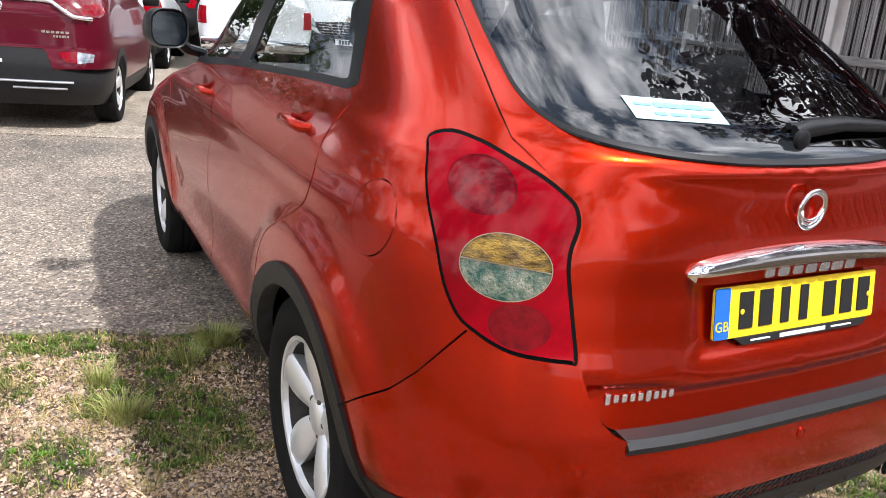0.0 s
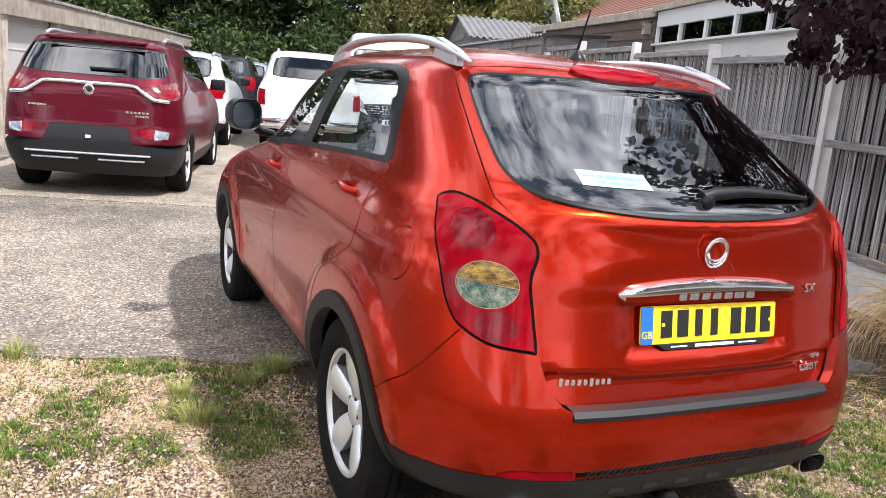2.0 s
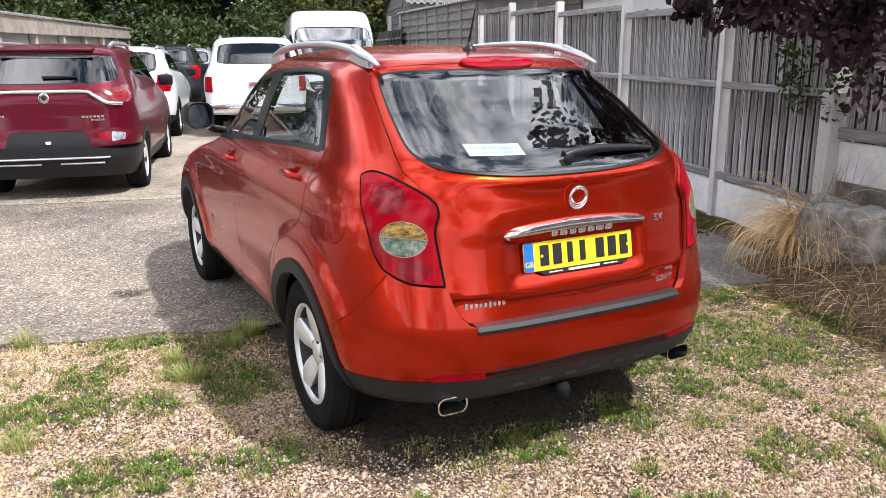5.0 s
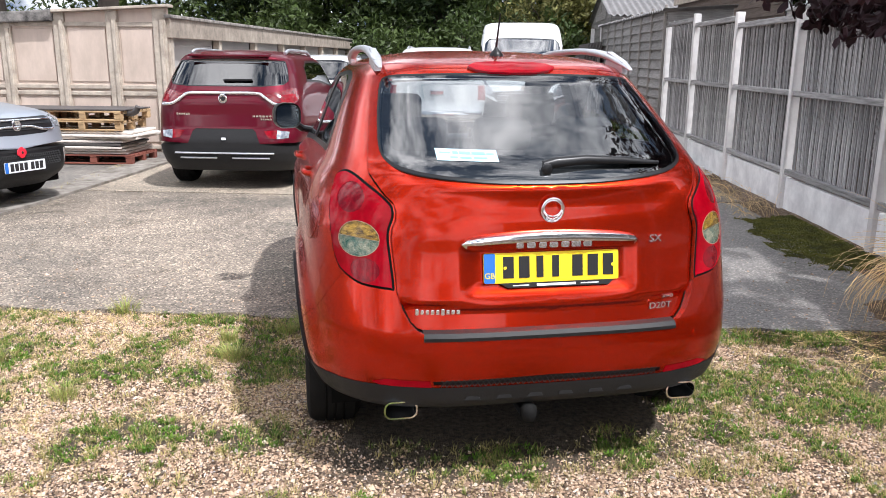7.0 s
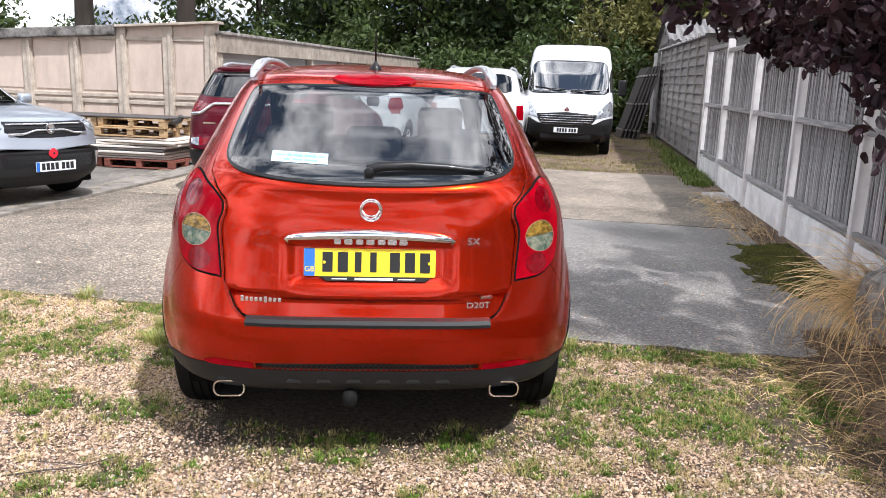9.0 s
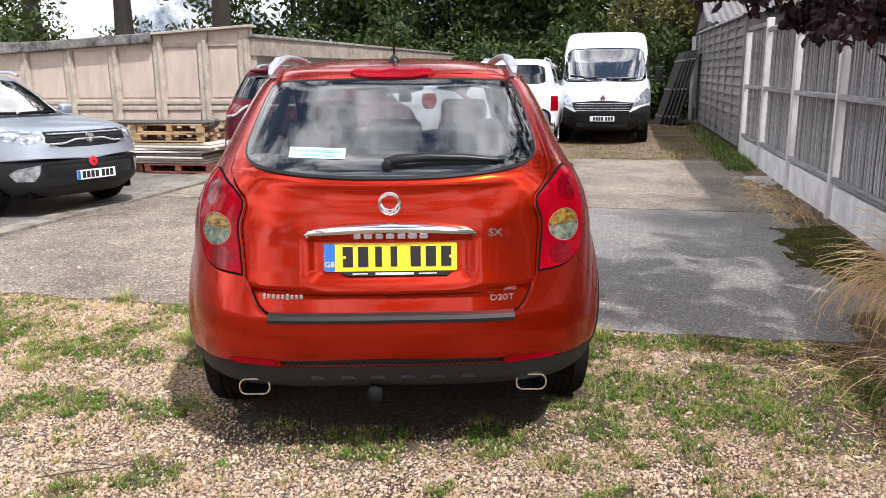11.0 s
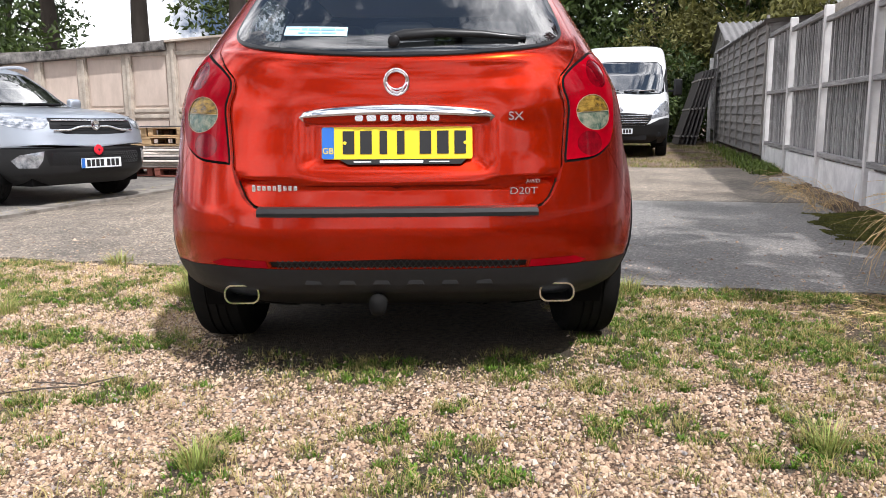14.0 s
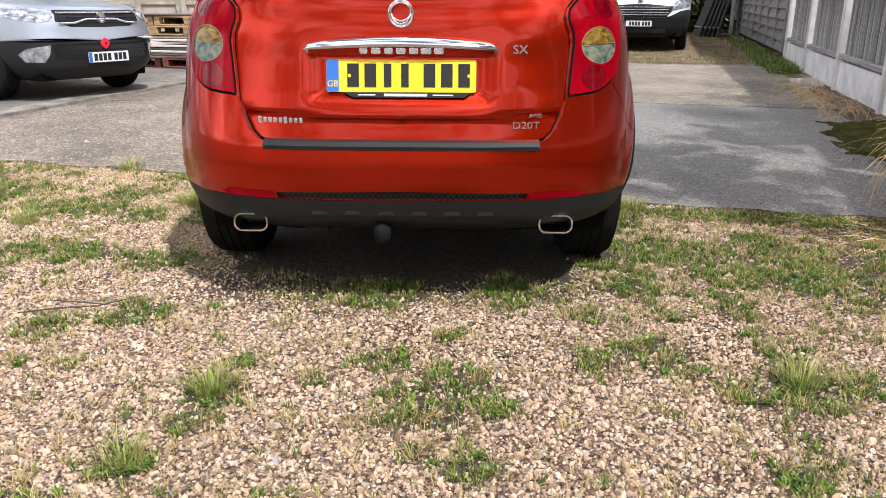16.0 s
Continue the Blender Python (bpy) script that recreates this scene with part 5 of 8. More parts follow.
tq = {k: np.array(shell.domain(*v)) for k, v in {"top": ("r", 0.722, 1.108), "mid": ("r", 0.702, 0.968), "low": ("r", 0.682, 0.872)}.items()}
turn_loop = ellipse(tq["mid"], 0.086, 0.063, -4)
turn_line = np.array([(tq["mid"][0] - 0.12, tq["mid"][1] - 0.004), (tq["mid"][0] + 0.12, tq["mid"][1] + 0.009)])
half_low = np.array([(tq["mid"][0] - 0.12, tq["mid"][1] - 0.2), (tq["mid"][0] + 0.12, tq["mid"][1] - 0.2), turn_line[1], turn_line[0]])
lamp_skin_regions = [("ring", np.concatenate([turn_loop, turn_loop[:1], grown(turn_loop, -0.0016)[:1], grown(turn_loop, -0.0016)[::-1]])),
                     ("bar", strip(turn_line, 0.0009)), ("clear", turn_loop), ("c_top", ellipse(tq["top"], 0.068, 0.052, 0)), ("c_low", ellipse(tq["low"] + (0, -0.012), 0.058, 0.043, 0)),
                     ("lens", lamp_in), ("seal", lamp_out)]


lamp_skin = Skin(shell, lamp_skin_regions + [("half", half_low)], 0.03, 0.03)
cen = lamp_skin.v[lamp_skin.f].mean(1)
low_side = (cen[:, 1] - turn_line[0][1]) < (cen[:, 0] - turn_line[0][0]) * (turn_line[1][1] - turn_line[0][1]) / (turn_line[1][0] - turn_line[0][0])
lamp_skin.tag[(lamp_skin.tag == "clear") & low_side] = "reverse"
lamp_skin.tag[(lamp_skin.tag == "bar") & ~inside(turn_loop, cen)] = "lens"
lamp_skin.tag[(lamp_skin.tag == "lens") & ~inside(lamp_in, cen)] = "none"
for sd in ("left", "right"):
    lamp = lamp_skin.build("rear_lamp", "seal", M_gap, car, sd, offset=-0.001, rim=0.02, label="red rear lamp cluster with black seal")
    lamp_skin.build("lens", "lens", M_red_lens, lamp, sd, offset=0.004, rim=0.006, label="glossy red lens")
    lamp_skin.build("turn_signal", "clear", M_amber, lamp, sd, offset=0.002, label="amber turn signal window")
    lamp_skin.build("reversing_light", "reverse", M_clear_lens, lamp, sd, offset=0.002, label="clear greenish reversing light")
    lamp_skin.build("lens_ring", ("ring", "bar"), M_lens_ring, lamp, sd, offset=0.0045, rim=0.001)
    lamp_skin.build("brake_light", "c_top", M_dark_lens, lamp, sd, offset=0.002, label="dark red round brake light")
    lamp_skin.build("fog_light", "c_low", M_dark_lens, lamp, sd, offset=0.003, label="dark red round fog light")


def on_tail(x, z, out=0.0):
    a, h = shell.domain("r", abs(x), z)
    p = shell.point([a], [h], tailgate_relief)[0]
    n = shell.normal([a], [h], tailgate_relief)[0]
    if x < 0:
        p, n = p * (-1, 1, 1), n * (-1, 1, 1)
    return Vector(p + n * out), Vector(n)


def on_rear(x, z, out=0.0):
    a, h = shell.domain("r", abs(x), z)
    p = shell.point([a], [h])[0]
    n = shell.normal([a], [h])[0]
    if x < 0:
        p, n = p * (-1, 1, 1), n * (-1, 1, 1)
    return Vector(p + n * out), Vector(n)


# high brake lamp on the spoiler
bl = Skin(shell, [("lamp", np.concatenate([resample(np.array([shell.domain("r", x, h) for x, h in ((0.001, 1.618), (0.10, 1.616), (0.16, 1.606), (0.190, 1.588), (0.16, 1.568), (0.10, 1.557), (0.001, 1.555))]), 0.015, False), [(-0.04, 1.555), (-0.04, 1.618)]]))], 0.05, 0.05)
bl.build("high_brake_light", "lamp", M_red_lens, car, offset=0.012, rim=0.02, label="long red high-level brake light")

# number plate
plate_y = on_tail(0, 0.865)[0].y - 0.012
plate = part("number_plate", prism(rounded(0.520, 0.111, 0.008), 0.006, bevel=0.001), M_yellow, car, "yellow number plate with blue country band")
plate.matrix_local = pose(0, plate_y, 0.866, -9, 0, 0)
part("country_band", prism(rounded(0.042, 0.109, 0.006), 0.002, (-0.238, -0.0042, 0)), M_blue, plate)
text_mesh("country_code", "GB", 0.030, M_yellow, plate, pose(-0.238, -0.0056, -0.028, 90, 0, 0), 0.0004)
xs = -0.192
for k in range(7):
    part("plate_bar", box((0.040 if k not in (2, 3) else 0.026, 0.002, 0.079), (xs + 0.025, -0.0045, 0.002)), M_char, plate)
    xs += 0.060 if k != 3 else 0.085
for x in (-0.18, 0.235):
    part("plate_screw", lathe([(0.006, -0.004), (0.006, -0.006), (0.003, -0.007)], 12, "y", at=(x, 0, 0.0)), M_yellow, plate)
holder = part("plate_holder", prism([(-0.20, -0.056), (0.24, -0.056), (0.22, -0.074), (-0.17, -0.074)], 0.008, (0, -0.001, 0), bevel=0.001), M_char, plate, "black plate holder with pale print")
for x0, x1, w in ((-0.15, -0.09, 0.004), (-0.06, 0.09, 0.009), (0.11, 0.18, 0.004)):
    part("print_bar", box((x1 - x0, 0.001, w), ((x0 + x1) / 2, -0.0057, -0.065)), M_white, holder)

# chrome bar over the plate
pts = []
bar = bmesh.new()
secs = []
for x in np.linspace(-0.338, 0.338, 41):
    u = abs(x) / 0.338
    zt = 1.002 - 0.024 * u ** 2.2
    zb = 0.937 - 0.004 * u
    end = math.sqrt(max(0.0, 1 - u ** 16))
    zc, hh = (zt + zb) / 2, (zt - zb) / 2 * max(0.12, end)
    y0 = on_tail(x, 0.985)[0].y
    prof = [(0.02, hh), (-0.012, hh * 1.0), (-0.026, hh * 0.75), (-0.031, hh * 0.25), (-0.029, -hh * 0.16), (-0.023, -hh * 0.22), (-0.021, -hh * 0.95), (0.02, -hh)]
    secs.append([bar.verts.new((x, y0 + d * max(0.25, end), zc + v)) for d, v in prof])
for a, b in zip(secs, secs[1:]):
    for k in range(7):
        bar.faces.new((a[k], a[k + 1], b[k + 1], b[k]))
bar.faces.new(secs[0]), bar.faces.new(secs[-1])
bmesh.ops.recalc_face_normals(bar, faces=bar.faces)
trim = part("tailgate_trim", bar, M_chrome, car, "curved bar with chrome upper edge", True, 35)
trim.data.materials.append(M_paint)
for i, f in enumerate(trim.data.polygons):
    if i < 280 and i % 7 >= 4 and abs(f.center.x) < 0.318:
        f.material_index = 1
shapes = [(-0.150, 0.030), (-0.108, 0.036), (-0.064, 0.032), (-0.022, 0.036), (0.022, 0.034), (0.064, 0.040), (0.108, 0.036)]
for x, w in shapes:
    y0 = on_tail(x, 0.985)[0].y - 0.030
    part("badge_shape", prism(rounded(w * 0.92, 0.021, 0.006), 0.005, (x + 0.022, y0 + 0.006, 0.951), bevel=0.0015), M_badge, trim)

# emblem: a ring with two wings
p, n = on_tail(0, 1.070, 0.014)
emblem = part("emblem", bmesh.new(), M_chrome, car, "round chrome emblem")
em = bmesh.new()
for cx, cz, rx, rz, tr in ((0, 0, 0.041, 0.043, 0.0045), (0, 0.006, 0.034, 0.030, 0.0035)):
    ring = [(cx + rx * math.cos(t), 0, cz + rz * math.sin(t)) for t in np.linspace(0, 2 * math.pi, 41)]
    join(em, sweep(ring, tr, 8, up=(0, 1, 0), caps=False))
join(em, sweep([(-0.034, 0, 0.0), (-0.02, 0, -0.028), (0, 0, -0.036), (0.02, 0, -0.028), (0.034, 0, 0.0)], 0.0045, 8, up=(0, 1, 0)))
em.to_mesh(emblem.data)
em.free()
emblem.data.shade_smooth()
emblem.data.materials.clear()
emblem.data.materials.append(M_chrome)
emblem.matrix_local = pose(p.x, p.y, p.z, 4, 0, 0)

# bars for the maker's lettering, trim letters
for k in range(9):
    x = -0.510 + 0.0185 * k
    p, n = on_tail(x + 0.008, 0.712, 0.002)
    part("badge_shape", prism(rounded(0.0125, 0.024 if k in (0, 5) else 0.017, 0.003), 0.004, tuple(p), bevel=0.0015), M_badge, car)
for txt, x, z, sz, sq in (("SX", 0.411, 0.955, 0.040, 1.15), ("D20T", 0.437, 0.698, 0.034, 1.25)):
    p, n = on_tail(x, z, 0.003)
    text_mesh("trim_letters", txt, sz, M_badge, car, pose(p.x, p.y - 0.001, p.z, 90, 0, math.degrees(math.atan2(-n.x, -n.y)) * -1), 0.002, "chrome trim letters", sq)
p, n = on_tail(0.47, 0.733, 0.003)
text_mesh("trim_letters", "AWD", 0.019, M_badge, car, pose(p.x, p.y - 0.001, p.z, 90, 0, math.degrees(math.atan2(-n.x, -n.y)) * -1), 0.002, "small chrome letters", 1.1)

# rubber strip on the bumper's ledge
st = bmesh.new()
secs = []
for x in np.linspace(-0.485, 0.485, 33):
    y0 = on_rear(x, 0.615)[0].y
    end = 1 if abs(x) < 0.47 else 0.6
    secs.append([st.verts.new((x, y0 + d, z)) for d, z in ((-0.004, 0.618), (-0.007, 0.632 - 0.004 * (1 - end)), (0.006, 0.646), (0.055, 0.652), (0.055, 0.61))])
for a, b in zip(secs, secs[1:]):
    for k in range(4):
        st.faces.new((a[k], a[k + 1], b[k + 1], b[k]))
st.faces.new(secs[0]), st.faces.new(secs[-1])
bmesh.ops.recalc_face_normals(st, faces=st.faces)
part("bumper_pad", st, M_clad, car, "grey-black ribbed bumper pad", True, 30)

# parking sensors
for x in (-0.58, 0.0, 0.58):
    p, n = on_rear(x, 0.585, 0.0005)
    s_ob = part("parking_sensor", lathe([(0.0125, 0.002), (0.0125, -0.0015), (0.0105, -0.0015), (0.0105, 0.0005), (0.009, -0.001), (0.004, -0.0012)], 20, "y"), M_paint, car, "", True, 30)
    s_ob.matrix_local = Matrix.Translation(p) @ n.to_track_quat("-Y", "Z").to_matrix().to_4x4()

# honeycomb bars in the bumper grille
hb = bmesh.new()
for i in range(-22, 23):
    for sgn in (-1, 1):
        x = i * 0.0205
        a, b = on_rear(x - 0.010 * sgn, 0.438, 0.001)[0], on_rear(x + 0.010 * sgn, 0.466, 0.001)[0]
        if abs(x) < 0.43:
            join(hb, sweep([a, b], 0.0022, 4))
part("grille_lattice", hb, M_clad, mesh_ob)

# skirt bosses
for x in (-0.30, -0.18, -0.06, 0.06, 0.18, 0.30):
    p, n = on_rear(x, 0.385, 0.001)
    part("skirt_boss", prism([(-0.03, -0.008), (0.03, -0.008), (0.022, 0.008), (-0.022, 0.008)], 0.012, tuple(p), bevel=0.002), M_clad, low_ob)

# exhaust tips
for sg in (-1, 1):
    ex = thing("exhaust_tip", "", "")
    ex.parent = car
    ex.matrix_local = Matrix.Translation((sg * 0.562, 0.085, 0.335))
    bm = bmesh.new()
    rings = []
    for y, w, h in ((0.25, 0.085, 0.046), (0.02, 0.118, 0.066), (-0.004, 0.126, 0.070), (-0.004, 0.114, 0.058), (0.10, 0.104, 0.050), (0.2, 0.09, 0.04)):
        rings.append([bm.verts.new((x, y, z)) for x, z in rounded(w, h, h * 0.42, 6)])
    for a, b in zip(rings, rings[1:]):
        for i in range(len(a)):
            bm.faces.new((a[i], a[(i + 1) % len(a)], b[(i + 1) % len(a)], b[i]))
    bmesh.ops.recalc_face_normals(bm, faces=bm.faces)
    part("tip", bm, M_chrome, ex, "oval chrome exhaust tip", True, 30)
    part("baffle", prism(rounded(0.10, 0.048, 0.02), 0.004, (0, 0.10, 0)), M_soot_shade, ex)
# tow ball, drop plate, underside
tow = part("tow_ball", lathe([(0.0, 0.050), (0.016, 0.046), (0.029, 0.034), (0.033, 0.016), (0.031, -0.004), (0.024, -0.024), (0.010, -0.030)], 24, "z", at=(-0.075, 0.06, 0.290)), M_rubber, car, "black tow ball cover", True, 50)
part("tow_bracket", box((0.05, 0.26, 0.03), (-0.075, 0.20, 0.290), 0.006), M_black, car)
part("underbody", box((1.40, 3.7, 0.14), (0, 2.30, 0.29), 0.03), M_gap, car)
part("rear_axle", sweep([(-0.75, 0.80, 0.33), (0.75, 0.80, 0.33)], 0.05, 12), M_gap, car)
part("silencer", box((0.95, 0.24, 0.14), (0.0, 0.42, 0.33), 0.05, 3), M_gap, car)
# arch liners
for y in (REAR_AXLE, FRONT_AXLE):
    for sg in (-1, 1):
        bm = bmesh.new()
        rings = []
        for x in (0.80, 0.56):
            rings.append([bm.verts.new((sg * x, y - 0.385 * math.cos(t), AXLE_Z + 0.385 * math.sin(t))) for t in np.linspace(-0.35, math.pi + 0.35, 28)])
        for i in range(27):
            bm.faces.new((rings[0][i], rings[0][i + 1], rings[1][i + 1], rings[1][i]))
        bm.faces.new(rings[1])
        part("arch_liner", bm, M_gap, car)
for y in (REAR_AXLE, FRONT_AXLE):
    wheel(car, (-0.782, y, AXLE_Z), face=-1)
    wheel(car, (0.782, y, AXLE_Z), face=1)

# roof rails
for sg in (-1, 1):
    line = smooth_loop([(0.556, 0.72, 1.572), (0.560, 0.84, 1.608), (0.562, 1.02, 1.642), (0.568, 1.25, 1.663), (0.572, 1.55, 1.670), (0.570, 1.85, 1.664), (0.565, 2.08, 1.644), (0.555, 2.24, 1.615), (0.545, 2.38, 1.550)], 5, False)
    rad = [0.027 * min(1.0, 0.25 + 5.0 * min(i, len(line) - 1 - i) / len(line)) for i in range(len(line))]
    part("roof_rail", sweep([(sg * x, y, z) for x, y, z in line], rad, 12, 0.62), M_rail, car, "silver roof rail", True, 60)
    for y0, y1 in ((0.80, 1.00), (2.10, 2.30)):
        part("rail_foot", prism([(y0, 1.56), (y1, 1.58), (y1 - 0.02 if y0 < 1.5 else y1, 1.66 if y0 < 1.5 else 1.61), (y0, 1.61 if y0 < 1.5 else 1.66)], 0.03, (sg * 0.560, 0, 0), "yz", 0.004), M_rail, car)

# aerial
aer = thing("aerial", "", "")
aer.parent = car
aer.matrix_local = Matrix.Translation((0, 0.955, 1.625))
part("base", lathe([(0.034, -0.01), (0.032, 0.012), (0.022, 0.026), (0.012, 0.036), (0.006, 0.046)], 20, "z"), M_black, aer, "", True, 40)
part("rod", sweep([(0, 0.01, 0.03), (0, -0.02, 0.10), (0, -0.055, 0.19)], [0.006, 0.0045, 0.003], 8), M_black, aer)

# rear wiper
wp = thing("wiper", "", "")
wp.parent = car


def on_glass(x, z, out=0.0):
    a, h = shell.domain("r", abs(x), z)
    p = shell.point([a], [h])[0]
    n = shell.normal([a], [h])[0]
    if x < 0:
        p, n = p * (-1, 1, 1), n * (-1, 1, 1)
    return Vector(p + n * out)


part("arm", sweep([on_glass(x, z, o) for x, z, o in ((-0.02, 1.214, 0.018), (0.03, 1.220, 0.024), (0.15, 1.228, 0.024), (0.30, 1.226, 0.020), (0.43, 1.220, 0.014))], [0.017, 0.021, 0.018, 0.014, 0.008], 10, 0.6, (0, -1, 0.4)), M_black, wp, "", True, 50)
part("blade", sweep([on_glass(x, z, 0.008) for x, z in ((-0.01, 1.232), (0.1, 1.234), (0.25, 1.232), (0.40, 1.226), (0.455, 1.222))], 0.008, 8, 1.0, (0, -1, 0.4)), M_black, wp)
part("cap", lathe([(0.022, 0.0), (0.020, -0.010), (0.012, -0.014)], 20, "y", at=tuple(on_glass(-0.01, 1.206, 0.012))), M_black, wp, "", True, 40)

# window sticker
def decal(u0, u1, v0, v1, out, n=10):
    """A patch that hugs the rear glass; u and v run over the sticker's width and height."""
    bm = bmesh.new()
    col = []
    for u in np.linspace(u0, u1, n):
        x, zb = -0.405 + 0.227 * u, 1.243 - 0.007 * u
        col.append([bm.verts.new(on_glass(x, zb + 0.038 * v, out)) for v in (v0, v1)])
    for c0, c1 in zip(col, col[1:]):
        bm.faces.new((c0[0], c1[0], c1[1], c0[1]))
    return bm


sticker = part("window_sticker", decal(0, 1, 0, 1, 0.003), M_sticker, car, "pale blue dealer sticker with print")
for u0, u1, v0, v1 in ((0.06, 0.24, 0.60, 0.70), (0.27, 0.36, 0.56, 0.78), (0.38, 0.56, 0.56, 0.78), (0.58, 0.80, 0.56, 0.78), (0.82, 0.95, 0.60, 0.70), (0.22, 0.34, 0.20, 0.34), (0.38, 0.56, 0.20, 0.34), (0.60, 0.82, 0.20, 0.34)):
    part("print_bar", decal(u0, u1, v0, v1, 0.0045, 4), M_sticker_ink, sticker)

# door mirrors
for sg in (-1, 1):
    mir = thing("door_mirror", "", "")
    mir.parent = car
    mir.matrix_local = pose(sg * 0.960, 2.62, 1.272, 0, 0, -sg * 16)
    bm = bmesh.new()
    rings = []
    for y, k in ((-0.045, 0.90), (-0.050, 0.97), (-0.02, 1.0), (0.03, 0.96), (0.075, 0.78), (0.10, 0.45)):
        rings.append([bm.verts.new((x * k, y, z * k)) for x, z in rounded(0.172, 0.164, 0.060, 6)])
    for a, b in zip(rings, rings[1:]):
        for i in range(len(a)):
            bm.faces.new((a[i], a[(i + 1) % len(a)], b[(i + 1) % len(a)], b[i]))
    bm.faces.new(rings[-1])
    bmesh.ops.recalc_face_normals(bm, faces=bm.faces)
    part("housing", bm, M_black, mir, "black mirror housing", True, 45)
    part("mirror_glass", prism(rounded(0.148, 0.140, 0.050, 6), 0.004, (0, -0.040, 0)), M_mirror, mir)
    part("mirror_arm", sweep([(-sg * 0.06, 0.02, -0.05), (-sg * 0.11, 0.03, -0.085), (-sg * 0.20, 0.05, -0.105)], 0.034, 10, 0.7), M_black, mir)

# door handles
for sg in (-1, 1):
    for y, z in ((1.04, 1.112), (2.18, 1.066)):
        a, h = shell.domain("s", y, z)
        p = Vector(shell.point([a], [h])[0] * (sg, 1, 1))
        hd = part("door_handle", sweep([p + Vector((sg * d, dy, 0.006 * math.cos(dy * 20))) for d, dy in ((-0.01, -0.10), (0.018, -0.085), (0.030, -0.03), (0.030, 0.04), (0.016, 0.09), (-0.01, 0.10))], [0.012, 0.0145, 0.015, 0.0145, 0.013, 0.011], 10, 1.0), M_paint, car, "", True, 60)
        part("handle_cup", lathe([(0.055, 0.0), (0.05, 0.002), (0.02, 0.003)], 24, "x", at=(p.x + sg * 0.0015, p.y, p.z)), M_paint, hd, "", True, 60)

# cabin: seats, shelf, wheel
def seat(x, y, bench=False):
    st_ob = thing("seat", "", "")
    st_ob.parent = car
    st_ob.matrix_local = Matrix.Translation((x, y, 0))
    w = 1.25 if bench else 0.50
    part("cushion", box((w, 0.50, 0.18), (0, 0.25, 0.62), 0.06, 3), M_cloth, st_ob, "", True, 60)
    part("backrest", box((w, 0.16, 0.62), (0, -0.06, 0.96), 0.06, 3, pose(0, 0, 0, 14, 0, 0)), M_cloth, st_ob, "", True, 60)
    for hx in ((-0.38, 0.0, 0.38) if bench else (0.0,)):
        part("headrest", box((0.26, 0.10, 0.17), (hx, -0.16, 1.36 if not bench else 1.28), 0.045, 3, pose(0, 0, 0, 10, 0, 0)), M_cloth, st_ob, "", True, 60)


seat(0, 0.98, True)
seat(-0.37, 1.75)
seat(0.37, 1.75)
part("parcel_shelf", box((1.15, 0.52, 0.03), (0, 0.52, 1.12), 0.01), M_lining, car)
part("dashboard", box((1.35, 0.45, 0.30), (0, 2.72, 0.98), 0.08, 3), M_lining, car, "", True, 60)
part("headliner", box((0.95, 1.25, 0.02), (0, 1.55, 1.575), 0.008), M_headliner, car)
sw = part("steering_wheel", sweep([(0.17 * math.cos(t), 0.05 * math.sin(t), 0.17 * math.sin(t)) for t in np.linspace(0, 2 * math.pi, 25)], 0.014, 8), M_black, car)
sw.matrix_local = Matrix.Translation((0.37, 2.38, 1.08))

# ---------------------------------------------------------------- the other vehicles
M_red = car_paint("dark_cherry_paint", (0.080, 0.0012, 0.009), (0.12, 0.0025, 0.014), 0.35)
M_silver = car_paint("silver_paint", (0.40, 0.44, 0.50), (0.48, 0.52, 0.58), 0.7)
M_white_paint = pbr("white_paint", (0.60, 0.62, 0.64), 0.4, 0, (0.67, 0.68, 0.69), 0.6, 3, coat=0.8)
M_black_paint = car_paint("black_paint", (0.010, 0.010, 0.012), (0.016, 0.016, 0.018), 0.2)
M_glass_back = window_glass("privacy_glass", (0.06, 0.065, 0.07), 0.0, 2.3)
M_glass_clear = window_glass("screen_glass", (0.45, 0.52, 0.52), 0.0, 4.6)
M_head = pbr("headlamp_glass", (0.16, 0.18, 0.21), 0.08, 0.6, (0.72, 0.75, 0.80), 0.3, 14, coat=1.0)
M_tail_red = pbr("tail_red_lens", (0.09, 0.0006, 0.004), 0.2, 0, (0.30, 0.003, 0.012), 0.5, 14, coat=0.5, spec=0.1)
M_cherry_lens = pbr("cherry_lens", (0.07, 0.001, 0.004), 0.15, 0, (0.20, 0.003, 0.010), 0.5, 30, coat=1.0)
M_poppy = pbr("poppy_red", (0.62, 0.012, 0.03), 0.6)


def place(p, q, heading):
    """Pose of a vehicle whose own +y is its front; heading in degrees from the yard's long axis, to the left."""
    w = yard(p, q)
    z = float(rise(p, q))
    return pose(w.x, w.y, z, 0, 0, YARD_TURN + heading)


def scaled(rows, sx, sy, sz):
    out = []
    for h, z, w, yr, yf, nr, nf, yc, yd in rows:
        out.append((h * sz, z * sz, w * sx, yr * sy, yf * sy, nr, nf, yc * sy, yd * sy))
    return out


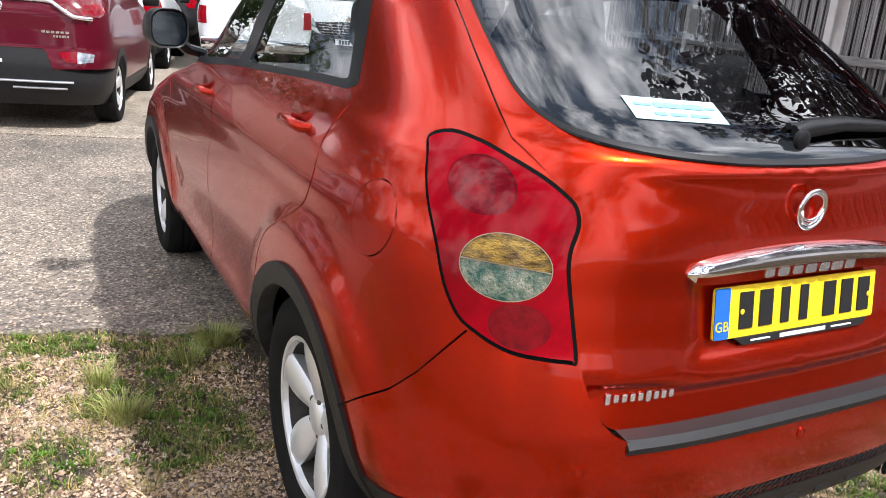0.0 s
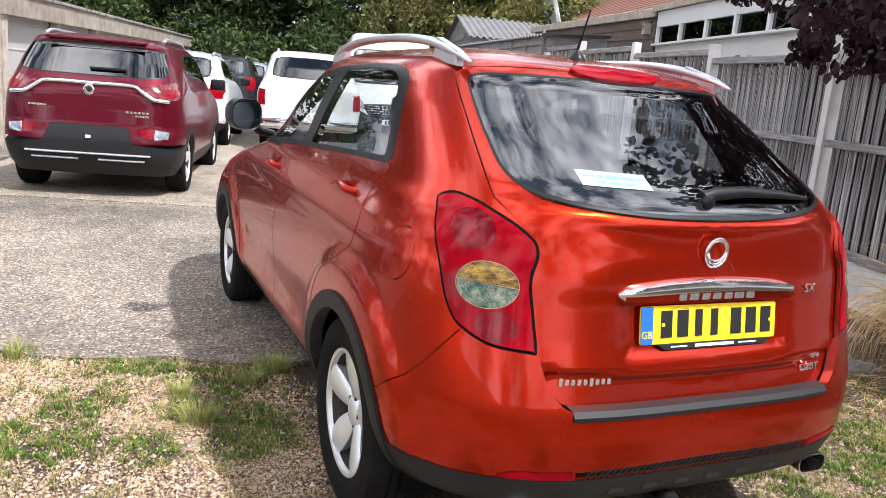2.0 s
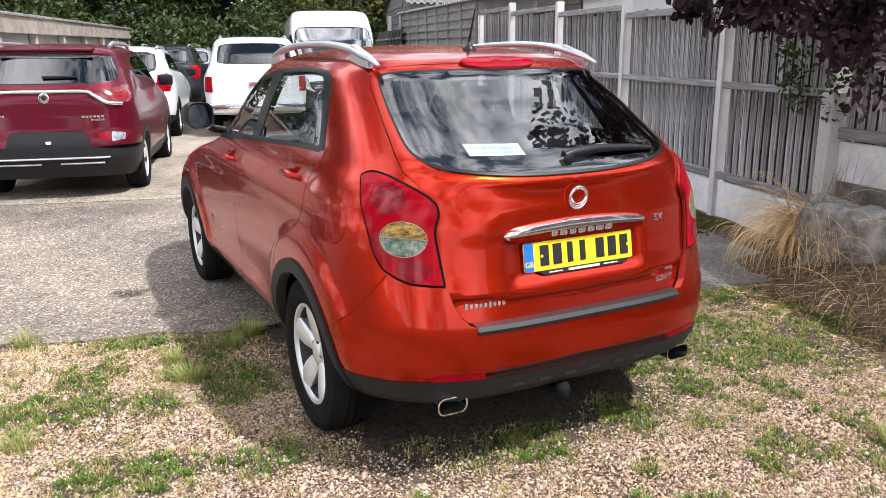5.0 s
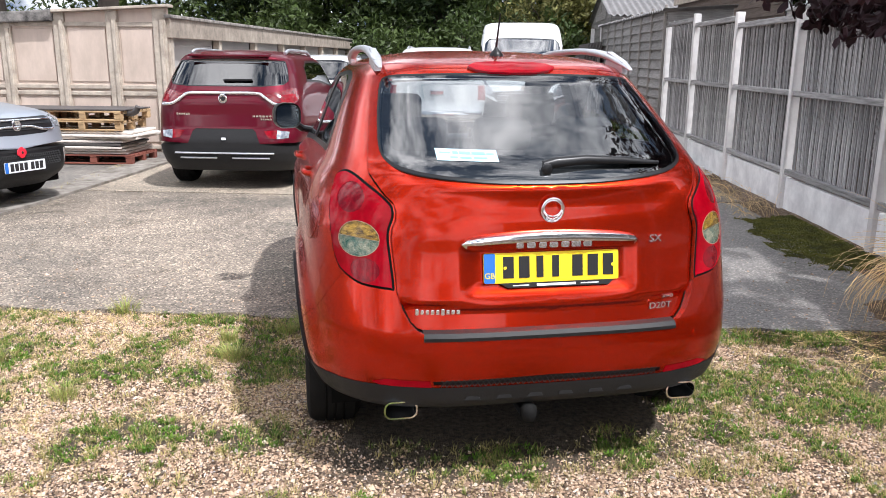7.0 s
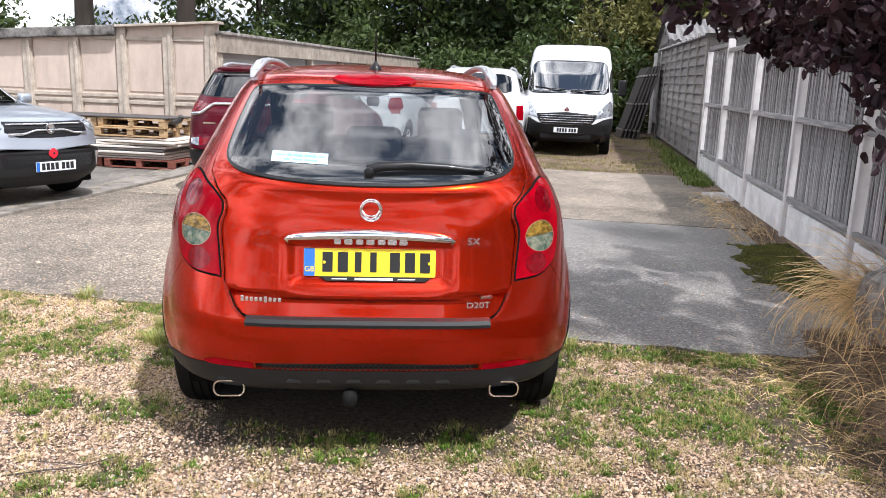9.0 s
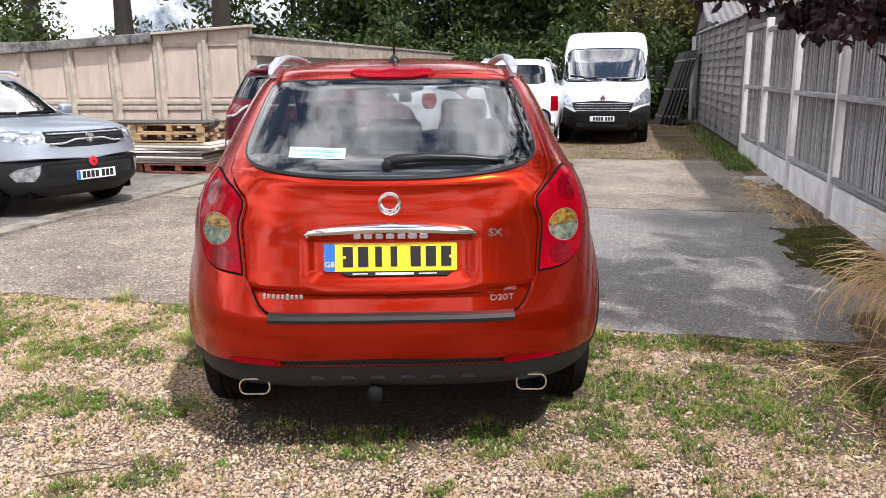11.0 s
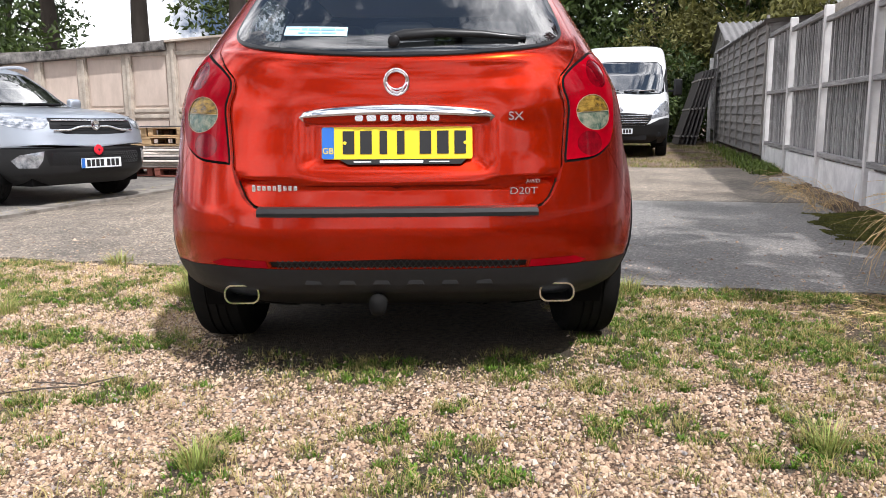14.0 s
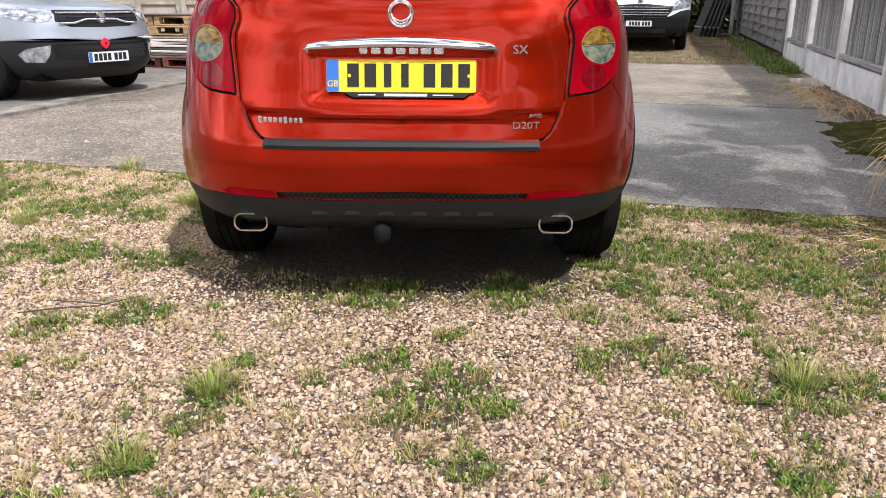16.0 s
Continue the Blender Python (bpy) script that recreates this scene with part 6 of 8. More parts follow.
def vehicle(label, category, m, rows, paint, axles, radius=0.34, half_track=0.78, glass=None, lamps=(), windows=(), screen_f=None, plate_z=None,
            skirt=0.42, sill_z=0.34, rear_glass=None, glass_mat=None, arch=0.40, flank=None, arch_trim=True, belt=None, extra=()):
    """A parked vehicle: skin with windows and lamps cut in, wheels, dark underside and cabin."""
    sh = Shell(rows, flank)
    az = radius

    def arch_cut(yc, r, z0):
        pts = [("s", yc - r * math.cos(radians(a)), max(z0, az + r * math.sin(radians(a)))) for a in np.linspace(-25, 205, 31)]
        return sh.loop(pts + [("s", yc + r, z0), ("s", yc - r, z0)])

    reg = [("hole", arch_cut(y, arch - 0.05, sh.h0 - 0.02)) for y in axles]

    def centred(pts, end="r"):
        line = sh.loop(pts, 0, False)
        edge = -0.05 if end == "r" else sh.amax + 0.05
        return np.concatenate([line, [(edge, line[-1][1]), (edge, line[0][1])]])

    if rear_glass:
        g = centred(rear_glass)
        reg += [("glass", g), ("frit", grown(g, 0.012))]
    if screen_f:
        g = centred(screen_f, "f")
        reg += [("screen", g), ("frit", grown(g, 0.02))]
    for i, (nm, pts, mat, lab) in enumerate(lamps):
        reg.append((f"lamp{i}", sh.loop(pts)))
    for i, pts in enumerate(windows):
        w = sh.loop(pts)
        reg += [(f"win{i}", grown(w, -0.03)), ("dlo", w)]
    for i, (nm, pts, mat, end, lab, off) in enumerate(extra):
        reg.append((f"extra{i}", centred(pts, end) if end in "rf" else sh.loop(pts)))
    if arch_trim:
        reg += [("clad", arch_cut(y, arch + 0.03, sh.h0 - 0.02)) for y in axles]
    if skirt:
        reg.append(("low", np.array([(-0.1, sh.h0 - 0.1), (sh.amax + 0.1, sh.h0 - 0.1), (sh.amax + 0.1, skirt), (sh.amax - sh.L3, skirt), (sh.amax - sh.L3 - 0.3, sill_z), (sh.L1 + 0.3, sill_z), (sh.L1, skirt), (-0.1, skirt)])))
    sk = Skin(sh, reg, 0.06, 0.05)
    car_ob = thing(category.replace(" ", "_"), label, category, at=m)
    sk.build("body", "body", paint, car_ob, rim=0.01)
    sk.build("skirt", ("low", "clad"), M_clad, car_ob, offset=0.006, rim=0.04, label="dark grey plastic lower trim")
    sk.build("lining", ("body", "low", "clad", "frit", "dlo") + tuple(f"lamp{i}" for i in range(len(lamps))) + tuple(f"extra{i}" for i in range(len(extra))), M_gap, car_ob, offset=-0.04)
    if rear_glass:
        sk.build("rear_window", "glass", glass_mat or M_glass_back, car_ob)
    if screen_f:
        sk.build("windscreen", "screen", M_glass_clear, car_ob)
    sk.build("window_border", "frit", M_black, car_ob)
    for sd in ("left", "right"):
        for i, (nm, pts, mat, lab) in enumerate(lamps):
            sk.build(nm, f"lamp{i}", mat, car_ob, sd, offset=0.006, rim=0.015, label=lab)
        for i in range(len(windows)):
            sk.build("window", f"win{i}", glass_mat or M_glass_back, car_ob, sd)
        sk.build("window_surround", "dlo", M_black, car_ob, sd, offset=0.002, rim=0.01)
    for i, (nm, pts, mat, end, lab, off) in enumerate(extra):
        if end in "rf":
            sk.build(nm, f"extra{i}", mat, car_ob, offset=off, rim=0.02, label=lab)
        else:
            for sd in ("left", "right"):
                sk.build(nm, f"extra{i}", mat, car_ob, sd, offset=off, rim=0.02, label=lab)
    y0, y1 = rows[2][3], rows[2][4]
    part("underbody", box((half_track * 1.75, (y1 - y0) * 0.9, 0.14), (0, (y0 + y1) / 2, sh.h0 + 0.06), 0.02), M_gap, car_ob)
    for y in axles:
        for sg in (-1, 1):
            wheel(car_ob, (sg * half_track, y, radius), radius, radius * 0.64, 0.225, sg)
            bm = bmesh.new()
            rings = [[bm.verts.new((sg * x, y - (arch - 0.03) * math.cos(t), az + (arch - 0.03) * math.sin(t))) for t in np.linspace(-0.3, math.pi + 0.3, 20)] for x in (half_track + 0.09, half_track - 0.22)]
            for i in range(19):
                bm.faces.new((rings[0][i], rings[0][i + 1], rings[1][i + 1], rings[1][i]))
            bm.faces.new(rings[1])
            part("arch_liner", bm, M_gap, car_ob)
    return car_ob, sh


def on_shell(sh, kind, v, h, out=0.0, sg=1):
    a, hh = sh.domain(kind, abs(v) if kind in "rf" else v, h)
    p, n = sh.point([a], [hh])[0], sh.normal([a], [hh])[0]
    k = np.array([(-1 if v < 0 else 1) if kind in "rf" else sg, 1, 1])
    return Vector((p + n * out) * k), Vector(n * k)


def plate_on(car_ob, y, z, mat, front=False, blue=True, chars=7):
    pl = part("number_plate", prism(rounded(0.52, 0.111, 0.008), 0.008, bevel=0.001), mat, car_ob, "number plate with dark characters")
    pl.matrix_local = pose(0, y, z, 0, 0, 180 if front else 0)
    if blue:
        part("country_band", prism(rounded(0.042, 0.108, 0.006), 0.002, (-0.238, -0.005, 0)), M_blue, pl)
    xs = -0.192
    for k in range(chars):
        part("plate_bar", box((0.044, 0.002, 0.079), (xs + 0.022, -0.0055, 0)), M_char, pl)
        xs += 0.058 if k != 3 else 0.085
    return pl


def rails_on(car_ob, x, y0, y1, z, mat):
    for sg in (-1, 1):
        ys = np.linspace(y0, y1, 12)
        part("roof_rail", sweep([(sg * x, y, z + 0.05 * min(1, 4 * (1 - abs(2 * (y - y0) / (y1 - y0) - 1)))) for y in ys], 0.022, 8), mat, car_ob, "", True, 60)


# dark cherry SUV, seen from behind
RED_ROWS = [
    (0.24, 0.24, 0.82, 0.14, 4.25, 5, 4, 0.8, 3.5), (0.34, 0.34, 0.88, 0.05, 4.35, 5, 4, 0.8, 3.5), (0.45, 0.45, 0.91, 0.01, 4.40, 5, 4, 0.8, 3.5),
    (0.58, 0.58, 0.925, 0.0, 4.42, 5, 4, 0.8, 3.5), (0.66, 0.66, 0.93, 0.02, 4.42, 5, 3.6, 0.8, 3.5), (0.74, 0.74, 0.93, 0.05, 4.40, 5, 3.6, 0.85, 3.5),
    (0.90, 0.90, 0.925, 0.06, 4.30, 5, 3.4, 0.85, 3.3), (1.02, 1.02, 0.91, 0.06, 3.9, 5, 3.2, 0.9, 3.1), (1.10, 1.10, 0.90, 0.075, 3.3, 4.5, 3, 0.95, 2.8),
    (1.16, 1.16, 0.885, 0.11, 3.1, 4.2, 3, 1.0, 2.5), (1.22, 1.22, 0.865, 0.16, 3.0, 4.2, 3, 1.0, 2.4), (1.36, 1.36, 0.82, 0.27, 2.75, 4.4, 3, 1.1, 2.3),
    (1.50, 1.50, 0.755, 0.38, 2.5, 4.6, 3, 1.2, 2.2), (1.56, 1.555, 0.715, 0.36, 2.38, 4.6, 3, 1.2, 2.1), (1.60, 1.585, 0.66, 0.42, 2.3, 4.4, 3, 1.3, 2.0), (1.70, 1.62, 0.55, 0.6, 2.2, 4, 3, 1.4, 1.95),
    (1.85, 1.64, 0.36, 0.95, 2.05, 3, 3, 1.5, 1.9), (2.0, 1.65, 0.2, 1.25, 1.9, 2.5, 2.5, 1.55, 1.8), (2.15, 1.652, 0.02, 1.6, 1.72, 2, 2, 1.64, 1.7)]
RK = 1.065
RED_ROWS = scaled(RED_ROWS, 1.0, 1.0, RK)
Rr = lambda *p: [("r", x, z * RK) for x, z in p]
Sr = lambda *p: [("s", y, z * RK) for y, z in p]
red, red_sh = vehicle("dark cherry red SUV parked on concrete, no number plate", "car", place(-3.53, 6.68, 0.5), RED_ROWS, M_red, (0.86, 3.53), 0.36, 0.79,
    rear_glass=Rr((0.001, 1.225), (0.45, 1.225), (0.70, 1.245), (0.745, 1.285), (0.71, 1.42), (0.675, 1.50), (0.3, 1.52), (0.001, 1.525)),
    lamps=[("brake_light", Rr((0.70, 1.115), (0.80, 1.135)) + Sr((0.33, 1.13), (0.33, 1.055)) + Rr((0.80, 1.035), (0.71, 1.045)), M_tail_red, "bright red brake light"),
           ("rear_lamp", Rr((0.50, 1.13), (0.70, 1.17), (0.80, 1.20)) + Sr((0.42, 1.19), (0.40, 1.08)) + Rr((0.84, 1.02), (0.66, 1.02), (0.60, 1.06)), M_cherry_lens, "dark red wraparound rear lamp"),
           ("reflector", Rr((0.50, 0.71), (0.66, 0.72), (0.655, 0.62), (0.56, 0.63)), M_tail_red, "red fog lamp"),
           ("reversing_light", Rr((0.662, 0.72), (0.80, 0.70), (0.79, 0.635), (0.66, 0.62)), M_head, "clear reversing light")],
    windows=[Sr((0.95, 1.27), (1.9, 1.24), (2.85, 1.16), (2.55, 1.40), (2.3, 1.50), (1.9, 1.535), (1.3, 1.52), (1.1, 1.46))], skirt=0.60, sill_z=0.42,
    extra=[("plate_recess", Rr((0.001, 0.49), (0.40, 0.49), (0.46, 0.545), (0.40, 0.70), (0.36, 0.735), (0.001, 0.735)), M_clad, "r", "dark grey panel without a plate", -0.004)])
chrome_pts = [(0.0, 1.135), (0.40, 1.135), (0.50, 1.10), (0.60, 1.035), (0.66, 1.015), (0.78, 1.005)]
for sg in (-1, 1):
    part("chrome_strip", sweep([on_shell(red_sh, "r", sg * max(x, 0.001), z * RK, 0.012)[0] for x, z in smooth_loop(chrome_pts, 4, False)], 0.021, 8, 1.0), M_chrome, red, "", True, 60)
p, n = on_shell(red_sh, "r", 0.001, 1.075 * RK, 0.012)
part("emblem", lathe([(0.055, 0.01), (0.055, -0.01), (0.046, -0.012), (0.040, -0.004)], 28, "y", at=tuple(p)), M_chrome, red, "", True, 40)
part("emblem_shape", prism([(-0.034, 0.012), (0, 0.034), (0.034, 0.012), (0.02, -0.02), (0, -0.03), (-0.02, -0.02)], 0.006, (p.x, p.y - 0.008, p.z)), M_char, red)
for x0, x1, z in ((-0.60, -0.42, 0.90), (0.36, 0.60, 0.88), (0.46, 0.60, 0.845)):
    for k in range(6):
        p, n = on_shell(red_sh, "r", x0 + (x1 - x0) * (k + 0.5) / 6, z * RK, 0.004)
        part("badge_shape", prism(rounded((x1 - x0) / 8, 0.022, 0.004), 0.005, tuple(p)), M_chrome, red)
for z, w, t in ((0.455, 0.62, 0.02), (0.40, 0.56, 0.02)):
    for sg in (-1, 1):
        part("skid_bar", sweep([on_shell(red_sh, "r", sg * x, z * RK, 0.014)[0] for x in np.linspace(0.10 if z < 0.43 else 0.002, w, 8)], t, 8, 0.6), M_rail, red, "", True, 60)
part("wiper", sweep([on_shell(red_sh, "r", x, (1.275 + 0.01 * x) * RK, 0.02)[0] for x in (-0.02, 0.1, 0.22, 0.34)], 0.014, 8), M_black, red)
part("spoiler", box((1.02, 0.20, 0.030), (0, 0.43, 1.575 * RK), 0.014, 2, pose(0, 0, 0, 6, 0, 0)), M_red, red, "", True, 50)
rails_on(red, 0.62, 0.75, 2.2, 1.60 * RK, M_rail)
for sg in (-1, 1):
    mr = part("door_mirror", box((0.20, 0.11, 0.15), (sg * 1.02, 2.72, 1.27), 0.04, 3), M_black, red, "", True, 50)
part("underside_plate", box((0.05, 0.02, 0.03), (0.0, 0.0, 0.66)), M_white, red)

# silver SUV, facing the camera
SILVER_ROWS = CAR_ROWS
SILVER_ROWS = [(h, z, w, yr, {0.82: 4.36, 0.92: 4.33, 1.0: 4.22, 1.06: 3.85}.get(h, yf), nr, 3.4 if h < 1.05 else nf, yc, 3.5 if h < 0.95 else yd) for h, z, w, yr, yf, nr, nf, yc, yd in SILVER_ROWS]
Fp = lambda *p: [("f", x, z) for x, z in p]
front_w = Vector((-3.74, 6.31, 0))
ang = math.degrees(math.atan2(-0.87, -0.50))
hv = Vector((0.87, -0.50, 0)).normalized()
base = front_w - hv * 4.42
sp, sq = to_pq(front_w.x - hv.x * 1.5, front_w.y - hv.y * 1.5)
m_silver = pose(base.x, base.y, float(rise(sp, sq)) + 0.03, 0, 0, ang)
silver, silver_sh = vehicle("silver SUV with a red poppy on its grille", "car", m_silver, SILVER_ROWS, M_silver, (0.82, 3.49), 0.345, 0.79,
    screen_f=[("f", 0.62, 1.115), ("f", 0.68, 1.15), ("f", 0.64, 1.28), ("f", 0.58, 1.42), ("f", 0.54, 1.52), ("f", 0.3, 1.54), ("f", 0.002, 1.545)],
    lamps=[("headlamp", Fp((0.535, 0.955), (0.575, 0.85), (0.70, 0.83), (0.80, 0.855)) + S((3.86, 0.90), (3.72, 1.0)) + Fp((0.82, 1.0), (0.66, 0.97)), M_head, "clear headlamp"),
           ("fog_lamp", Fp((0.62, 0.60), (0.80, 0.56), (0.84, 0.50), (0.80, 0.42), (0.68, 0.42), (0.64, 0.50)), M_head, "clear fog lamp cluster")],
    windows=[S((0.80, 1.24), (2.0, 1.18), (2.86, 1.135), (2.4, 1.41), (2.16, 1.50), (1.9, 1.54), (1.5, 1.555), (1.18, 1.548), (0.98, 1.48))], skirt=0.635, glass_mat=M_glass_clear,
    extra=[("grille", Fp((0.001, 0.775), (0.38, 0.785), (0.53, 0.845), (0.53, 0.93), (0.50, 0.962), (0.001, 0.955)), M_black, "f", "black grille with chrome bars", 0.002),
           ("lower_grille", Fp((0.001, 0.44), (0.58, 0.44), (0.62, 0.60), (0.56, 0.615), (0.001, 0.60)), M_black, "f", "black honeycomb lower grille", 0.002)])
for z, t, bow in ((0.925, 0.011, 0.0), (0.862, 0.014, -0.04)):
    part("grille_bar", sweep([on_shell(silver_sh, "f", x if abs(x) > 0.001 else 0.001, z + bow * sstep(0.16, 0.36, abs(x)), 0.012)[0] for x in np.linspace(-0.50, 0.50, 33)], t, 8), M_chrome, silver, "", True, 60)
for z in (0.885, 0.83):
    part("grille_slat", sweep([on_shell(silver_sh, "f", x if abs(x) > 0.001 else 0.001, z, 0.006)[0] for x in np.linspace(-0.40, 0.40, 15)], 0.008, 6), M_clad, silver)
p, n = on_shell(silver_sh, "f", 0.001, 0.875, 0.02)
part("emblem", lathe([(0.058, -0.01), (0.058, 0.01), (0.046, 0.012), (0.03, 0.004)], 28, "y", at=tuple(p)), M_chrome, silver, "", True, 40)
hb = bmesh.new()
for i in range(-18, 19):
    for sgn in (-1, 1):
        x = i * 0.03
        for z0 in (0.46, 0.51, 0.56):
            join(hb, sweep([on_shell(silver_sh, "f", x - 0.014 * sgn + 0.0003, z0 - 0.02, 0.004)[0], on_shell(silver_sh, "f", x + 0.014 * sgn + 0.0003, z0 + 0.02, 0.004)[0]], 0.004, 4))
part("grille_mesh", hb, M_clad, silver)
py = on_shell(silver_sh, "f", 0.001, 0.46, 0.02)[0].y
plate_on(silver, py, 0.455, M_white_plate, True)
p, n = on_shell(silver_sh, "f", 0.03, 0.60, 0.022)
for i in range(4):
    b = radians(90 * i)
    part("poppy_petal", lathe([(0.042, 0.0), (0.038, 0.006), (0.012, 0.010)], 18, "y", at=(p.x + 0.018 * math.cos(b), p.y + 0.002 * i, p.z + 0.018 * math.sin(b))), M_poppy, silver)
part("poppy_centre", lathe([(0.016, 0.008), (0.014, 0.016), (0.006, 0.018)], 12, "y", at=tuple(p)), M_char, silver)
for sg in (-1, 1):
    part("door_mirror", box((0.17, 0.11, 0.13), (sg * 0.95, 2.66, 1.17), 0.045, 3), M_silver, silver, "", True, 50)
    part("wiper", sweep([on_shell(silver_sh, "f", x, 1.135, 0.015)[0] for x in ((-0.50, -0.3, -0.05) if sg < 0 else (0.02, 0.25, 0.45))], 0.010, 6), M_black, silver)
part("dashboard", box((1.3, 0.4, 0.25), (0, 2.7, 1.0), 0.06), M_lining, silver)
for x in (-0.37, 0.37):
    part("seat", box((0.5, 0.16, 0.75), (x, 1.75, 1.02), 0.06, 3), M_cloth, silver, "", True, 60)
rails_on(silver, 0.56, 0.8, 2.3, 1.61, M_rail)

# white pickup with a hard canopy, seen from behind
PICK_ROWS = [
    (0.42, 0.42, 0.86, 0.06, 5.0, 7, 4, 0.7, 4.2), (0.55, 0.55, 0.93, 0.0, 5.15, 8, 4, 0.7, 4.2), (0.80, 0.80, 0.96, 0.02, 5.2, 8, 4, 0.7, 4.2), (1.0, 1.0, 0.965, 0.03, 5.1, 8, 3.4, 0.7, 4.0),
    (1.12, 1.12, 0.95, 0.04, 4.7, 8, 3, 0.7, 3.7), (1.20, 1.20, 0.92, 0.05, 3.9, 8, 3, 0.7, 3.3), (1.30, 1.30, 0.87, 0.09, 3.7, 7, 3, 0.8, 3.1), (1.55, 1.55, 0.80, 0.22, 3.3, 7, 3, 0.9, 2.8),
    (1.75, 1.75, 0.74, 0.30, 3.0, 6, 3, 0.9, 2.6), (1.83, 1.81, 0.69, 0.33, 2.9, 6, 3, 0.9, 2.5), (1.90, 1.84, 0.60, 0.42, 2.8, 5, 3, 1.0, 2.4), (2.1, 1.87, 0.38, 0.8, 2.5, 4, 3, 1.2, 2.2), (2.3, 1.885, 0.16, 1.3, 2.1, 3, 3, 1.5, 1.9), (2.45, 1.888, 0.02, 1.65, 1.75, 2, 2, 1.68, 1.72)]
pick, pick_sh = vehicle("white double-cab pickup with a white hard canopy", "pickup truck", place(-1.27, 12.6, 1.0), PICK_ROWS, M_white_paint, (1.05, 4.1), 0.37, 0.80,
    rear_glass=R((0.001, 1.36), (0.55, 1.37), (0.68, 1.40), (0.67, 1.55), (0.64, 1.68), (0.5, 1.72), (0.001, 1.73)),
    lamps=[("rear_lamp", R((0.80, 0.84), (0.93, 0.84)) + S((0.16, 0.84), (0.16, 1.12)) + R((0.92, 1.13), (0.80, 1.12)), M_red_lens, "tall red rear lamp")],
    windows=[S((0.5, 1.38), (1.5, 1.36), (1.5, 1.70), (0.6, 1.68)), S((1.75, 1.34), (2.6, 1.32), (3.4, 1.28), (3.0, 1.60), (2.6, 1.72), (1.8, 1.73))], skirt=0.0, arch=0.44)
part("rear_bumper", box((1.80, 0.20, 0.18), (0, -0.04, 0.55), 0.04, 2), M_chrome, pick, "chrome step bumper", True, 50)
part("tailgate_handle", box((0.26, 0.03, 0.08), (0, 0.02, 0.98), 0.01), M_chrome, pick)
rails_on(pick, 0.62, 0.6, 2.5, 1.83, M_rail)
for sg in (-1, 1):
    part("door_mirror", box((0.20, 0.12, 0.22), (sg * 1.06, 3.5, 1.25), 0.04, 3), M_black, pick, "", True, 50)

# two more SUVs behind the cherry one
def back_suv(label, paint, m, sz):
    ob, sh = vehicle(label, "car", m, scaled(CAR_ROWS, 0.98, 0.97, sz), paint, (0.80, 3.38), 0.34, 0.77,
        rear_glass=R((0.001, 1.176 * sz), (0.4, 1.19 * sz), (0.56, 1.24 * sz), (0.57, 1.36 * sz), (0.53, 1.50 * sz), (0.4, 1.54 * sz), (0.001, 1.55 * sz)),
        lamps=[("rear_lamp", R((0.60, 1.15 * sz), (0.74, 1.17 * sz)) + S((0.45, 1.16 * sz), (0.42, 1.0 * sz), (0.30, 0.92 * sz)) + R((0.80, 0.86 * sz), (0.66, 0.86 * sz), (0.58, 1.0 * sz)), M_red_lens, "red rear lamp")],
        windows=[S((0.80, 1.24 * sz), (2.0, 1.18 * sz), (2.7, 1.15 * sz), (2.3, 1.41 * sz), (1.9, 1.53 * sz), (1.3, 1.54 * sz), (0.98, 1.46 * sz))], skirt=0.44)
    rails_on(ob, 0.55, 0.8, 2.1, 1.60 * sz, M_rail)
    part("door_mirror", box((0.20, 0.12, 0.16), (-1.0, 2.6, 1.2), 0.045, 3), M_black, ob, "", True, 50)
    part("door_mirror", box((0.20, 0.12, 0.16), (1.0, 2.6, 1.2), 0.045, 3), M_black, ob, "", True, 50)
    return ob


back_suv("white SUV with red rear lamps parked behind another car", M_white_paint, place(-3.62, 12.3, 0), 1.03)
back_suv("black SUV parked far down the yard", M_black_paint, place(-3.45, 17.4, 0), 1.04)
back_suv("silver car parked at the far end of the yard", M_silver, place(-3.3, 22.6, 0), 1.0)

# white panel van facing the camera
VAN_ROWS = [
    (0.30, 0.30, 0.92, 0.05, 5.45, 9, 3.2, 0.6, 4.6), (0.45, 0.45, 1.00, 0.0, 5.62, 10, 3.4, 0.6, 4.6), (0.70, 0.70, 1.03, 0.0, 5.68, 12, 3.6, 0.6, 4.6), (0.90, 0.90, 1.035, 0.0, 5.64, 12, 3.4, 0.6, 4.5),
    (1.10, 1.10, 1.035, 0.0, 5.50, 12, 3.2, 0.6, 4.3), (1.28, 1.28, 1.03, 0.0, 5.25, 12, 3.2, 0.6, 4.1), (1.40, 1.40, 1.02, 0.0, 5.05, 12, 3.4, 0.6, 4.0), (1.80, 1.80, 0.985, 0.02, 4.60, 12, 4.0, 0.6, 3.8),
    (2.08, 2.08, 0.95, 0.04, 4.25, 12, 4.6, 0.6, 3.6), (2.30, 2.30, 0.92, 0.06, 4.05, 12, 4.6, 0.6, 3.4), (2.42, 2.42, 0.88, 0.10, 3.92, 10, 4.4, 0.7, 3.2), (2.50, 2.475, 0.80, 0.18, 3.78, 8, 4, 0.8, 3.0), (2.70, 2.50, 0.5, 0.5, 3.4, 5, 3, 1.2, 2.8), (3.0, 2.51, 0.15, 1.4, 2.8, 3, 3, 1.8, 2.4), (3.12, 2.512, 0.02, 1.9, 2.2, 2, 2, 2.0, 2.1)]
vw = yard(0.50, 14.35)
vm = Matrix.Translation((vw.x, vw.y, float(rise(0.5, 15.2)))) @ pose(0, 0, 0, 0, 0, YARD_TURN + 180) @ Matrix.Translation((0, -5.68, 0))
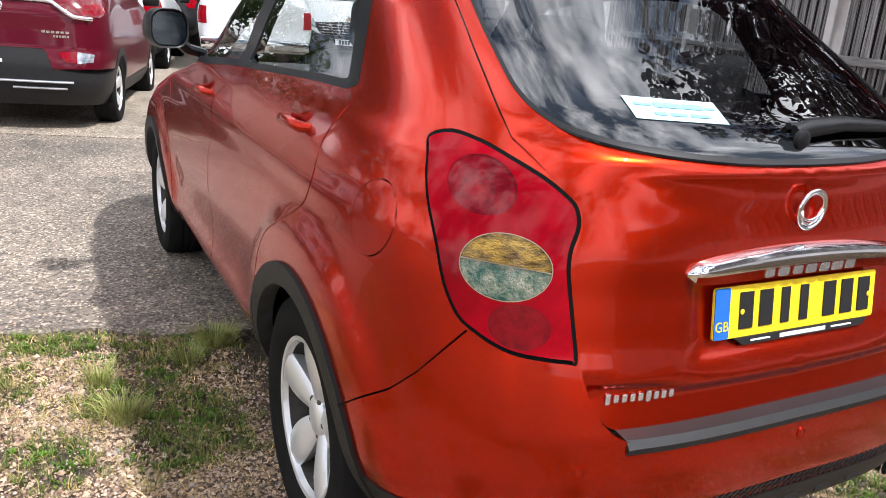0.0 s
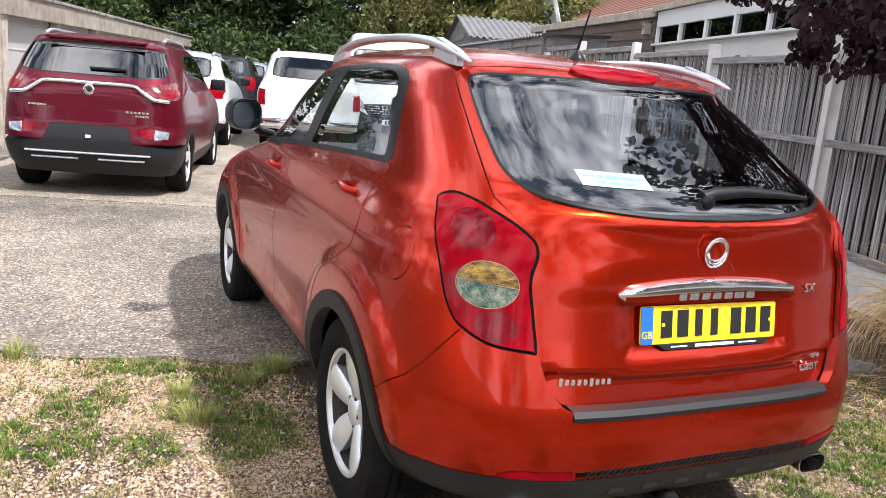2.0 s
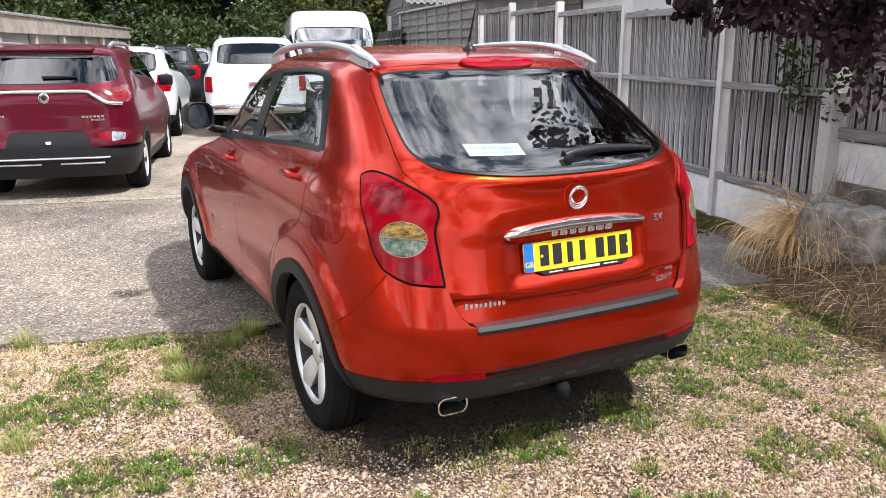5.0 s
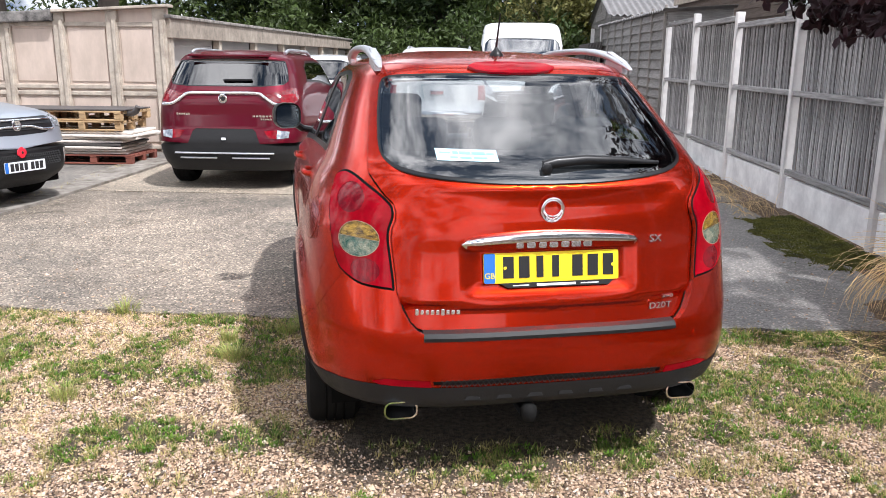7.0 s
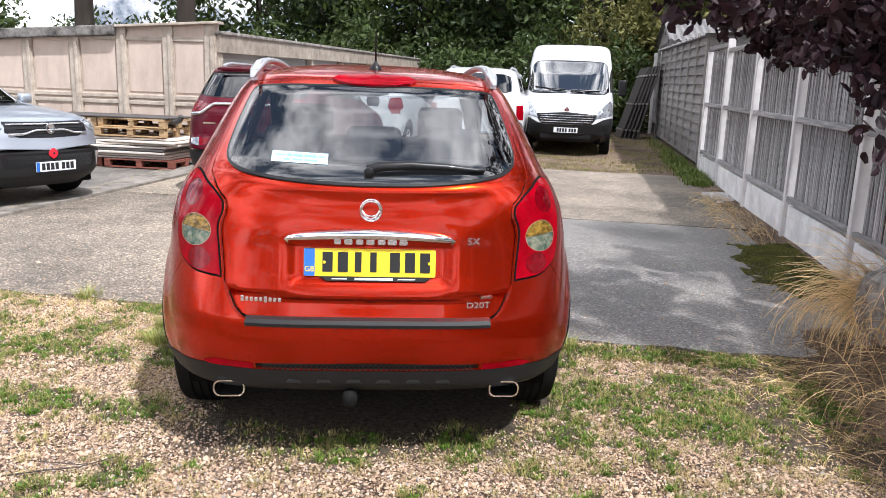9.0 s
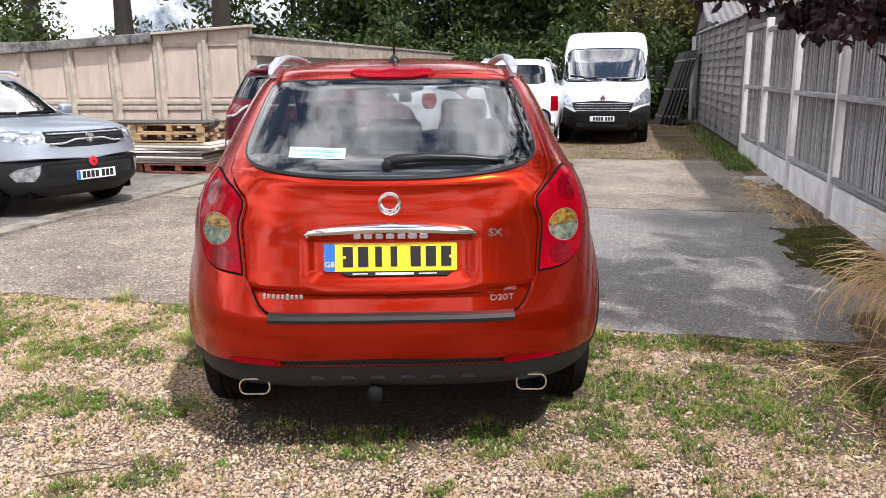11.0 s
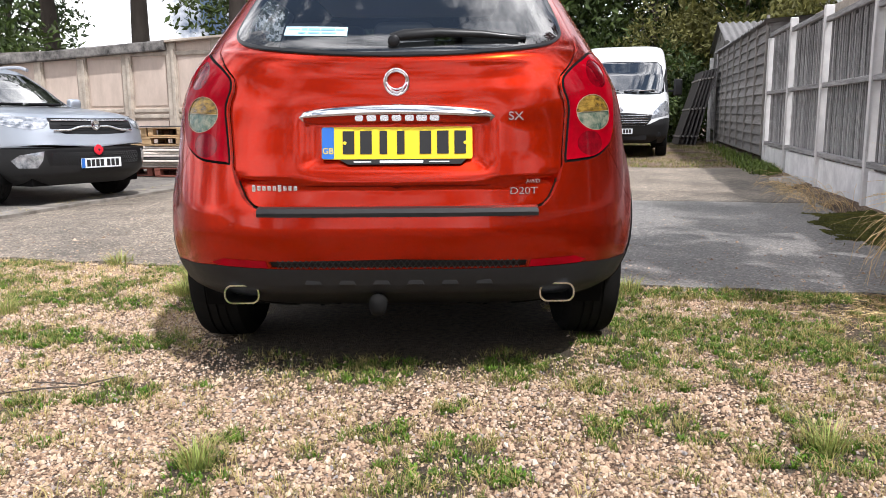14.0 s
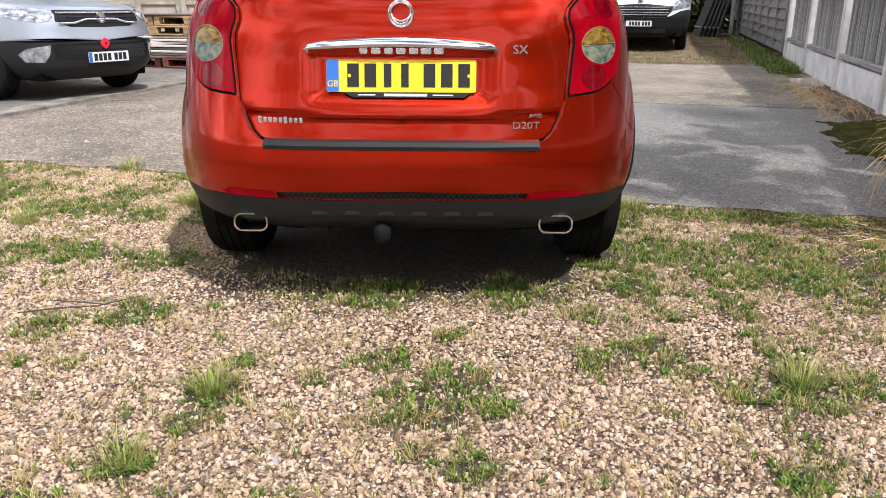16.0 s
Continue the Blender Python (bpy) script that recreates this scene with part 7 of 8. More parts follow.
van, van_sh = vehicle("white panel van with grey plastic bumper, parked on rough grass", "van", vm, VAN_ROWS, M_white_paint, (1.0, 4.68), 0.34, 0.88,
    screen_f=[("f", 0.80, 1.36), ("f", 0.90, 1.42), ("f", 0.88, 1.70), ("f", 0.84, 1.98), ("f", 0.76, 2.06), ("f", 0.4, 2.08), ("f", 0.002, 2.085)],
    lamps=[("headlamp", Fp((0.62, 0.80), (0.80, 0.84)) + S((5.02, 0.92), (4.88, 1.16)) + Fp((0.93, 1.20), (0.82, 1.12), (0.68, 0.96)), M_head, "clear swept-back headlamp")],
    windows=[S((4.7, 1.40), (4.0, 1.32), (3.55, 1.32), (3.55, 1.90), (4.2, 1.92), (4.5, 1.70))], skirt=0.0, arch=0.40, arch_trim=False,
    extra=[("grille", Fp((0.001, 0.685), (0.54, 0.685), (0.64, 0.80), (0.66, 0.90), (0.001, 0.945)), M_black, "f", "black grille with chrome bars", 0.004),
           ("bumper", Fp((0.001, 0.25), (0.60, 0.25), (0.90, 0.25)) + S((4.9, 0.25), (4.9, 0.82)) + Fp((0.93, 0.83), (0.80, 0.80), (0.60, 0.70), (0.50, 0.68), (0.001, 0.68)), M_clad, "f", "grey plastic bumper", 0.008)], glass_mat=M_glass_clear)
for z in (0.725, 0.775, 0.825, 0.875):
    part("grille_bar", sweep([on_shell(van_sh, "f", x if abs(x) > 0.001 else 0.001, z, 0.014)[0] for x in np.linspace(-0.57, 0.57, 21)], 0.0075, 6), M_chrome, van, "", True, 60)
p, n = on_shell(van_sh, "f", 0.001, 0.98, 0.01)
part("emblem", prism([(0, -0.085), (0.062, 0), (0, 0.085), (-0.062, 0)], 0.02, tuple(p)), M_chrome, van)
py = on_shell(van_sh, "f", 0.001, 0.56, 0.03)[0].y
plate_on(van, py, 0.555, M_white_plate, True, False)
part("air_intake", prism(rounded(1.1, 0.10, 0.04), 0.02, tuple(on_shell(van_sh, "f", 0.001, 0.43, 0.012)[0])), M_black, van)
for sg in (-1, 1):
    part("fog_lamp", lathe([(0.06, 0.0), (0.055, 0.012), (0.03, 0.016)], 20, "y", at=tuple(on_shell(van_sh, "f", sg * 0.78, 0.48, 0.008)[0])), M_black, van)
    part("door_mirror", box((0.18, 0.14, 0.36), (sg * 1.20, 4.60, 1.50), 0.04, 3), M_black, van, "black van mirror", True, 50)
    part("mirror_arm", box((0.16, 0.06, 0.05), (sg * 1.07, 4.60, 1.42), 0.015), M_black, van)
    part("wiper", sweep([on_shell(van_sh, "f", x, z, 0.02)[0] for x, z in (((-0.70, 1.42), (-0.35, 1.40), (-0.05, 1.40)) if sg < 0 else ((0.05, 1.41), (0.4, 1.43), (0.75, 1.47)))], 0.012, 6), M_black, van)
part("dashboard", box((1.7, 0.5, 0.3), (0, 4.5, 1.2), 0.06), M_lining, van)
for x in (-0.5, 0.5):
    part("seat", box((0.55, 0.18, 0.9), (x, 3.6, 1.3), 0.06, 3), M_cloth, van, "", True, 60)
part("bulkhead", box((1.8, 0.04, 1.9), (0, 3.2, 1.4)), M_lining, van)

# ---------------------------------------------------------------- ground cover
M_grass = pbr("green_grass", (0.070, 0.125, 0.016), 0.5, 0, (0.21, 0.265, 0.055), 0.6, 4.0, island=0.5, translucent=0.25)
M_grass_pale = pbr("pale_green_grass", (0.20, 0.27, 0.055), 0.5, 0, (0.40, 0.43, 0.14), 0.6, 4.0, island=0.4, translucent=0.3)
M_clover = pbr("clover_leaves", (0.048, 0.125, 0.010), 0.5, 0, (0.165, 0.285, 0.030), 0.5, 6.0, island=0.5, translucent=0.25)
M_grass_dry = pbr("yellowing_grass", (0.22, 0.20, 0.055), 0.7, 0, (0.54, 0.43, 0.19), 0.6, 3.0, island=0.35, translucent=0.2)
M_straw = pbr("straw_stalks", (0.68, 0.46, 0.20), 0.6, 0, (0.88, 0.67, 0.37), 0.6, 6.0, island=0.35)
M_dead = pbr("dead_brown_stems", (0.14, 0.080, 0.046), 0.85, 0, (0.36, 0.235, 0.14), 0.6, 6.0, island=0.35)
M_moss = pbr("moss", (0.050, 0.060, 0.020), 0.9, 0, (0.20, 0.195, 0.035), 0.42, 7, bump=0.8, bscale=150)


def pebble_material():
    m, n, l = mix_tree("pebble")
    b = n["Principled BSDF"]
    r = n.new("ShaderNodeValToRGB")
    stone_tones(r.color_ramp)
    l.new(n.new("ShaderNodeNewGeometry").outputs["Random Per Island"], r.inputs["Fac"])
    co = n.new("ShaderNodeTexCoord")
    grain = n.new("ShaderNodeTexNoise")
    grain.inputs["Scale"].default_value, grain.inputs["Detail"].default_value = 160.0, 4.0
    l.new(co.outputs["Object"], grain.inputs["Vector"])
    gr = n.new("ShaderNodeMapRange")
    gr.inputs["To Min"].default_value, gr.inputs["To Max"].default_value = 0.65, 1.35
    l.new(grain.outputs["Fac"], gr.inputs["Value"])
    hs = n.new("ShaderNodeHueSaturation")
    l.new(gr.outputs["Result"], hs.inputs["Value"])
    l.new(r.outputs["Color"], hs.inputs["Color"])
    l.new(hs.outputs["Color"], b.inputs["Base Color"])
    b.inputs["Roughness"].default_value = 0.8
    return m


M_pebble = pebble_material()
M_leaf_plum = pbr("dark_plum_leaf", (0.018, 0.009, 0.012), 0.62, 0, (0.045, 0.018, 0.026), 0.6, 4.0, island=0.5, translucent=0.15)
M_leaf_green = pbr("green_leaf", (0.026, 0.052, 0.012), 0.55, 0, (0.085, 0.115, 0.027), 0.6, 0.4, island=0.45, translucent=0.3)
M_leaf_dark = pbr("dark_green_leaf", (0.016, 0.034, 0.012), 0.6, 0, (0.038, 0.062, 0.020), 0.6, 0.4, island=0.5, translucent=0.2)
M_leaf_olive = pbr("olive_leaf", (0.10, 0.11, 0.028), 0.6, 0, (0.24, 0.22, 0.070), 0.6, 0.4, island=0.4, translucent=0.3)
M_bark = pbr("dark_bark", (0.045, 0.036, 0.030), 0.95, 0, (0.085, 0.070, 0.058), 0.6, 6, stretch=(1, 1, 0.25), bump=0.8, bscale=18)
M_soil = pbr("dark_litter_soil", (0.050, 0.036, 0.025), 0.95, 0, (0.23, 0.165, 0.105), 0.35, 26, bump=0.8, bscale=60)
M_block = pbr("rough_concrete_block", (0.10, 0.088, 0.074), 0.9, 0, (0.50, 0.485, 0.465), 0.34, 7, bump=1.0, bscale=30)
nrng = np.random.default_rng(11)


def on_ground(x, y):
    p, q = to_pq(x, y)
    return rise(p, q) + np.where((np.abs(x) < 9) & (np.abs(y) < 6) & (q < 1.9), bumps(x, y), 0)


def noise2(x, y, s, seed):
    return fbm(x, y, s, 3, seed)


def blade_mesh(name, xy, height, width, material, label, lean=0.6, z0=None, category="grass", away=None):
    """Many bent blades, three triangles each, as one piece of stuff; away: the heading in which each leans."""
    n = len(xy)
    b = nrng.uniform(0, 2 * math.pi, n) if away is None else away + nrng.normal(0, 0.45, n)
    a = b + 1.57 + nrng.normal(0, 0.35, n)
    h = height * nrng.uniform(0.45, 1.25, n)
    w = width * nrng.uniform(0.6, 1.3, n) / 2
    ln = lean * nrng.uniform(0.2, 1.3, n) * h
    z = on_ground(xy[:, 0], xy[:, 1]) if z0 is None else z0
    sx, sy = np.cos(a) * w, np.sin(a) * w
    dx, dy = np.cos(b) * ln, np.sin(b) * ln
    x, y = xy[:, 0], xy[:, 1]
    v = np.stack([np.stack([x - sx, y - sy, z - 0.004], 1), np.stack([x + sx, y + sy, z - 0.004], 1),
                  np.stack([x - sx * 0.8 + dx * 0.35, y - sy * 0.8 + dy * 0.35, z + h * 0.62], 1), np.stack([x + sx * 0.8 + dx * 0.35, y + sy * 0.8 + dy * 0.35, z + h * 0.62], 1),
                  np.stack([x + dx, y + dy, z + h * 0.94], 1)], 1).reshape(-1, 3)
    o = (np.arange(n) * 5)[:, None]
    tri = np.concatenate([o + np.array([[0, 1, 3]]), o + np.array([[0, 3, 2]]), o + np.array([[2, 3, 4]])])
    return tagged(fast_mesh(name, v, tri, material), label, category, kind="stuff")


def scatter(n, x0, x1, y0, y1, keep):
    xy = np.stack([nrng.uniform(x0, x1, n), nrng.uniform(y0, y1, n)], 1)
    return xy[keep(xy[:, 0], xy[:, 1])]


def open_gravel(x, y):
    p, q = to_pq(x, y)
    return (q < 1.93) & (p < 2.5)


def tyre_clear(x, y):
    """Clear of the tyres and of the bare soil under the car, kept dark to deepen the shade."""
    ok = ~((np.abs(x) < 0.72 + 0.1 * rough(x, y)) & (y > 0.42 + 0.12 * rough(x, y)))
    for sx in (-0.79, 0.79):
        ok &= ~((np.abs(x - sx) < 0.13) & (np.abs(y - REAR_AXLE) < 0.14))
    return ok


def sprigs(centres, count, spread):
    """Blade feet round plant centres, with the heading away from the centre."""
    k = nrng.poisson(count, len(centres)) + 3
    c = np.repeat(centres, k, 0)
    size = np.repeat(nrng.uniform(0.5, 1.4, len(centres)), k) * spread
    a = nrng.uniform(0, 2 * math.pi, len(c))
    r = size * nrng.uniform(0, 1, len(c)) ** 0.6
    return c + np.stack([np.cos(a) * r, np.sin(a) * r], 1), a


def mat_keep(x, y):
    return open_gravel(x, y) & tyre_clear(x, y) & (patch_field(x, y) > nrng.uniform(0.30, 0.58, len(x)))


def plant_keep(x, y):
    return open_gravel(x, y) & tyre_clear(x, y) & (patch_field(x, y) > nrng.uniform(0.02, 0.70, len(x)))


def thin_keep(x, y):
    return open_gravel(x, y) & tyre_clear(x, y) & (patch_field(x, y) > nrng.uniform(-0.25, 0.55, len(x)))


xy, away = sprigs(scatter(17000, -4.2, 2.6, -2.2, 3.0, mat_keep), 18, 0.022)
blade_mesh("clover", xy, 0.016, 0.0060, M_clover, "low bright green clover and weed mats in the gravel", 1.1, category="weeds", away=away)
xy, away = sprigs(scatter(14000, -4.2, 2.6, -2.2, 3.0, plant_keep), 14, 0.014)
blade_mesh("grass", xy, 0.027, 0.0028, M_grass, "short green grass patches in the gravel", 1.0, away=away)
xy, away = sprigs(scatter(15000, -4.2, 2.6, -2.2, 3.0, thin_keep), 9, 0.026)
blade_mesh("grass", xy, 0.030, 0.0023, M_grass_dry, "thin yellowing grass among the gravel", 1.6, away=away)
tufts, heads = [], []
for cx, cy, r, k in ((-0.86, 2.10, 0.07, 330), (-1.28, 1.60, 0.07, 210), (-1.33, 1.88, 0.05, 120), (-2.05, 1.20, 0.06, 120), (-2.04, 2.55, 0.09, 150), (-2.6, 1.75, 0.10, 200), (-1.0, 1.95, 0.05, 120),
                     (-3.1, 1.5, 0.12, 200), (-0.53, -0.60, 0.045, 110), (1.25, -0.52, 0.06, 120), (0.88, 1.62, 0.06, 130), (1.2, 1.55, 0.07, 130), (-0.64, -0.97, 0.04, 70)):
    a = nrng.uniform(0, 2 * math.pi, k)
    rr = r * nrng.uniform(0, 1, k) ** 0.6
    tufts.append(np.stack([cx + np.cos(a) * rr, cy + np.sin(a) * rr], 1))
    heads.append(a)
blade_mesh("grass_tufts", np.concatenate(tufts), 0.078, 0.0036, M_grass_pale, "longer pale green grass tufts", 0.95, away=np.concatenate(heads))
blade_mesh("grass_tufts", np.concatenate([t[::3] for t in tufts]), 0.095, 0.0026, M_grass_dry, "longer dry blades among the grass tufts", 1.2, away=np.concatenate([h[::3] for h in heads]))


def edge_keep(x, y):
    p, q = to_pq(x, y)
    return (np.abs(q - 1.90 - 0.10 * rough(x, y)) < 0.05 + 0.10 * broad_patches(x, y)) & tyre_clear(x, y) & (p < 2.3)


def thatch_keep(x, y):
    p, q = to_pq(x, y)
    f = patch_field(x, y)
    return open_gravel(x, y) & tyre_clear(x, y) & (p < -0.9) & (q > 0.2) & (f < 0.5) & (broad_patches(x, y) + 0.5 * rough(x, y) > nrng.uniform(-0.1, 0.5, len(x)))


blade_mesh("dead_grass", scatter(50000, -5.0, 3.0, 0.4, 4.0, edge_keep), 0.016, 0.0030, M_straw, "pale dead grass matted along the concrete edge", 3.4, category="dry grass")
blade_mesh("dead_grass", scatter(36000, -4.5, -0.7, 0.2, 3.2, thatch_keep), 0.012, 0.0028, M_straw, "flattened straw thatch between the grass mats", 4.5, category="dry grass")


# pebbles lying on the gravel
STONE = np.array([(1, 0, -0.5), (0, 1, -0.7), (-1, 0, -0.5), (0, -1, -0.7), (0.45, 0.35, 0.75), (-0.55, 0.2, 0.85), (0.0, -0.55, 0.7)])
STONE_FACES = np.array([(4, 5, 6), (0, 1, 4), (1, 5, 4), (1, 2, 5), (2, 6, 5), (2, 3, 6), (3, 0, 6), (0, 4, 6)])
CHIP = np.array([(1, 0, -0.5), (0, 1, -0.8), (-1, 0, -0.55), (0, -1, -0.8), (0.1, 0.1, 0.9)])
CHIP_FACES = np.array([(0, 1, 4), (1, 2, 4), (2, 3, 4), (3, 0, 4)])


def pebbles(xy, size, form, faces, lift=0.0):
    n, k = len(xy), len(form)
    a = nrng.uniform(0, 2 * math.pi, n)
    s = size * np.exp(nrng.normal(0, 0.36, n)) / 2
    sc = np.stack([s * nrng.uniform(0.85, 1.4, n), s * nrng.uniform(0.7, 1.1, n), s * nrng.uniform(0.45, 0.85, n)], 1)
    v = form[None] * sc[:, None, :] * (1 + nrng.normal(0, 0.16, (n, k, 1)))
    c, d = np.cos(a)[:, None], np.sin(a)[:, None]
    vx, vy = v[:, :, 0] * c - v[:, :, 1] * d, v[:, :, 0] * d + v[:, :, 1] * c
    z = on_ground(xy[:, 0], xy[:, 1]) + lift + sc[:, 2] * nrng.uniform(0.2, 0.7, n)
    out = np.stack([vx + xy[:, :1], vy + xy[:, 1:], v[:, :, 2] + z[:, None]], 2).reshape(-1, 3)
    tri = (faces[None] + (np.arange(n) * k)[:, None, None]).reshape(-1, 3)
    return out, tri


def gravel_keep(x, y):
    u = nrng.uniform(0, 1, len(x))
    edge = sstep(0, 0.9, x + 3.3) * sstep(0, 0.7, 2.9 - x) * sstep(0, 0.8, y + 2.1)
    return open_gravel(x, y) & tyre_clear(x, y) & (soil_shade_field(x, y) * 0.93 < u) & (u < edge + 0.02 * u)


xy = scatter(300000, -3.3, 2.9, -2.1, 2.9, gravel_keep)
near = (xy[:, 1] < -0.05) & (xy[:, 1] > -1.5) & (np.abs(xy[:, 0]) < 1.9)
v1, t1 = pebbles(xy[near], 0.0097, STONE, STONE_FACES)
v2, t2 = pebbles(xy[~near], 0.0105, CHIP, CHIP_FACES)
tagged(fast_mesh("gravel_stones", np.concatenate([v1, v2]), np.concatenate([t1, t2 + len(v1)]), M_pebble), "loose pinkish beige pea gravel stones", "gravel", kind="stuff")


def grit_keep(x, y):
    p, q = to_pq(x, y)
    return (q > 2.0) & (q < 5.5) & (p < 2.6) & (p > -5) & (nrng.uniform(0, 1, len(x)) < np.exp(-(q - 2.0) / 0.8) + 0.10)


v3, t3 = pebbles(scatter(9000, -5.5, 3.6, 1.2, 6.5, grit_keep), 0.010, CHIP, CHIP_FACES, 0.014)
tagged(fast_mesh("grit", v3, t3, M_pebble), "loose grit strewn on the concrete", "gravel", kind="stuff")


# straw and weeds along the fence
def stalks(name, roots, length, radius, material, label, bend, drift, category="dry grass", seg=7, up=1.0, spread=0.75):
    """Long arching stalks, three-sided."""
    verts, tris = [], []
    for k, (x, y, z) in enumerate(roots):
        L = length * nrng.uniform(0.45, 1.2)
        a = nrng.normal(math.atan2(drift[1], drift[0]), spread)
        e = up * nrng.uniform(0.75, 1.35)
        p = np.array([x, y, z - 0.02])
        ring0 = None
        r = radius * nrng.uniform(0.6, 1.3)
        curl = bend * nrng.uniform(0.5, 1.5)
        for j in range(seg + 1):
            d = np.array([math.cos(a) * math.cos(e), math.sin(a) * math.cos(e), math.sin(e)])
            s = np.array([-math.sin(a), math.cos(a), 0.0])
            n = np.cross(d, s)
            rr = r * (1 - 0.75 * j / seg)
            o = len(verts)
            for t in (0, 2.09, 4.19):
                verts.append(p + (s * math.cos(t) + n * math.sin(t)) * rr)
            if j:
                for i in range(3):
                    b, c = o - 3 + i, o - 3 + (i + 1) % 3
                    tris += [(b, c, c + 3), (b, c + 3, b + 3)]
            p = p + d * L / seg
            p[2] = max(p[2], float(on_ground(p[0], p[1])) + 0.004)
            e -= curl / seg
            a += nrng.normal(0, 0.10)
    return tagged(fast_mesh(name, verts, tris, material, True), label, category, kind="stuff")


def roots_at(n, p0, p1, q0, q1):
    p, q = nrng.uniform(p0, p1, n), nrng.uniform(q0, q1, n)
    x, y = p * CA + q * SA, -p * SA + q * CA
    return np.stack([x, y, rise(p, q)], 1)


def clump(n, p, q, r):
    """Roots crowded round one spot of the bank."""
    a, k = nrng.uniform(0, 2 * math.pi, n), r * nrng.uniform(0, 1, n) ** 0.6
    pp, qq = p + np.cos(a) * k, q + np.sin(a) * k
    return np.stack([pp * CA + qq * SA, -pp * SA + qq * CA, rise(pp, qq)], 1)


dl, dn = yard(-1, -0.5), yard(-0.5, -1)
stalks("dry_grass", clump(400, 2.74, 2.22, 0.14), 0.84, 0.0038, M_straw, "clump of long dry straw-coloured grass arching down from the fence foot", 2.5, (dl.x, dl.y), up=1.22, spread=0.55)
stalks("dry_grass", clump(60, 2.62, 1.80, 0.16), 0.62, 0.0030, M_straw, "clump of dry straw grass beside the old concrete", 2.4, (dn.x, dn.y), up=1.2, spread=0.8)
stalks("dry_grass", clump(36, 2.45, 1.15, 0.22), 0.60, 0.0026, M_straw, "thin dry straw grass on the bank", 2.3, (dn.x, dn.y), up=1.15, spread=0.9)
stalks("dry_grass", roots_at(90, 1.75, 2.6, 1.35, 2.15), 0.40, 0.0024, M_straw, "fallen straw lying on the ground by the fence", 0.4, (dl.x, dl.y), seg=4, up=0.06, spread=0.8)
stalks("dead_stems", clump(70, 2.86, 2.10, 0.16), 0.55, 0.0034, M_dead, "upright brown dead dock stems by the post", 0.7, (dl.x, dl.y), up=1.4, spread=2.0)
stalks("dead_stems", roots_at(420, 2.2, 3.0, -1.2, 2.2), 0.40, 0.0030, M_dead, "brown dead stems and litter on the bank", 2.0, (dl.x, dl.y - 0.2), seg=5)
stalks("dry_grass", roots_at(120, 2.5, 2.9, -0.6, 0.6), 0.75, 0.0028, M_straw, "long dry straw-coloured grass on the bank", 2.4, (dl.x, dl.y))
stalks("dead_stems", roots_at(900, 1.3, 3.0, -1.0, 1.85), 0.12, 0.0022, M_dead, "brown twigs and litter on the ground", 0.8, (dl.x, dl.y), seg=3, up=0.12, spread=2.0)
stalks("dry_grass", roots_at(1500, 1.9, 3.0, -0.6, 2.3), 0.17, 0.0022, M_straw, "broken straw littering the bank", 0.9, (dl.x, dl.y), seg=3, up=0.2, spread=2.0)
stalks("dead_stems", roots_at(1700, 2.0, 3.0, -0.8, 2.35), 0.16, 0.0026, M_dead, "brown dead leaf litter on the bank", 0.9, (dl.x, dl.y), seg=3, up=0.3, spread=2.0)
stalks("dry_grass", roots_at(170, 2.55, 2.98, 5.6, 8.8), 0.55, 0.0030, M_straw, "dry grass along the fence foot", 2.6, (dl.x, dl.y))


def moss_keep(x, y):
    p, q = to_pq(x, y)
    ragged = 0.22 * (noise2(x, y, 2.6, 4.0) - 0.5) + 0.10 * (noise2(x, y, 9.0, 6.0) - 0.5)
    inner = 2.50 + ragged + 0.10 * np.abs(q - 4.4) / 1.3
    ends = np.minimum(q - 3.30, 5.75 - q) + ragged
    return (np.minimum(p - inner, ends) > nrng.uniform(-0.02, 0.09, len(x))) & (p < 3.02)


pq = np.stack([nrng.uniform(2.3, 3.04, 42000), nrng.uniform(3.1, 5.95, 42000)], 1)
xy = np.stack([pq[:, 0] * CA + pq[:, 1] * SA, -pq[:, 0] * SA + pq[:, 1] * CA], 1)
xy = xy[moss_keep(xy[:, 0], xy[:, 1])]
blade_mesh("moss", xy, 0.012, 0.010, M_moss, "dark green moss on the damp concrete edge", 0.8, on_ground(xy[:, 0], xy[:, 1]) + 0.012, "moss")
pq = np.stack([nrng.normal(2.86, 0.12, 2300), 10.3 + nrng.gamma(1.0, 2.6, 2300)], 1)
pq = pq[(pq[:, 0] < 3.05) & (pq[:, 1] < 20.5)]
xy = np.stack([pq[:, 0] * CA + pq[:, 1] * SA, -pq[:, 0] * SA + pq[:, 1] * CA], 1)
blade_mesh("weeds", xy, 0.11, 0.020, M_grass, "green weeds growing along the fence foot", 0.7, category="weeds")


def track_keep(x, y):
    p, q = to_pq(x, y)
    return (q > 11.75) & (0.6 * noise2(x, y, 0.9, 3.0) + 0.35 * noise2(x, y, 3.0, 5.0) > nrng.uniform(-0.25, 0.25, len(x)))


pq = np.stack([nrng.uniform(-1.5, 3.0, 26000), nrng.uniform(11.7, 22, 26000)], 1)
xy = np.stack([pq[:, 0] * CA + pq[:, 1] * SA, -pq[:, 0] * SA + pq[:, 1] * CA], 1)
xy = xy[track_keep(xy[:, 0], xy[:, 1])]
blade_mesh("grass", xy[::3], 0.035, 0.012, M_grass, "rough green grass on the track", 0.8)
blade_mesh("grass", xy[1::2], 0.035, 0.012, M_grass_dry, "yellow dry grass on the track", 0.8)

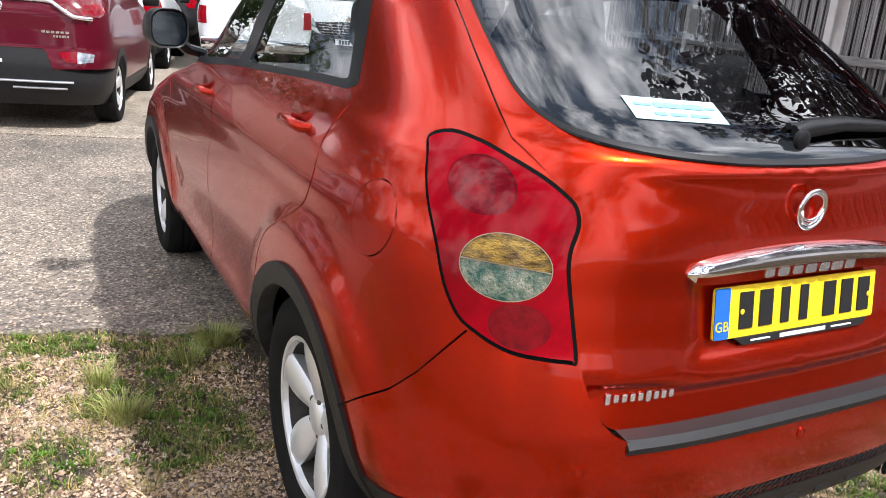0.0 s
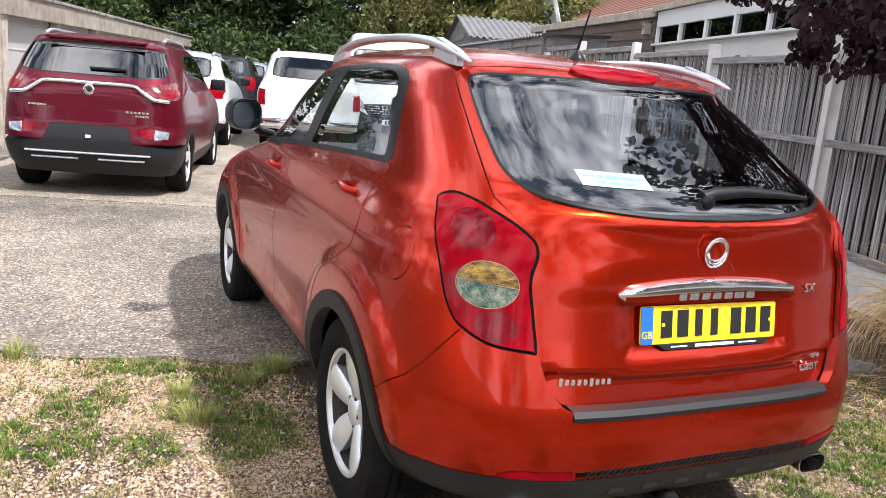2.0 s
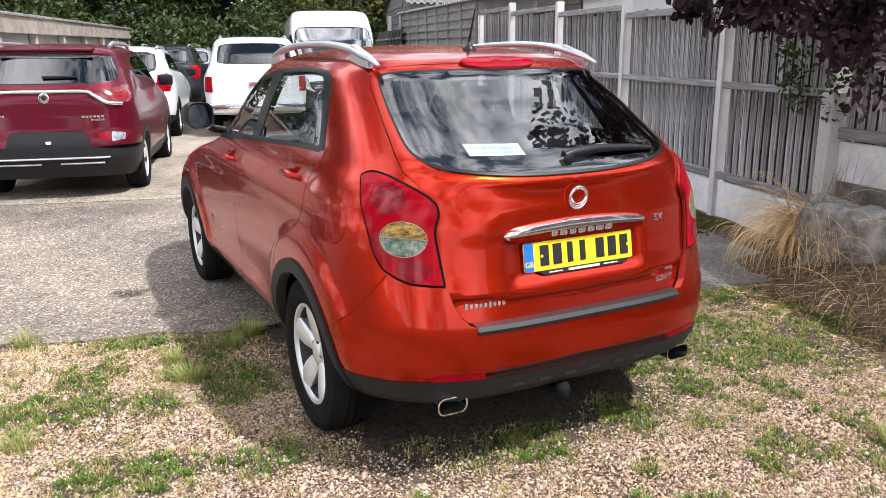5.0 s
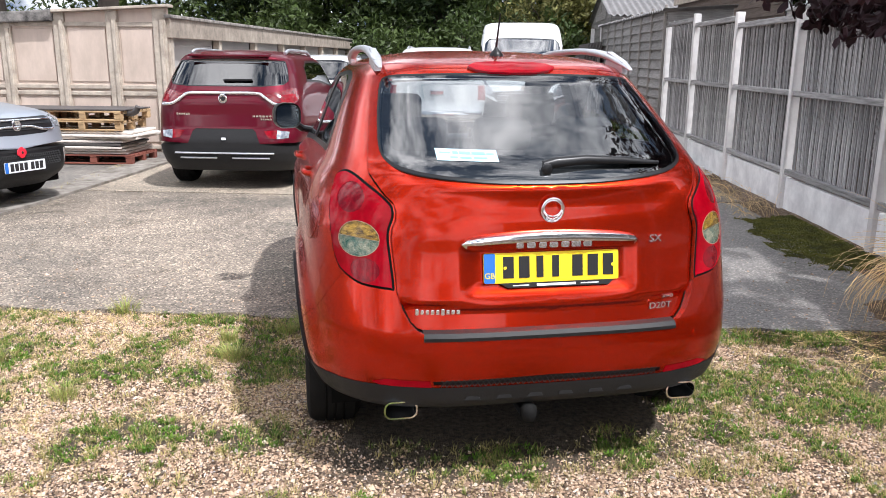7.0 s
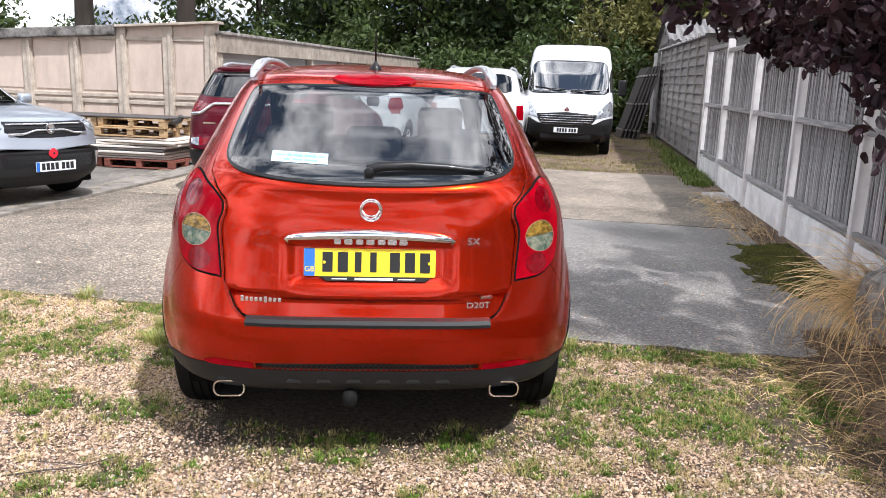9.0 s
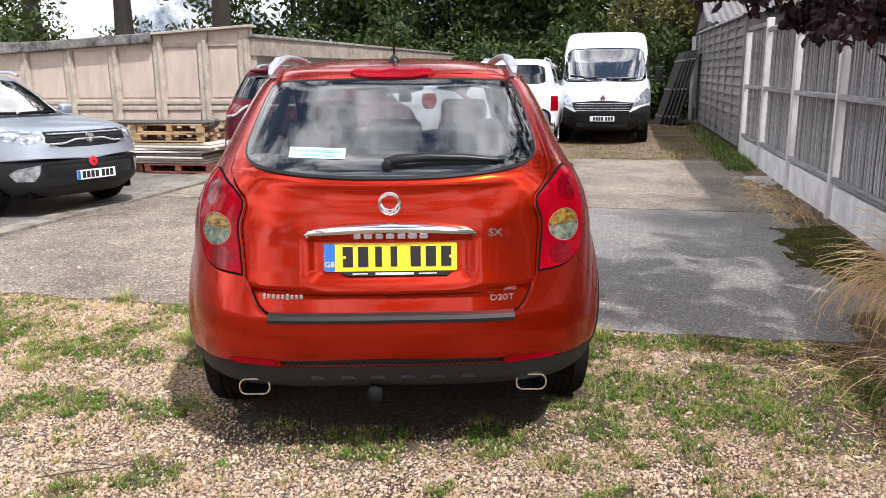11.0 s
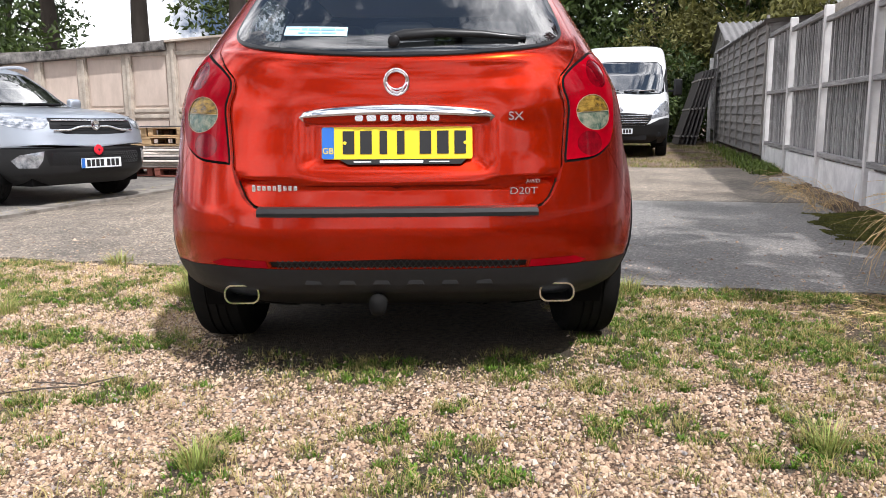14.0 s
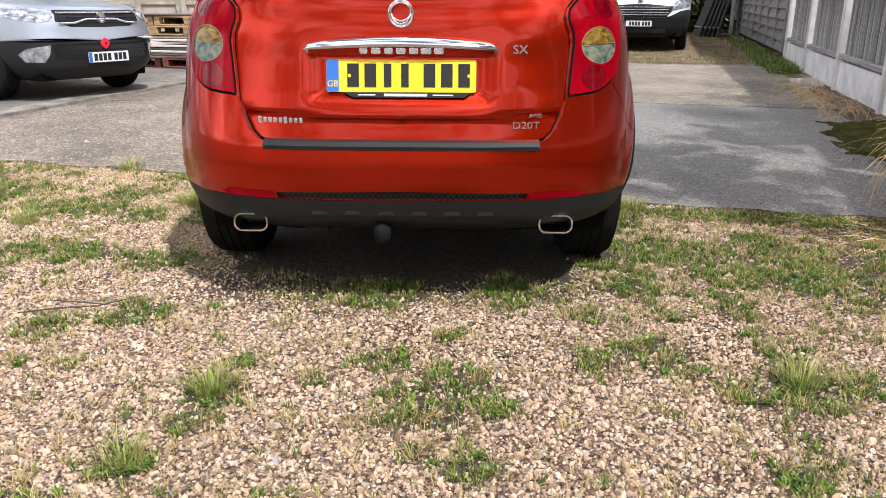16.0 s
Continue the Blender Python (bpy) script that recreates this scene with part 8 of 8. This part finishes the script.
kq = nrng.uniform(2.4, 9.3, 900)
kq = kq[fbm(kq, kq * 0, 1.7, 3, 4.0) > -0.05]
kp = -5.27 - 0.55 * (kq - 2.3) / 7.1 + nrng.normal(0, 0.035, len(kq))
blade_mesh("weeds", np.stack([kp * CA + kq * SA, -kp * SA + kq * CA], 1), 0.07, 0.006, M_grass_dry, "thin dry weeds along the kerb joint", 0.9, category="weeds")

# bare soil and litter on the bank
sp_, sq_ = np.meshgrid(np.linspace(2.2, 3.06, 20), np.linspace(-4.0, 2.55, 90))
sp_ = 3.06 - (3.06 - sp_) * (1.0 + 0.35 * fbm(sq_, sq_ * 0, 1.9, 4, 8.0))
sv = np.array([tuple(yard(a, b, c)) for a, b, c in zip(sp_.ravel(), sq_.ravel(), (rise(sp_, sq_) + 0.020 + 0.014 * fbm(sp_, sq_, 5.0) - 0.030 * np.clip((2.35 - sp_) / 0.2, 0, 1)).ravel())])
si = (np.arange(89)[:, None] * 20 + np.arange(19)[None, :]).ravel()
tagged(fast_mesh("soil_bank", sv, np.concatenate([np.stack([si, si + 1, si + 21], 1), np.stack([si, si + 21, si + 20], 1)]), M_soil, True), "dark brown soil bank with dead litter under the fence", "soil", kind="stuff")

# lumps of concrete on the bank, a stump post foot, a twig
def lump(name, size, at, rot, material, label, category):
    bm = bmesh.new()
    bmesh.ops.create_cube(bm, size=1.0, matrix=Matrix.Diagonal((*size, 1)))
    bmesh.ops.subdivide_edges(bm, edges=bm.edges[:], cuts=9, use_grid_fill=True)
    for v in bm.verts:
        d = noise.fractal(v.co * 7 + Vector(at), 0.8, 2.0, 5)
        r = 1 - 0.10 * (abs(v.co.x / size[0]) * 2) ** 4 * (abs(v.co.z / size[2]) * 2) ** 4
        v.co = v.co * r * (1 + 0.12 * d)
    ob = part(name, bm, material, None, "", True, 50)
    ob.matrix_world = Matrix.Translation(at) @ rot
    return tagged(ob, label, category)


w = yard(2.72, 1.72)
lump("concrete_block", (0.36, 0.62, 0.58), (w.x, w.y, 0.30), pose(0, 0, 0, 4, -6, 2), M_block, "rough grey lump of old concrete on the bank", "concrete block")
w = yard(2.85, 0.9)
lump("concrete_block", (0.36, 0.70, 0.50), (w.x, w.y, 0.33), pose(0, 0, 0, -5, 4, -18), M_block, "rough grey lump of old concrete on the bank", "concrete block")
tw = part("twig", sweep([(-1.42, -0.03, 0.012), (-1.28, 0.0, 0.02), (-1.15, 0.03, 0.018), (-1.02, 0.10, 0.03)], [0.003, 0.0035, 0.003, 0.0015], 6), M_bark, None)
tagged(tw, "thin dark dead twig on the gravel", "twig")
tw = part("twig", sweep([(-1.38, 0.10, 0.012), (-1.22, 0.06, 0.02), (-1.12, 0.04, 0.02)], [0.0015, 0.0026, 0.002], 6), M_bark, None)
tagged(tw, "thin dark dead twig on the gravel", "twig")


# ---------------------------------------------------------------- trees
def leaf_cloud(centres, radii, per, size, flat=0.8):
    """Leaves as folded quads round clump centres."""
    n = len(centres) * per
    c = np.repeat(np.asarray(centres), per, 0)
    rad = np.repeat(np.asarray(radii), per)
    d = nrng.normal(0, 1, (n, 3))
    d *= (nrng.uniform(0.25, 1, n) ** 0.5 / np.linalg.norm(d, axis=1))[:, None]
    p = c + d * rad[:, None] * np.array([1, 1, flat])
    u = nrng.normal(0, 1, (n, 3))
    u /= np.linalg.norm(u, axis=1)[:, None]
    t = nrng.normal(0, 1, (n, 3))
    t = np.cross(u, t)
    t /= np.linalg.norm(t, axis=1)[:, None]
    b = np.cross(u, t)
    s = size * nrng.uniform(0.6, 1.3, n)[:, None]
    v = np.stack([p - u * s, p + t * s * 0.45 + b * s * 0.12, p + u * s, p - t * s * 0.45 + b * s * 0.12], 1).reshape(-1, 3)
    o = (np.arange(n) * 4)[:, None]
    tri = np.concatenate([o + np.array([[0, 1, 2]]), o + np.array([[0, 2, 3]])])
    return v, tri


def round_leaves(centres, radii, per, size, droop=0.5):
    """Oval leaves with a fold along the middle, six triangles each, hanging round clump centres."""
    n = len(centres) * per
    c = np.repeat(np.asarray(centres), per, 0)
    rad = np.repeat(np.asarray(radii), per)
    d = nrng.normal(0, 1, (n, 3))
    d *= (nrng.uniform(0.2, 1, n) ** 0.5 / np.linalg.norm(d, axis=1))[:, None]
    p = c + d * rad[:, None]
    u = nrng.normal(0, 1, (n, 3)) - np.array([0, 0, droop * 1.6])
    u /= np.linalg.norm(u, axis=1)[:, None]
    t = np.cross(u, nrng.normal(0, 1, (n, 3)))
    t /= np.linalg.norm(t, axis=1)[:, None]
    b = np.cross(u, t)
    s = size * nrng.uniform(0.65, 1.25, n)[:, None]
    ring = [(-1.0, 0.0, 0.0), (-0.55, 0.50, 0.10), (0.25, 0.62, 0.12), (1.0, 0.0, -0.05), (0.25, -0.62, 0.12), (-0.55, -0.50, 0.10)]
    v = np.stack([p + u * s * x + t * s * y + b * s * z for x, y, z in ring], 1).reshape(-1, 3)
    o = (np.arange(n) * 6)[:, None]
    tri = np.concatenate([o + np.array([f]) for f in ((0, 1, 2), (0, 2, 3), (0, 3, 4), (0, 4, 5))])
    return v, tri


def crown_clumps(n, rx, ry, rz, cz, seed):
    r = np.random.default_rng(seed)
    d = r.normal(0, 1, (n, 3))
    d /= np.linalg.norm(d, axis=1)[:, None]
    k = r.uniform(0.45, 1.0, n)[:, None] ** 0.6
    lump_ = 1 + 0.25 * np.sin(d[:, :1] * 5 + seed) * np.cos(d[:, 1:2] * 4)
    return d * k * lump_ * np.array([rx, ry, rz]) + np.array([0, 0, cz])


def limbs(height, trunk_r, clumps, n, lean=0.0):
    bm = bmesh.new()
    top = (lean, 0, height * 0.92)
    join(bm, sweep([(0, 0, -0.3), (lean * 0.15, 0, height * 0.25), (lean * 0.5, 0.05, height * 0.6), top], [trunk_r * 1.25, trunk_r, trunk_r * 0.62, trunk_r * 0.15], 10))
    r = random.Random(n)
    for i in range(n):
        c = clumps[r.randrange(len(clumps))]
        z = max(height * 0.2, min(height * 0.8, c[2] * r.uniform(0.55, 0.8)))
        k = z / height
        a = (lean * k, 0, z)
        m = tuple((a[j] + c[j]) / 2 + (0.3 if j == 2 else 0) for j in range(3))
        join(bm, sweep([a, m, tuple(c)], [trunk_r * 0.35, trunk_r * 0.2, trunk_r * 0.05], 6))
    return bm


def tree(name, at, height, rx, rz, leaf_mat, label, seed, clumps=70, per=110, size=0.16, base=0.3, trunk=0.2, turn=0):
    c = crown_clumps(clumps, rx, rx * 0.9, rz, height - rz, seed)
    c = c[c[:, 2] > base]
    ob = thing(name, label, "tree")
    part("trunk", limbs(height, trunk, c, 14), M_bark, ob, "dark tapered trunk with limbs", True, 60)
    v, t = leaf_cloud(c, np.full(len(c), rx * 0.30), per, size)
    cr = fast_mesh("crown", v, t, leaf_mat)
    cr.parent = ob
    cr["kind"] = "stuff"
    ob.matrix_world = at
    return ob


def ground_pose(p, q, turn=0.0, s=1.0):
    w = yard(p, q)
    return pose(w.x, w.y, float(rise(p, q)), 0, 0, turn) @ Matrix.Diagonal((s, s, s, 1))


def repeat_tree(src, spots):
    for p, q, turn, s in spots:
        w = yard(p, q)
        c = copy_thing(src, pose(w.x, w.y, float(rise(p, q)) - 0.05, 0, 0, turn))
        c.scale = (s, s, s)


broad = tree("tree", ground_pose(1.5, 31), 11.0, 4.4, 5.0, M_leaf_green, "tall broadleaf tree with dense green crown behind the yard", 3, 95, 120, 0.17, 0.4)
repeat_tree(broad, [(-6.5, 33, 70, 1.0), (9.5, 33, 140, 1.05), (-15, 34, 200, 1.1)])
dark = tree("tree", ground_pose(-2.5, 33), 13.0, 4.2, 6.2, M_leaf_dark, "tall dark green tree behind the yard", 8, 100, 120, 0.17, 0.4, 0.28)
repeat_tree(dark, [(5.0, 36, 50, 1.0), (-10.5, 36, 100, 1.1), (12, 38, 220, 1.0), (-5, 41, 300, 1.15), (18, 36, 30, 1.0), (-35.5, 37, 60, 1.1)])
olive = tree("tree", ground_pose(4.6, 27.5), 6.8, 3.0, 3.3, M_leaf_olive, "yellowish olive-green broadleaf tree beyond the shed", 5, 80, 110, 0.14, 0.2, 0.14)
repeat_tree(olive, [(7.8, 25.5, 120, 0.95), (2.0, 27.6, 60, 0.72), (11.0, 27, 210, 1.0)])
bush = tree("bush", ground_pose(-1.2, 27.4), 3.4, 2.5, 1.8, M_leaf_green, "dense green hedge bush at the end of the yard", 12, 70, 110, 0.12, 0.0, 0.07)
repeat_tree(bush, [(-4.2, 29.6, 80, 1.05), (-8.2, 29.5, 170, 1.1), (-12.4, 29.8, 250, 1.0), (1.6, 25.6, 33, 0.9), (-17, 29.5, 100, 1.1), (5.6, 24.6, 200, 0.8), (-22, 30, 40, 1.1), (-15.5, 14.5, 10, 1.0), (-19.5, 12, 80, 1.1)])
# dark pines over the garages
pine = thing("tree", "dark pine with a bare trunk over the garages", "tree")
pc = crown_clumps(60, 3.2, 3.0, 3.0, 9.2, 21)
part("trunk", limbs(11.0, 0.30, pc, 10, 0.4), M_bark, pine, "dark bare trunk", True, 60)
v, t = leaf_cloud(pc, np.full(len(pc), 1.0), 130, 0.15, 0.6)
cr = fast_mesh("crown", v, t, M_leaf_dark)
cr.parent = pine
cr["kind"] = "stuff"
pine.matrix_world = ground_pose(-11.2, 19.5)
repeat_tree(pine, [(-14.2, 19.0, 80, 1.0), (-19, 21, 160, 1.05), (-24, 17, 30, 1.0)])

# dark plum tree leaning over the fence
plum = thing("tree", "dark purple-leaved plum tree hanging over the fence", "tree", at=ground_pose(4.7, 1.3))
def plum_local(p, q, z):
    w = yard(p, q) - yard(4.7, 1.3)
    return (w.x, w.y, z - float(rise(4.7, 1.3)))


cl, rad = [], []
r_ = np.random.default_rng(5)
for i in range(150):
    d = r_.normal(0, 1, 3)
    d /= np.linalg.norm(d)
    k = r_.uniform(0.3, 1) ** 0.5
    at_ = (5.3 + d[0] * k * 1.9, 3.2 + d[1] * k * 4.2, 5.0 + d[2] * k * 1.6)
    if at_[1] + 0.41 * at_[2] < 1.3 or (at_[0] - 0.49 * at_[2] > 0.3 and at_[1] + 0.41 * at_[2] < 4.4):
        continue
    cl.append(plum_local(*at_))
    rad.append(r_.uniform(0.25, 0.5))
top_count = len(cl)
tips = []
for i in range(135):
    if i < 34:
        p, q = r_.uniform(2.2, 3.25), r_.uniform(1.0, 2.0)
        low = np.interp(q, (1.0, 1.4, 2.0), (1.30, 1.36, 1.60)) + 0.12 * math.sin(q * 5.1 + p * 3)
    elif i < 115:
        p, q = r_.uniform(1.25, 2.5), r_.uniform(1.3, 3.0)
        low = np.interp(p, (1.25, 1.7, 2.0, 2.5), (1.86, 1.82, 1.62, 1.72)) + 0.10 * (q - 1.5)
    else:
        p, q = r_.uniform(2.4, 3.2), r_.uniform(2.8, 4.2)
        low = 2.0
    k = 0.85 if i < 34 else 0.55
    z = low + 0.12 + r_.uniform(0, 1) ** 1.4 * k
    tips.append(plum_local(p, q, z))
    rad.append(r_.uniform(0.13, 0.26) if i < 34 else r_.uniform(0.09, 0.17))
cl += tips
# a bough reaching over the car's tail
for i in range(40):
    u = r_.uniform(0, 1) ** 0.8
    tips.append(plum_local(3.1 - 2.1 * u, 1.0 + 1.5 * r_.uniform(0, 1) + 0.2 * math.sin(7 * u), 2.95 + 0.75 * r_.uniform(0, 1) - 0.1 * u))
    cl.append(tips[-1])
    rad.append(r_.uniform(0.12, 0.26))
part("trunk", limbs(5.2, 0.14, np.array(cl[:top_count]), 30), M_bark, plum, "dark trunk and limbs", True, 60)
bm = bmesh.new()
for tp in tips[::3]:
    join(bm, sweep([tuple(Vector(tp) + Vector((0.9, 0.1, 0.7))), tuple(Vector(tp) + Vector((0.35, 0.0, 0.4))), tp], [0.014, 0.008, 0.003], 5))
part("branch", bm, M_bark, plum, "thin drooping branches")
vc, tc = leaf_cloud(cl[:top_count], rad[:top_count], 120, 0.050, 0.8)
vt, tt = round_leaves(tips, rad[top_count:], 62, 0.038)
v, t = np.concatenate([vc, vt]), np.concatenate([tc, tt + len(vc)])
cr = fast_mesh("crown", v, t, M_leaf_plum)
cr.parent = plum
cr["kind"] = "stuff"
cr["label"] = "dark purple leaves"
# a green creeper on the fence boards
cp = [yard(FENCE_P - 0.07 + r_.uniform(-0.05, 0.02), 2.95 + r_.normal(0, 0.10), z) for z in np.linspace(1.22, 1.68, 9)] + [yard(FENCE_P - 0.1, 2.35 + r_.normal(0, 0.06), z) for z in np.linspace(1.2, 1.7, 6)]
v, t = leaf_cloud([tuple(c) for c in cp], np.full(len(cp), 0.11), 26, 0.032, 1.0)
tagged(fast_mesh("creeper", v, t, M_leaf_green), "green creeper sprig hanging on the fence boards", "creeper", kind="stuff")


# ---------------------------------------------------------------- pallets, leaning panels, house
M_pallet = pbr("pallet_wood", (0.36, 0.235, 0.12), 0.8, 0, (0.52, 0.36, 0.20), 0.6, 7, stretch=(0.6, 4, 4), bump=0.4, bscale=60, rnd=0.2)
M_pallet_red = pbr("red_brown_pallet", (0.16, 0.050, 0.035), 0.8, 0, (0.25, 0.085, 0.06), 0.6, 7, bump=0.4, bscale=60, rnd=0.15)
M_sheet = pbr("pale_board_edge", (0.58, 0.52, 0.46), 0.8, 0, (0.78, 0.72, 0.66), 0.6, 6, bump=0.2, bscale=60, rnd=0.15)
M_sheet_dark = pbr("dark_sheet", (0.05, 0.045, 0.045), 0.6, 0, (0.10, 0.09, 0.085), 0.6, 6)


def pallet(at, material, label):
    ob = thing("pallet", label, "pallet", "stacked pallets", at=at)
    for y in np.linspace(-0.45, 0.45, 7):
        part("top_slat", box((1.20, 0.10, 0.022), (0, y, 0.133), 0.003, 1), material, ob)
    for y in (-0.44, 0, 0.44):
        part("bottom_slat", box((1.20, 0.10, 0.022), (0, y, 0.011), 0.003, 1), material, ob)
    for x in (-0.55, 0, 0.55):
        part("bearer", box((0.10, 1.0, 0.022), (x, 0, 0.111), 0.003, 1), material, ob)
        for y in (-0.44, 0, 0.44):
            part("block", box((0.10, 0.11, 0.078), (x, y, 0.061), 0.004, 1), material, ob)
    return ob


def stack_pose(p, q, z, turn=0.0):
    w = yard(p, q)
    return pose(w.x, w.y, float(rise(p, q)) + 0.03 + z, 0, 0, YARD_TURN + turn)


base = pallet(stack_pose(-6.28, 9.15, 0.0, 2), M_pallet_red, "red-brown timber pallet under a stack of boards")
copy_thing(base, stack_pose(-7.55, 9.20, 0.0, 0))
z = 0.150
for i in range(8):
    sh_ob = part("board_sheet", box((2.05 + rng.uniform(-0.16, 0.16), 1.02, 0.034), (0, 0, 0), 0.006, 1), M_sheet if i % 5 != 3 else M_sheet_dark, None)
    sh_ob.matrix_world = stack_pose(-6.72 + rng.uniform(-0.10, 0.10), 9.15 + rng.uniform(-0.07, 0.07), z + 0.016, rng.uniform(-5, 5))
    tagged(sh_ob, "pale sheet of board in a stack on pallets", "board", "stacked boards")
    z += 0.044
top_p = pallet(stack_pose(-6.42, 9.15, z + 0.004, 3), M_pallet, "bare softwood pallet on a stack of boards")
z += 0.150
copy_thing(top_p, stack_pose(-6.36, 9.16, z + 0.004, -2))
z += 0.150
copy_thing(top_p, stack_pose(-7.62, 9.2, z - 0.30, 1))
copy_thing(top_p, stack_pose(-7.60, 9.2, z - 0.15, -1))
cap = part("board_sheet", box((2.3, 1.0, 0.02), (0, 0, 0), 0.004, 1), M_sheet_dark, None)
cap.matrix_world = stack_pose(-6.9, 9.15, z + 0.015, 1)
tagged(cap, "dark sheet lying on top of stacked pallets", "board")

# panels leaning against the shed's end, past the van
for i in range(5):
    pn = thing("fence_panel", "dark old fence panel leaning on others", "fence panel", "leaning panels")
    w = yard(2.42 - 0.11 * i, 20.9 + 0.12 * i)
    pn.matrix_world = pose(w.x, w.y, float(rise(2.3, 21)), 0, 13 + i, YARD_TURN + 4)
    for k in range(7):
        part("slat", box((0.02, 0.19, 2.15), (0, -0.6 + 0.2 * k, 1.09), 0.004, 1, pose(0, 0, 0, 0, 0, 8)), M_sheet_dark, pn)
    for z_ in (0.25, 1.05, 1.9):
        part("rail", box((0.04, 1.5, 0.05), (-0.025, 0, z_), 0.004, 1), M_shed_frame, pn)

# pipe end beside the pallets, rubble at a post, tar patch
pp = [stack_pose(-5.95, 8.95, 0.78).translation, stack_pose(-5.70, 8.88, 0.76).translation, stack_pose(-5.62, 8.86, 0.80).translation, stack_pose(-5.58, 8.85, 0.87).translation]
pipe = part("pipe", sweep([tuple(v) for v in pp], 0.045, 10), M_sheet_dark, None, "", True, 60)
tagged(pipe, "short black plastic pipe bend among pallets", "pipe")
for p, q, s_ in ((2.90, 9.05, 0.15), (2.78, 9.35, 0.10), (2.97, 8.75, 0.09), (2.84, 8.62, 0.06)):
    w = yard(p, q)
    lump("rubble", (s_ * 1.5, s_, s_ * 0.6), (w.x, w.y, float(rise(p, q)) + s_ * 0.28), pose(0, 0, 0, 6, 4, 60 * p), M_gboard, "pale broken lump of rubble by the fence", "rubble")

# ---------------------------------------------------------------- house beyond the fence
M_render_white = pbr("white_painted_wall", (0.66, 0.65, 0.63), 0.8, 0, (0.76, 0.75, 0.73), 0.6, 3, bump=0.15, bscale=60)
M_tile = pbr("red_brown_roof_tile", (0.17, 0.075, 0.055), 0.85, 0, (0.30, 0.14, 0.10), 0.6, 9, bump=0.4, bscale=40)
M_upvc = pbr("white_window_frame", (0.74, 0.75, 0.76), 0.4, 0, (0.80, 0.80, 0.80), 0.6, 4)
M_dark_room = pbr("dark_room", (0.03, 0.03, 0.033), 0.9)
house = thing("house", "house with red-brown tiled roof and white-framed windows behind the fence", "house", at=YM)
part("wall", box((6.0, 17.0, 3.75), (10.0, 19.0, 1.98)), M_render_white, house, "white painted wall")
tiles = part("roof", box((3.9, 11.3, 0.03), (8.4, 18.5, 5.02), 0, 1, pose(0, 0, 0, 0, -34.3, 0)), M_tile, house, "red-brown plain tiled roof slope in courses")
for k in range(26):
    p0, z0 = 6.7 + k * 0.135, 3.90 + k * 0.092
    part("tile_course", box((0.165, 11.4, 0.022), (p0, 18.5, z0), 0, 1, pose(0, 0, 0, 0, -30, 0)), M_tile, tiles)
part("roof", box((4.2, 11.4, 0.06), (12.0, 18.5, 5.15), 0, 1, pose(0, 0, 0, 0, 34, 0)), M_tile, house)
part("gable", prism([(23.9, 3.8), (28.3, 3.8), (26.1, 6.2)], 0.1, (7.0, 0, 0), "yz"), M_render_white, house, "white gable")
for sg in (-1, 1):
    part("bargeboard", sweep([(6.92, 26.1 + sg * 2.4, 3.75), (6.92, 26.1, 6.32)], 0.07, 4), M_upvc, house)
M_brown_board = pbr("brown_weathered_boards", (0.085, 0.062, 0.050), 0.85, 0, (0.20, 0.155, 0.13), 0.5, 5, stretch=(1, 0.6, 8), bump=0.5, bscale=50)
lean = thing("outbuilding", "long brown timber outbuilding with a pale fascia behind the fence", "outbuilding", at=YM)
for i in range(15):
    part("board", box((0.03, 8.4, 0.215), (5.12, 16.4, 0.45 + 0.2 * i), 0.004, 1, pose(0, 0, 0, 1.6, 6, 0)), M_brown_board, lean)
part("fascia", box((0.05, 8.6, 0.17), (5.04, 16.4, 3.42), 0.01, 1, pose(0, 0, 0, 1.6, 0, 0)), M_frame_cream, lean, "pale fascia board")
part("roof", box((1.9, 8.6, 0.05), (6.0, 16.4, 3.47), 0, 1, pose(0, 0, 0, 1.6, 0, 0)), M_roof_sheet, lean)
con = thing("conservatory", "white-framed conservatory with a flat grey roof behind the fence", "conservatory", at=YM)
part("roof", box((1.9, 7.6, 0.08), (5.95, 8.35, 3.39), 0.02), M_roof_sheet, con)
part("fascia", box((0.06, 7.6, 0.12), (5.0, 8.35, 3.36), 0.01), M_frame_cream, con)
part("header_panel", box((0.06, 7.4, 0.28), (5.08, 8.35, 3.16), 0.006), M_upvc, con, "white panel over the windows")
part("dwarf_wall", box((0.12, 7.4, 2.3), (5.15, 8.35, 1.56)), M_render_white, con)
part("sill", box((0.16, 7.4, 0.04), (5.06, 8.35, 2.70), 0.006), M_upvc, con)
part("back", box((0.1, 7.4, 3.2), (6.8, 8.35, 1.7)), M_dark_room, con)
for q in np.linspace(4.7, 12.0, 9):
    part("mullion", box((0.07, 0.08, 0.36), (5.08, q, 2.88), 0.008), M_upvc, con)
for q in np.linspace(4.7, 12.0, 9)[:-1]:
    part("pane", box((0.012, 0.83, 0.30), (5.10, q + 0.456, 2.87)), M_glass_back, con)
box_ = thing("bird_box", "small pale wooden bird box on the brown wall", "bird box", at=YM)
part("body", box((0.14, 0.14, 0.22), (5.02, 12.42, 3.02), 0.006), M_frame_cream, box_)
part("roof", box((0.20, 0.20, 0.02), (5.01, 12.42, 3.15), 0.004, 1, pose(0, 0, 0, 0, -18, 0)), M_shed, box_)
part("entrance_hole", lathe([(0.022, 0.0), (0.020, -0.004)], 12, "x", at=(4.948, 12.42, 3.05)), M_gap, box_)
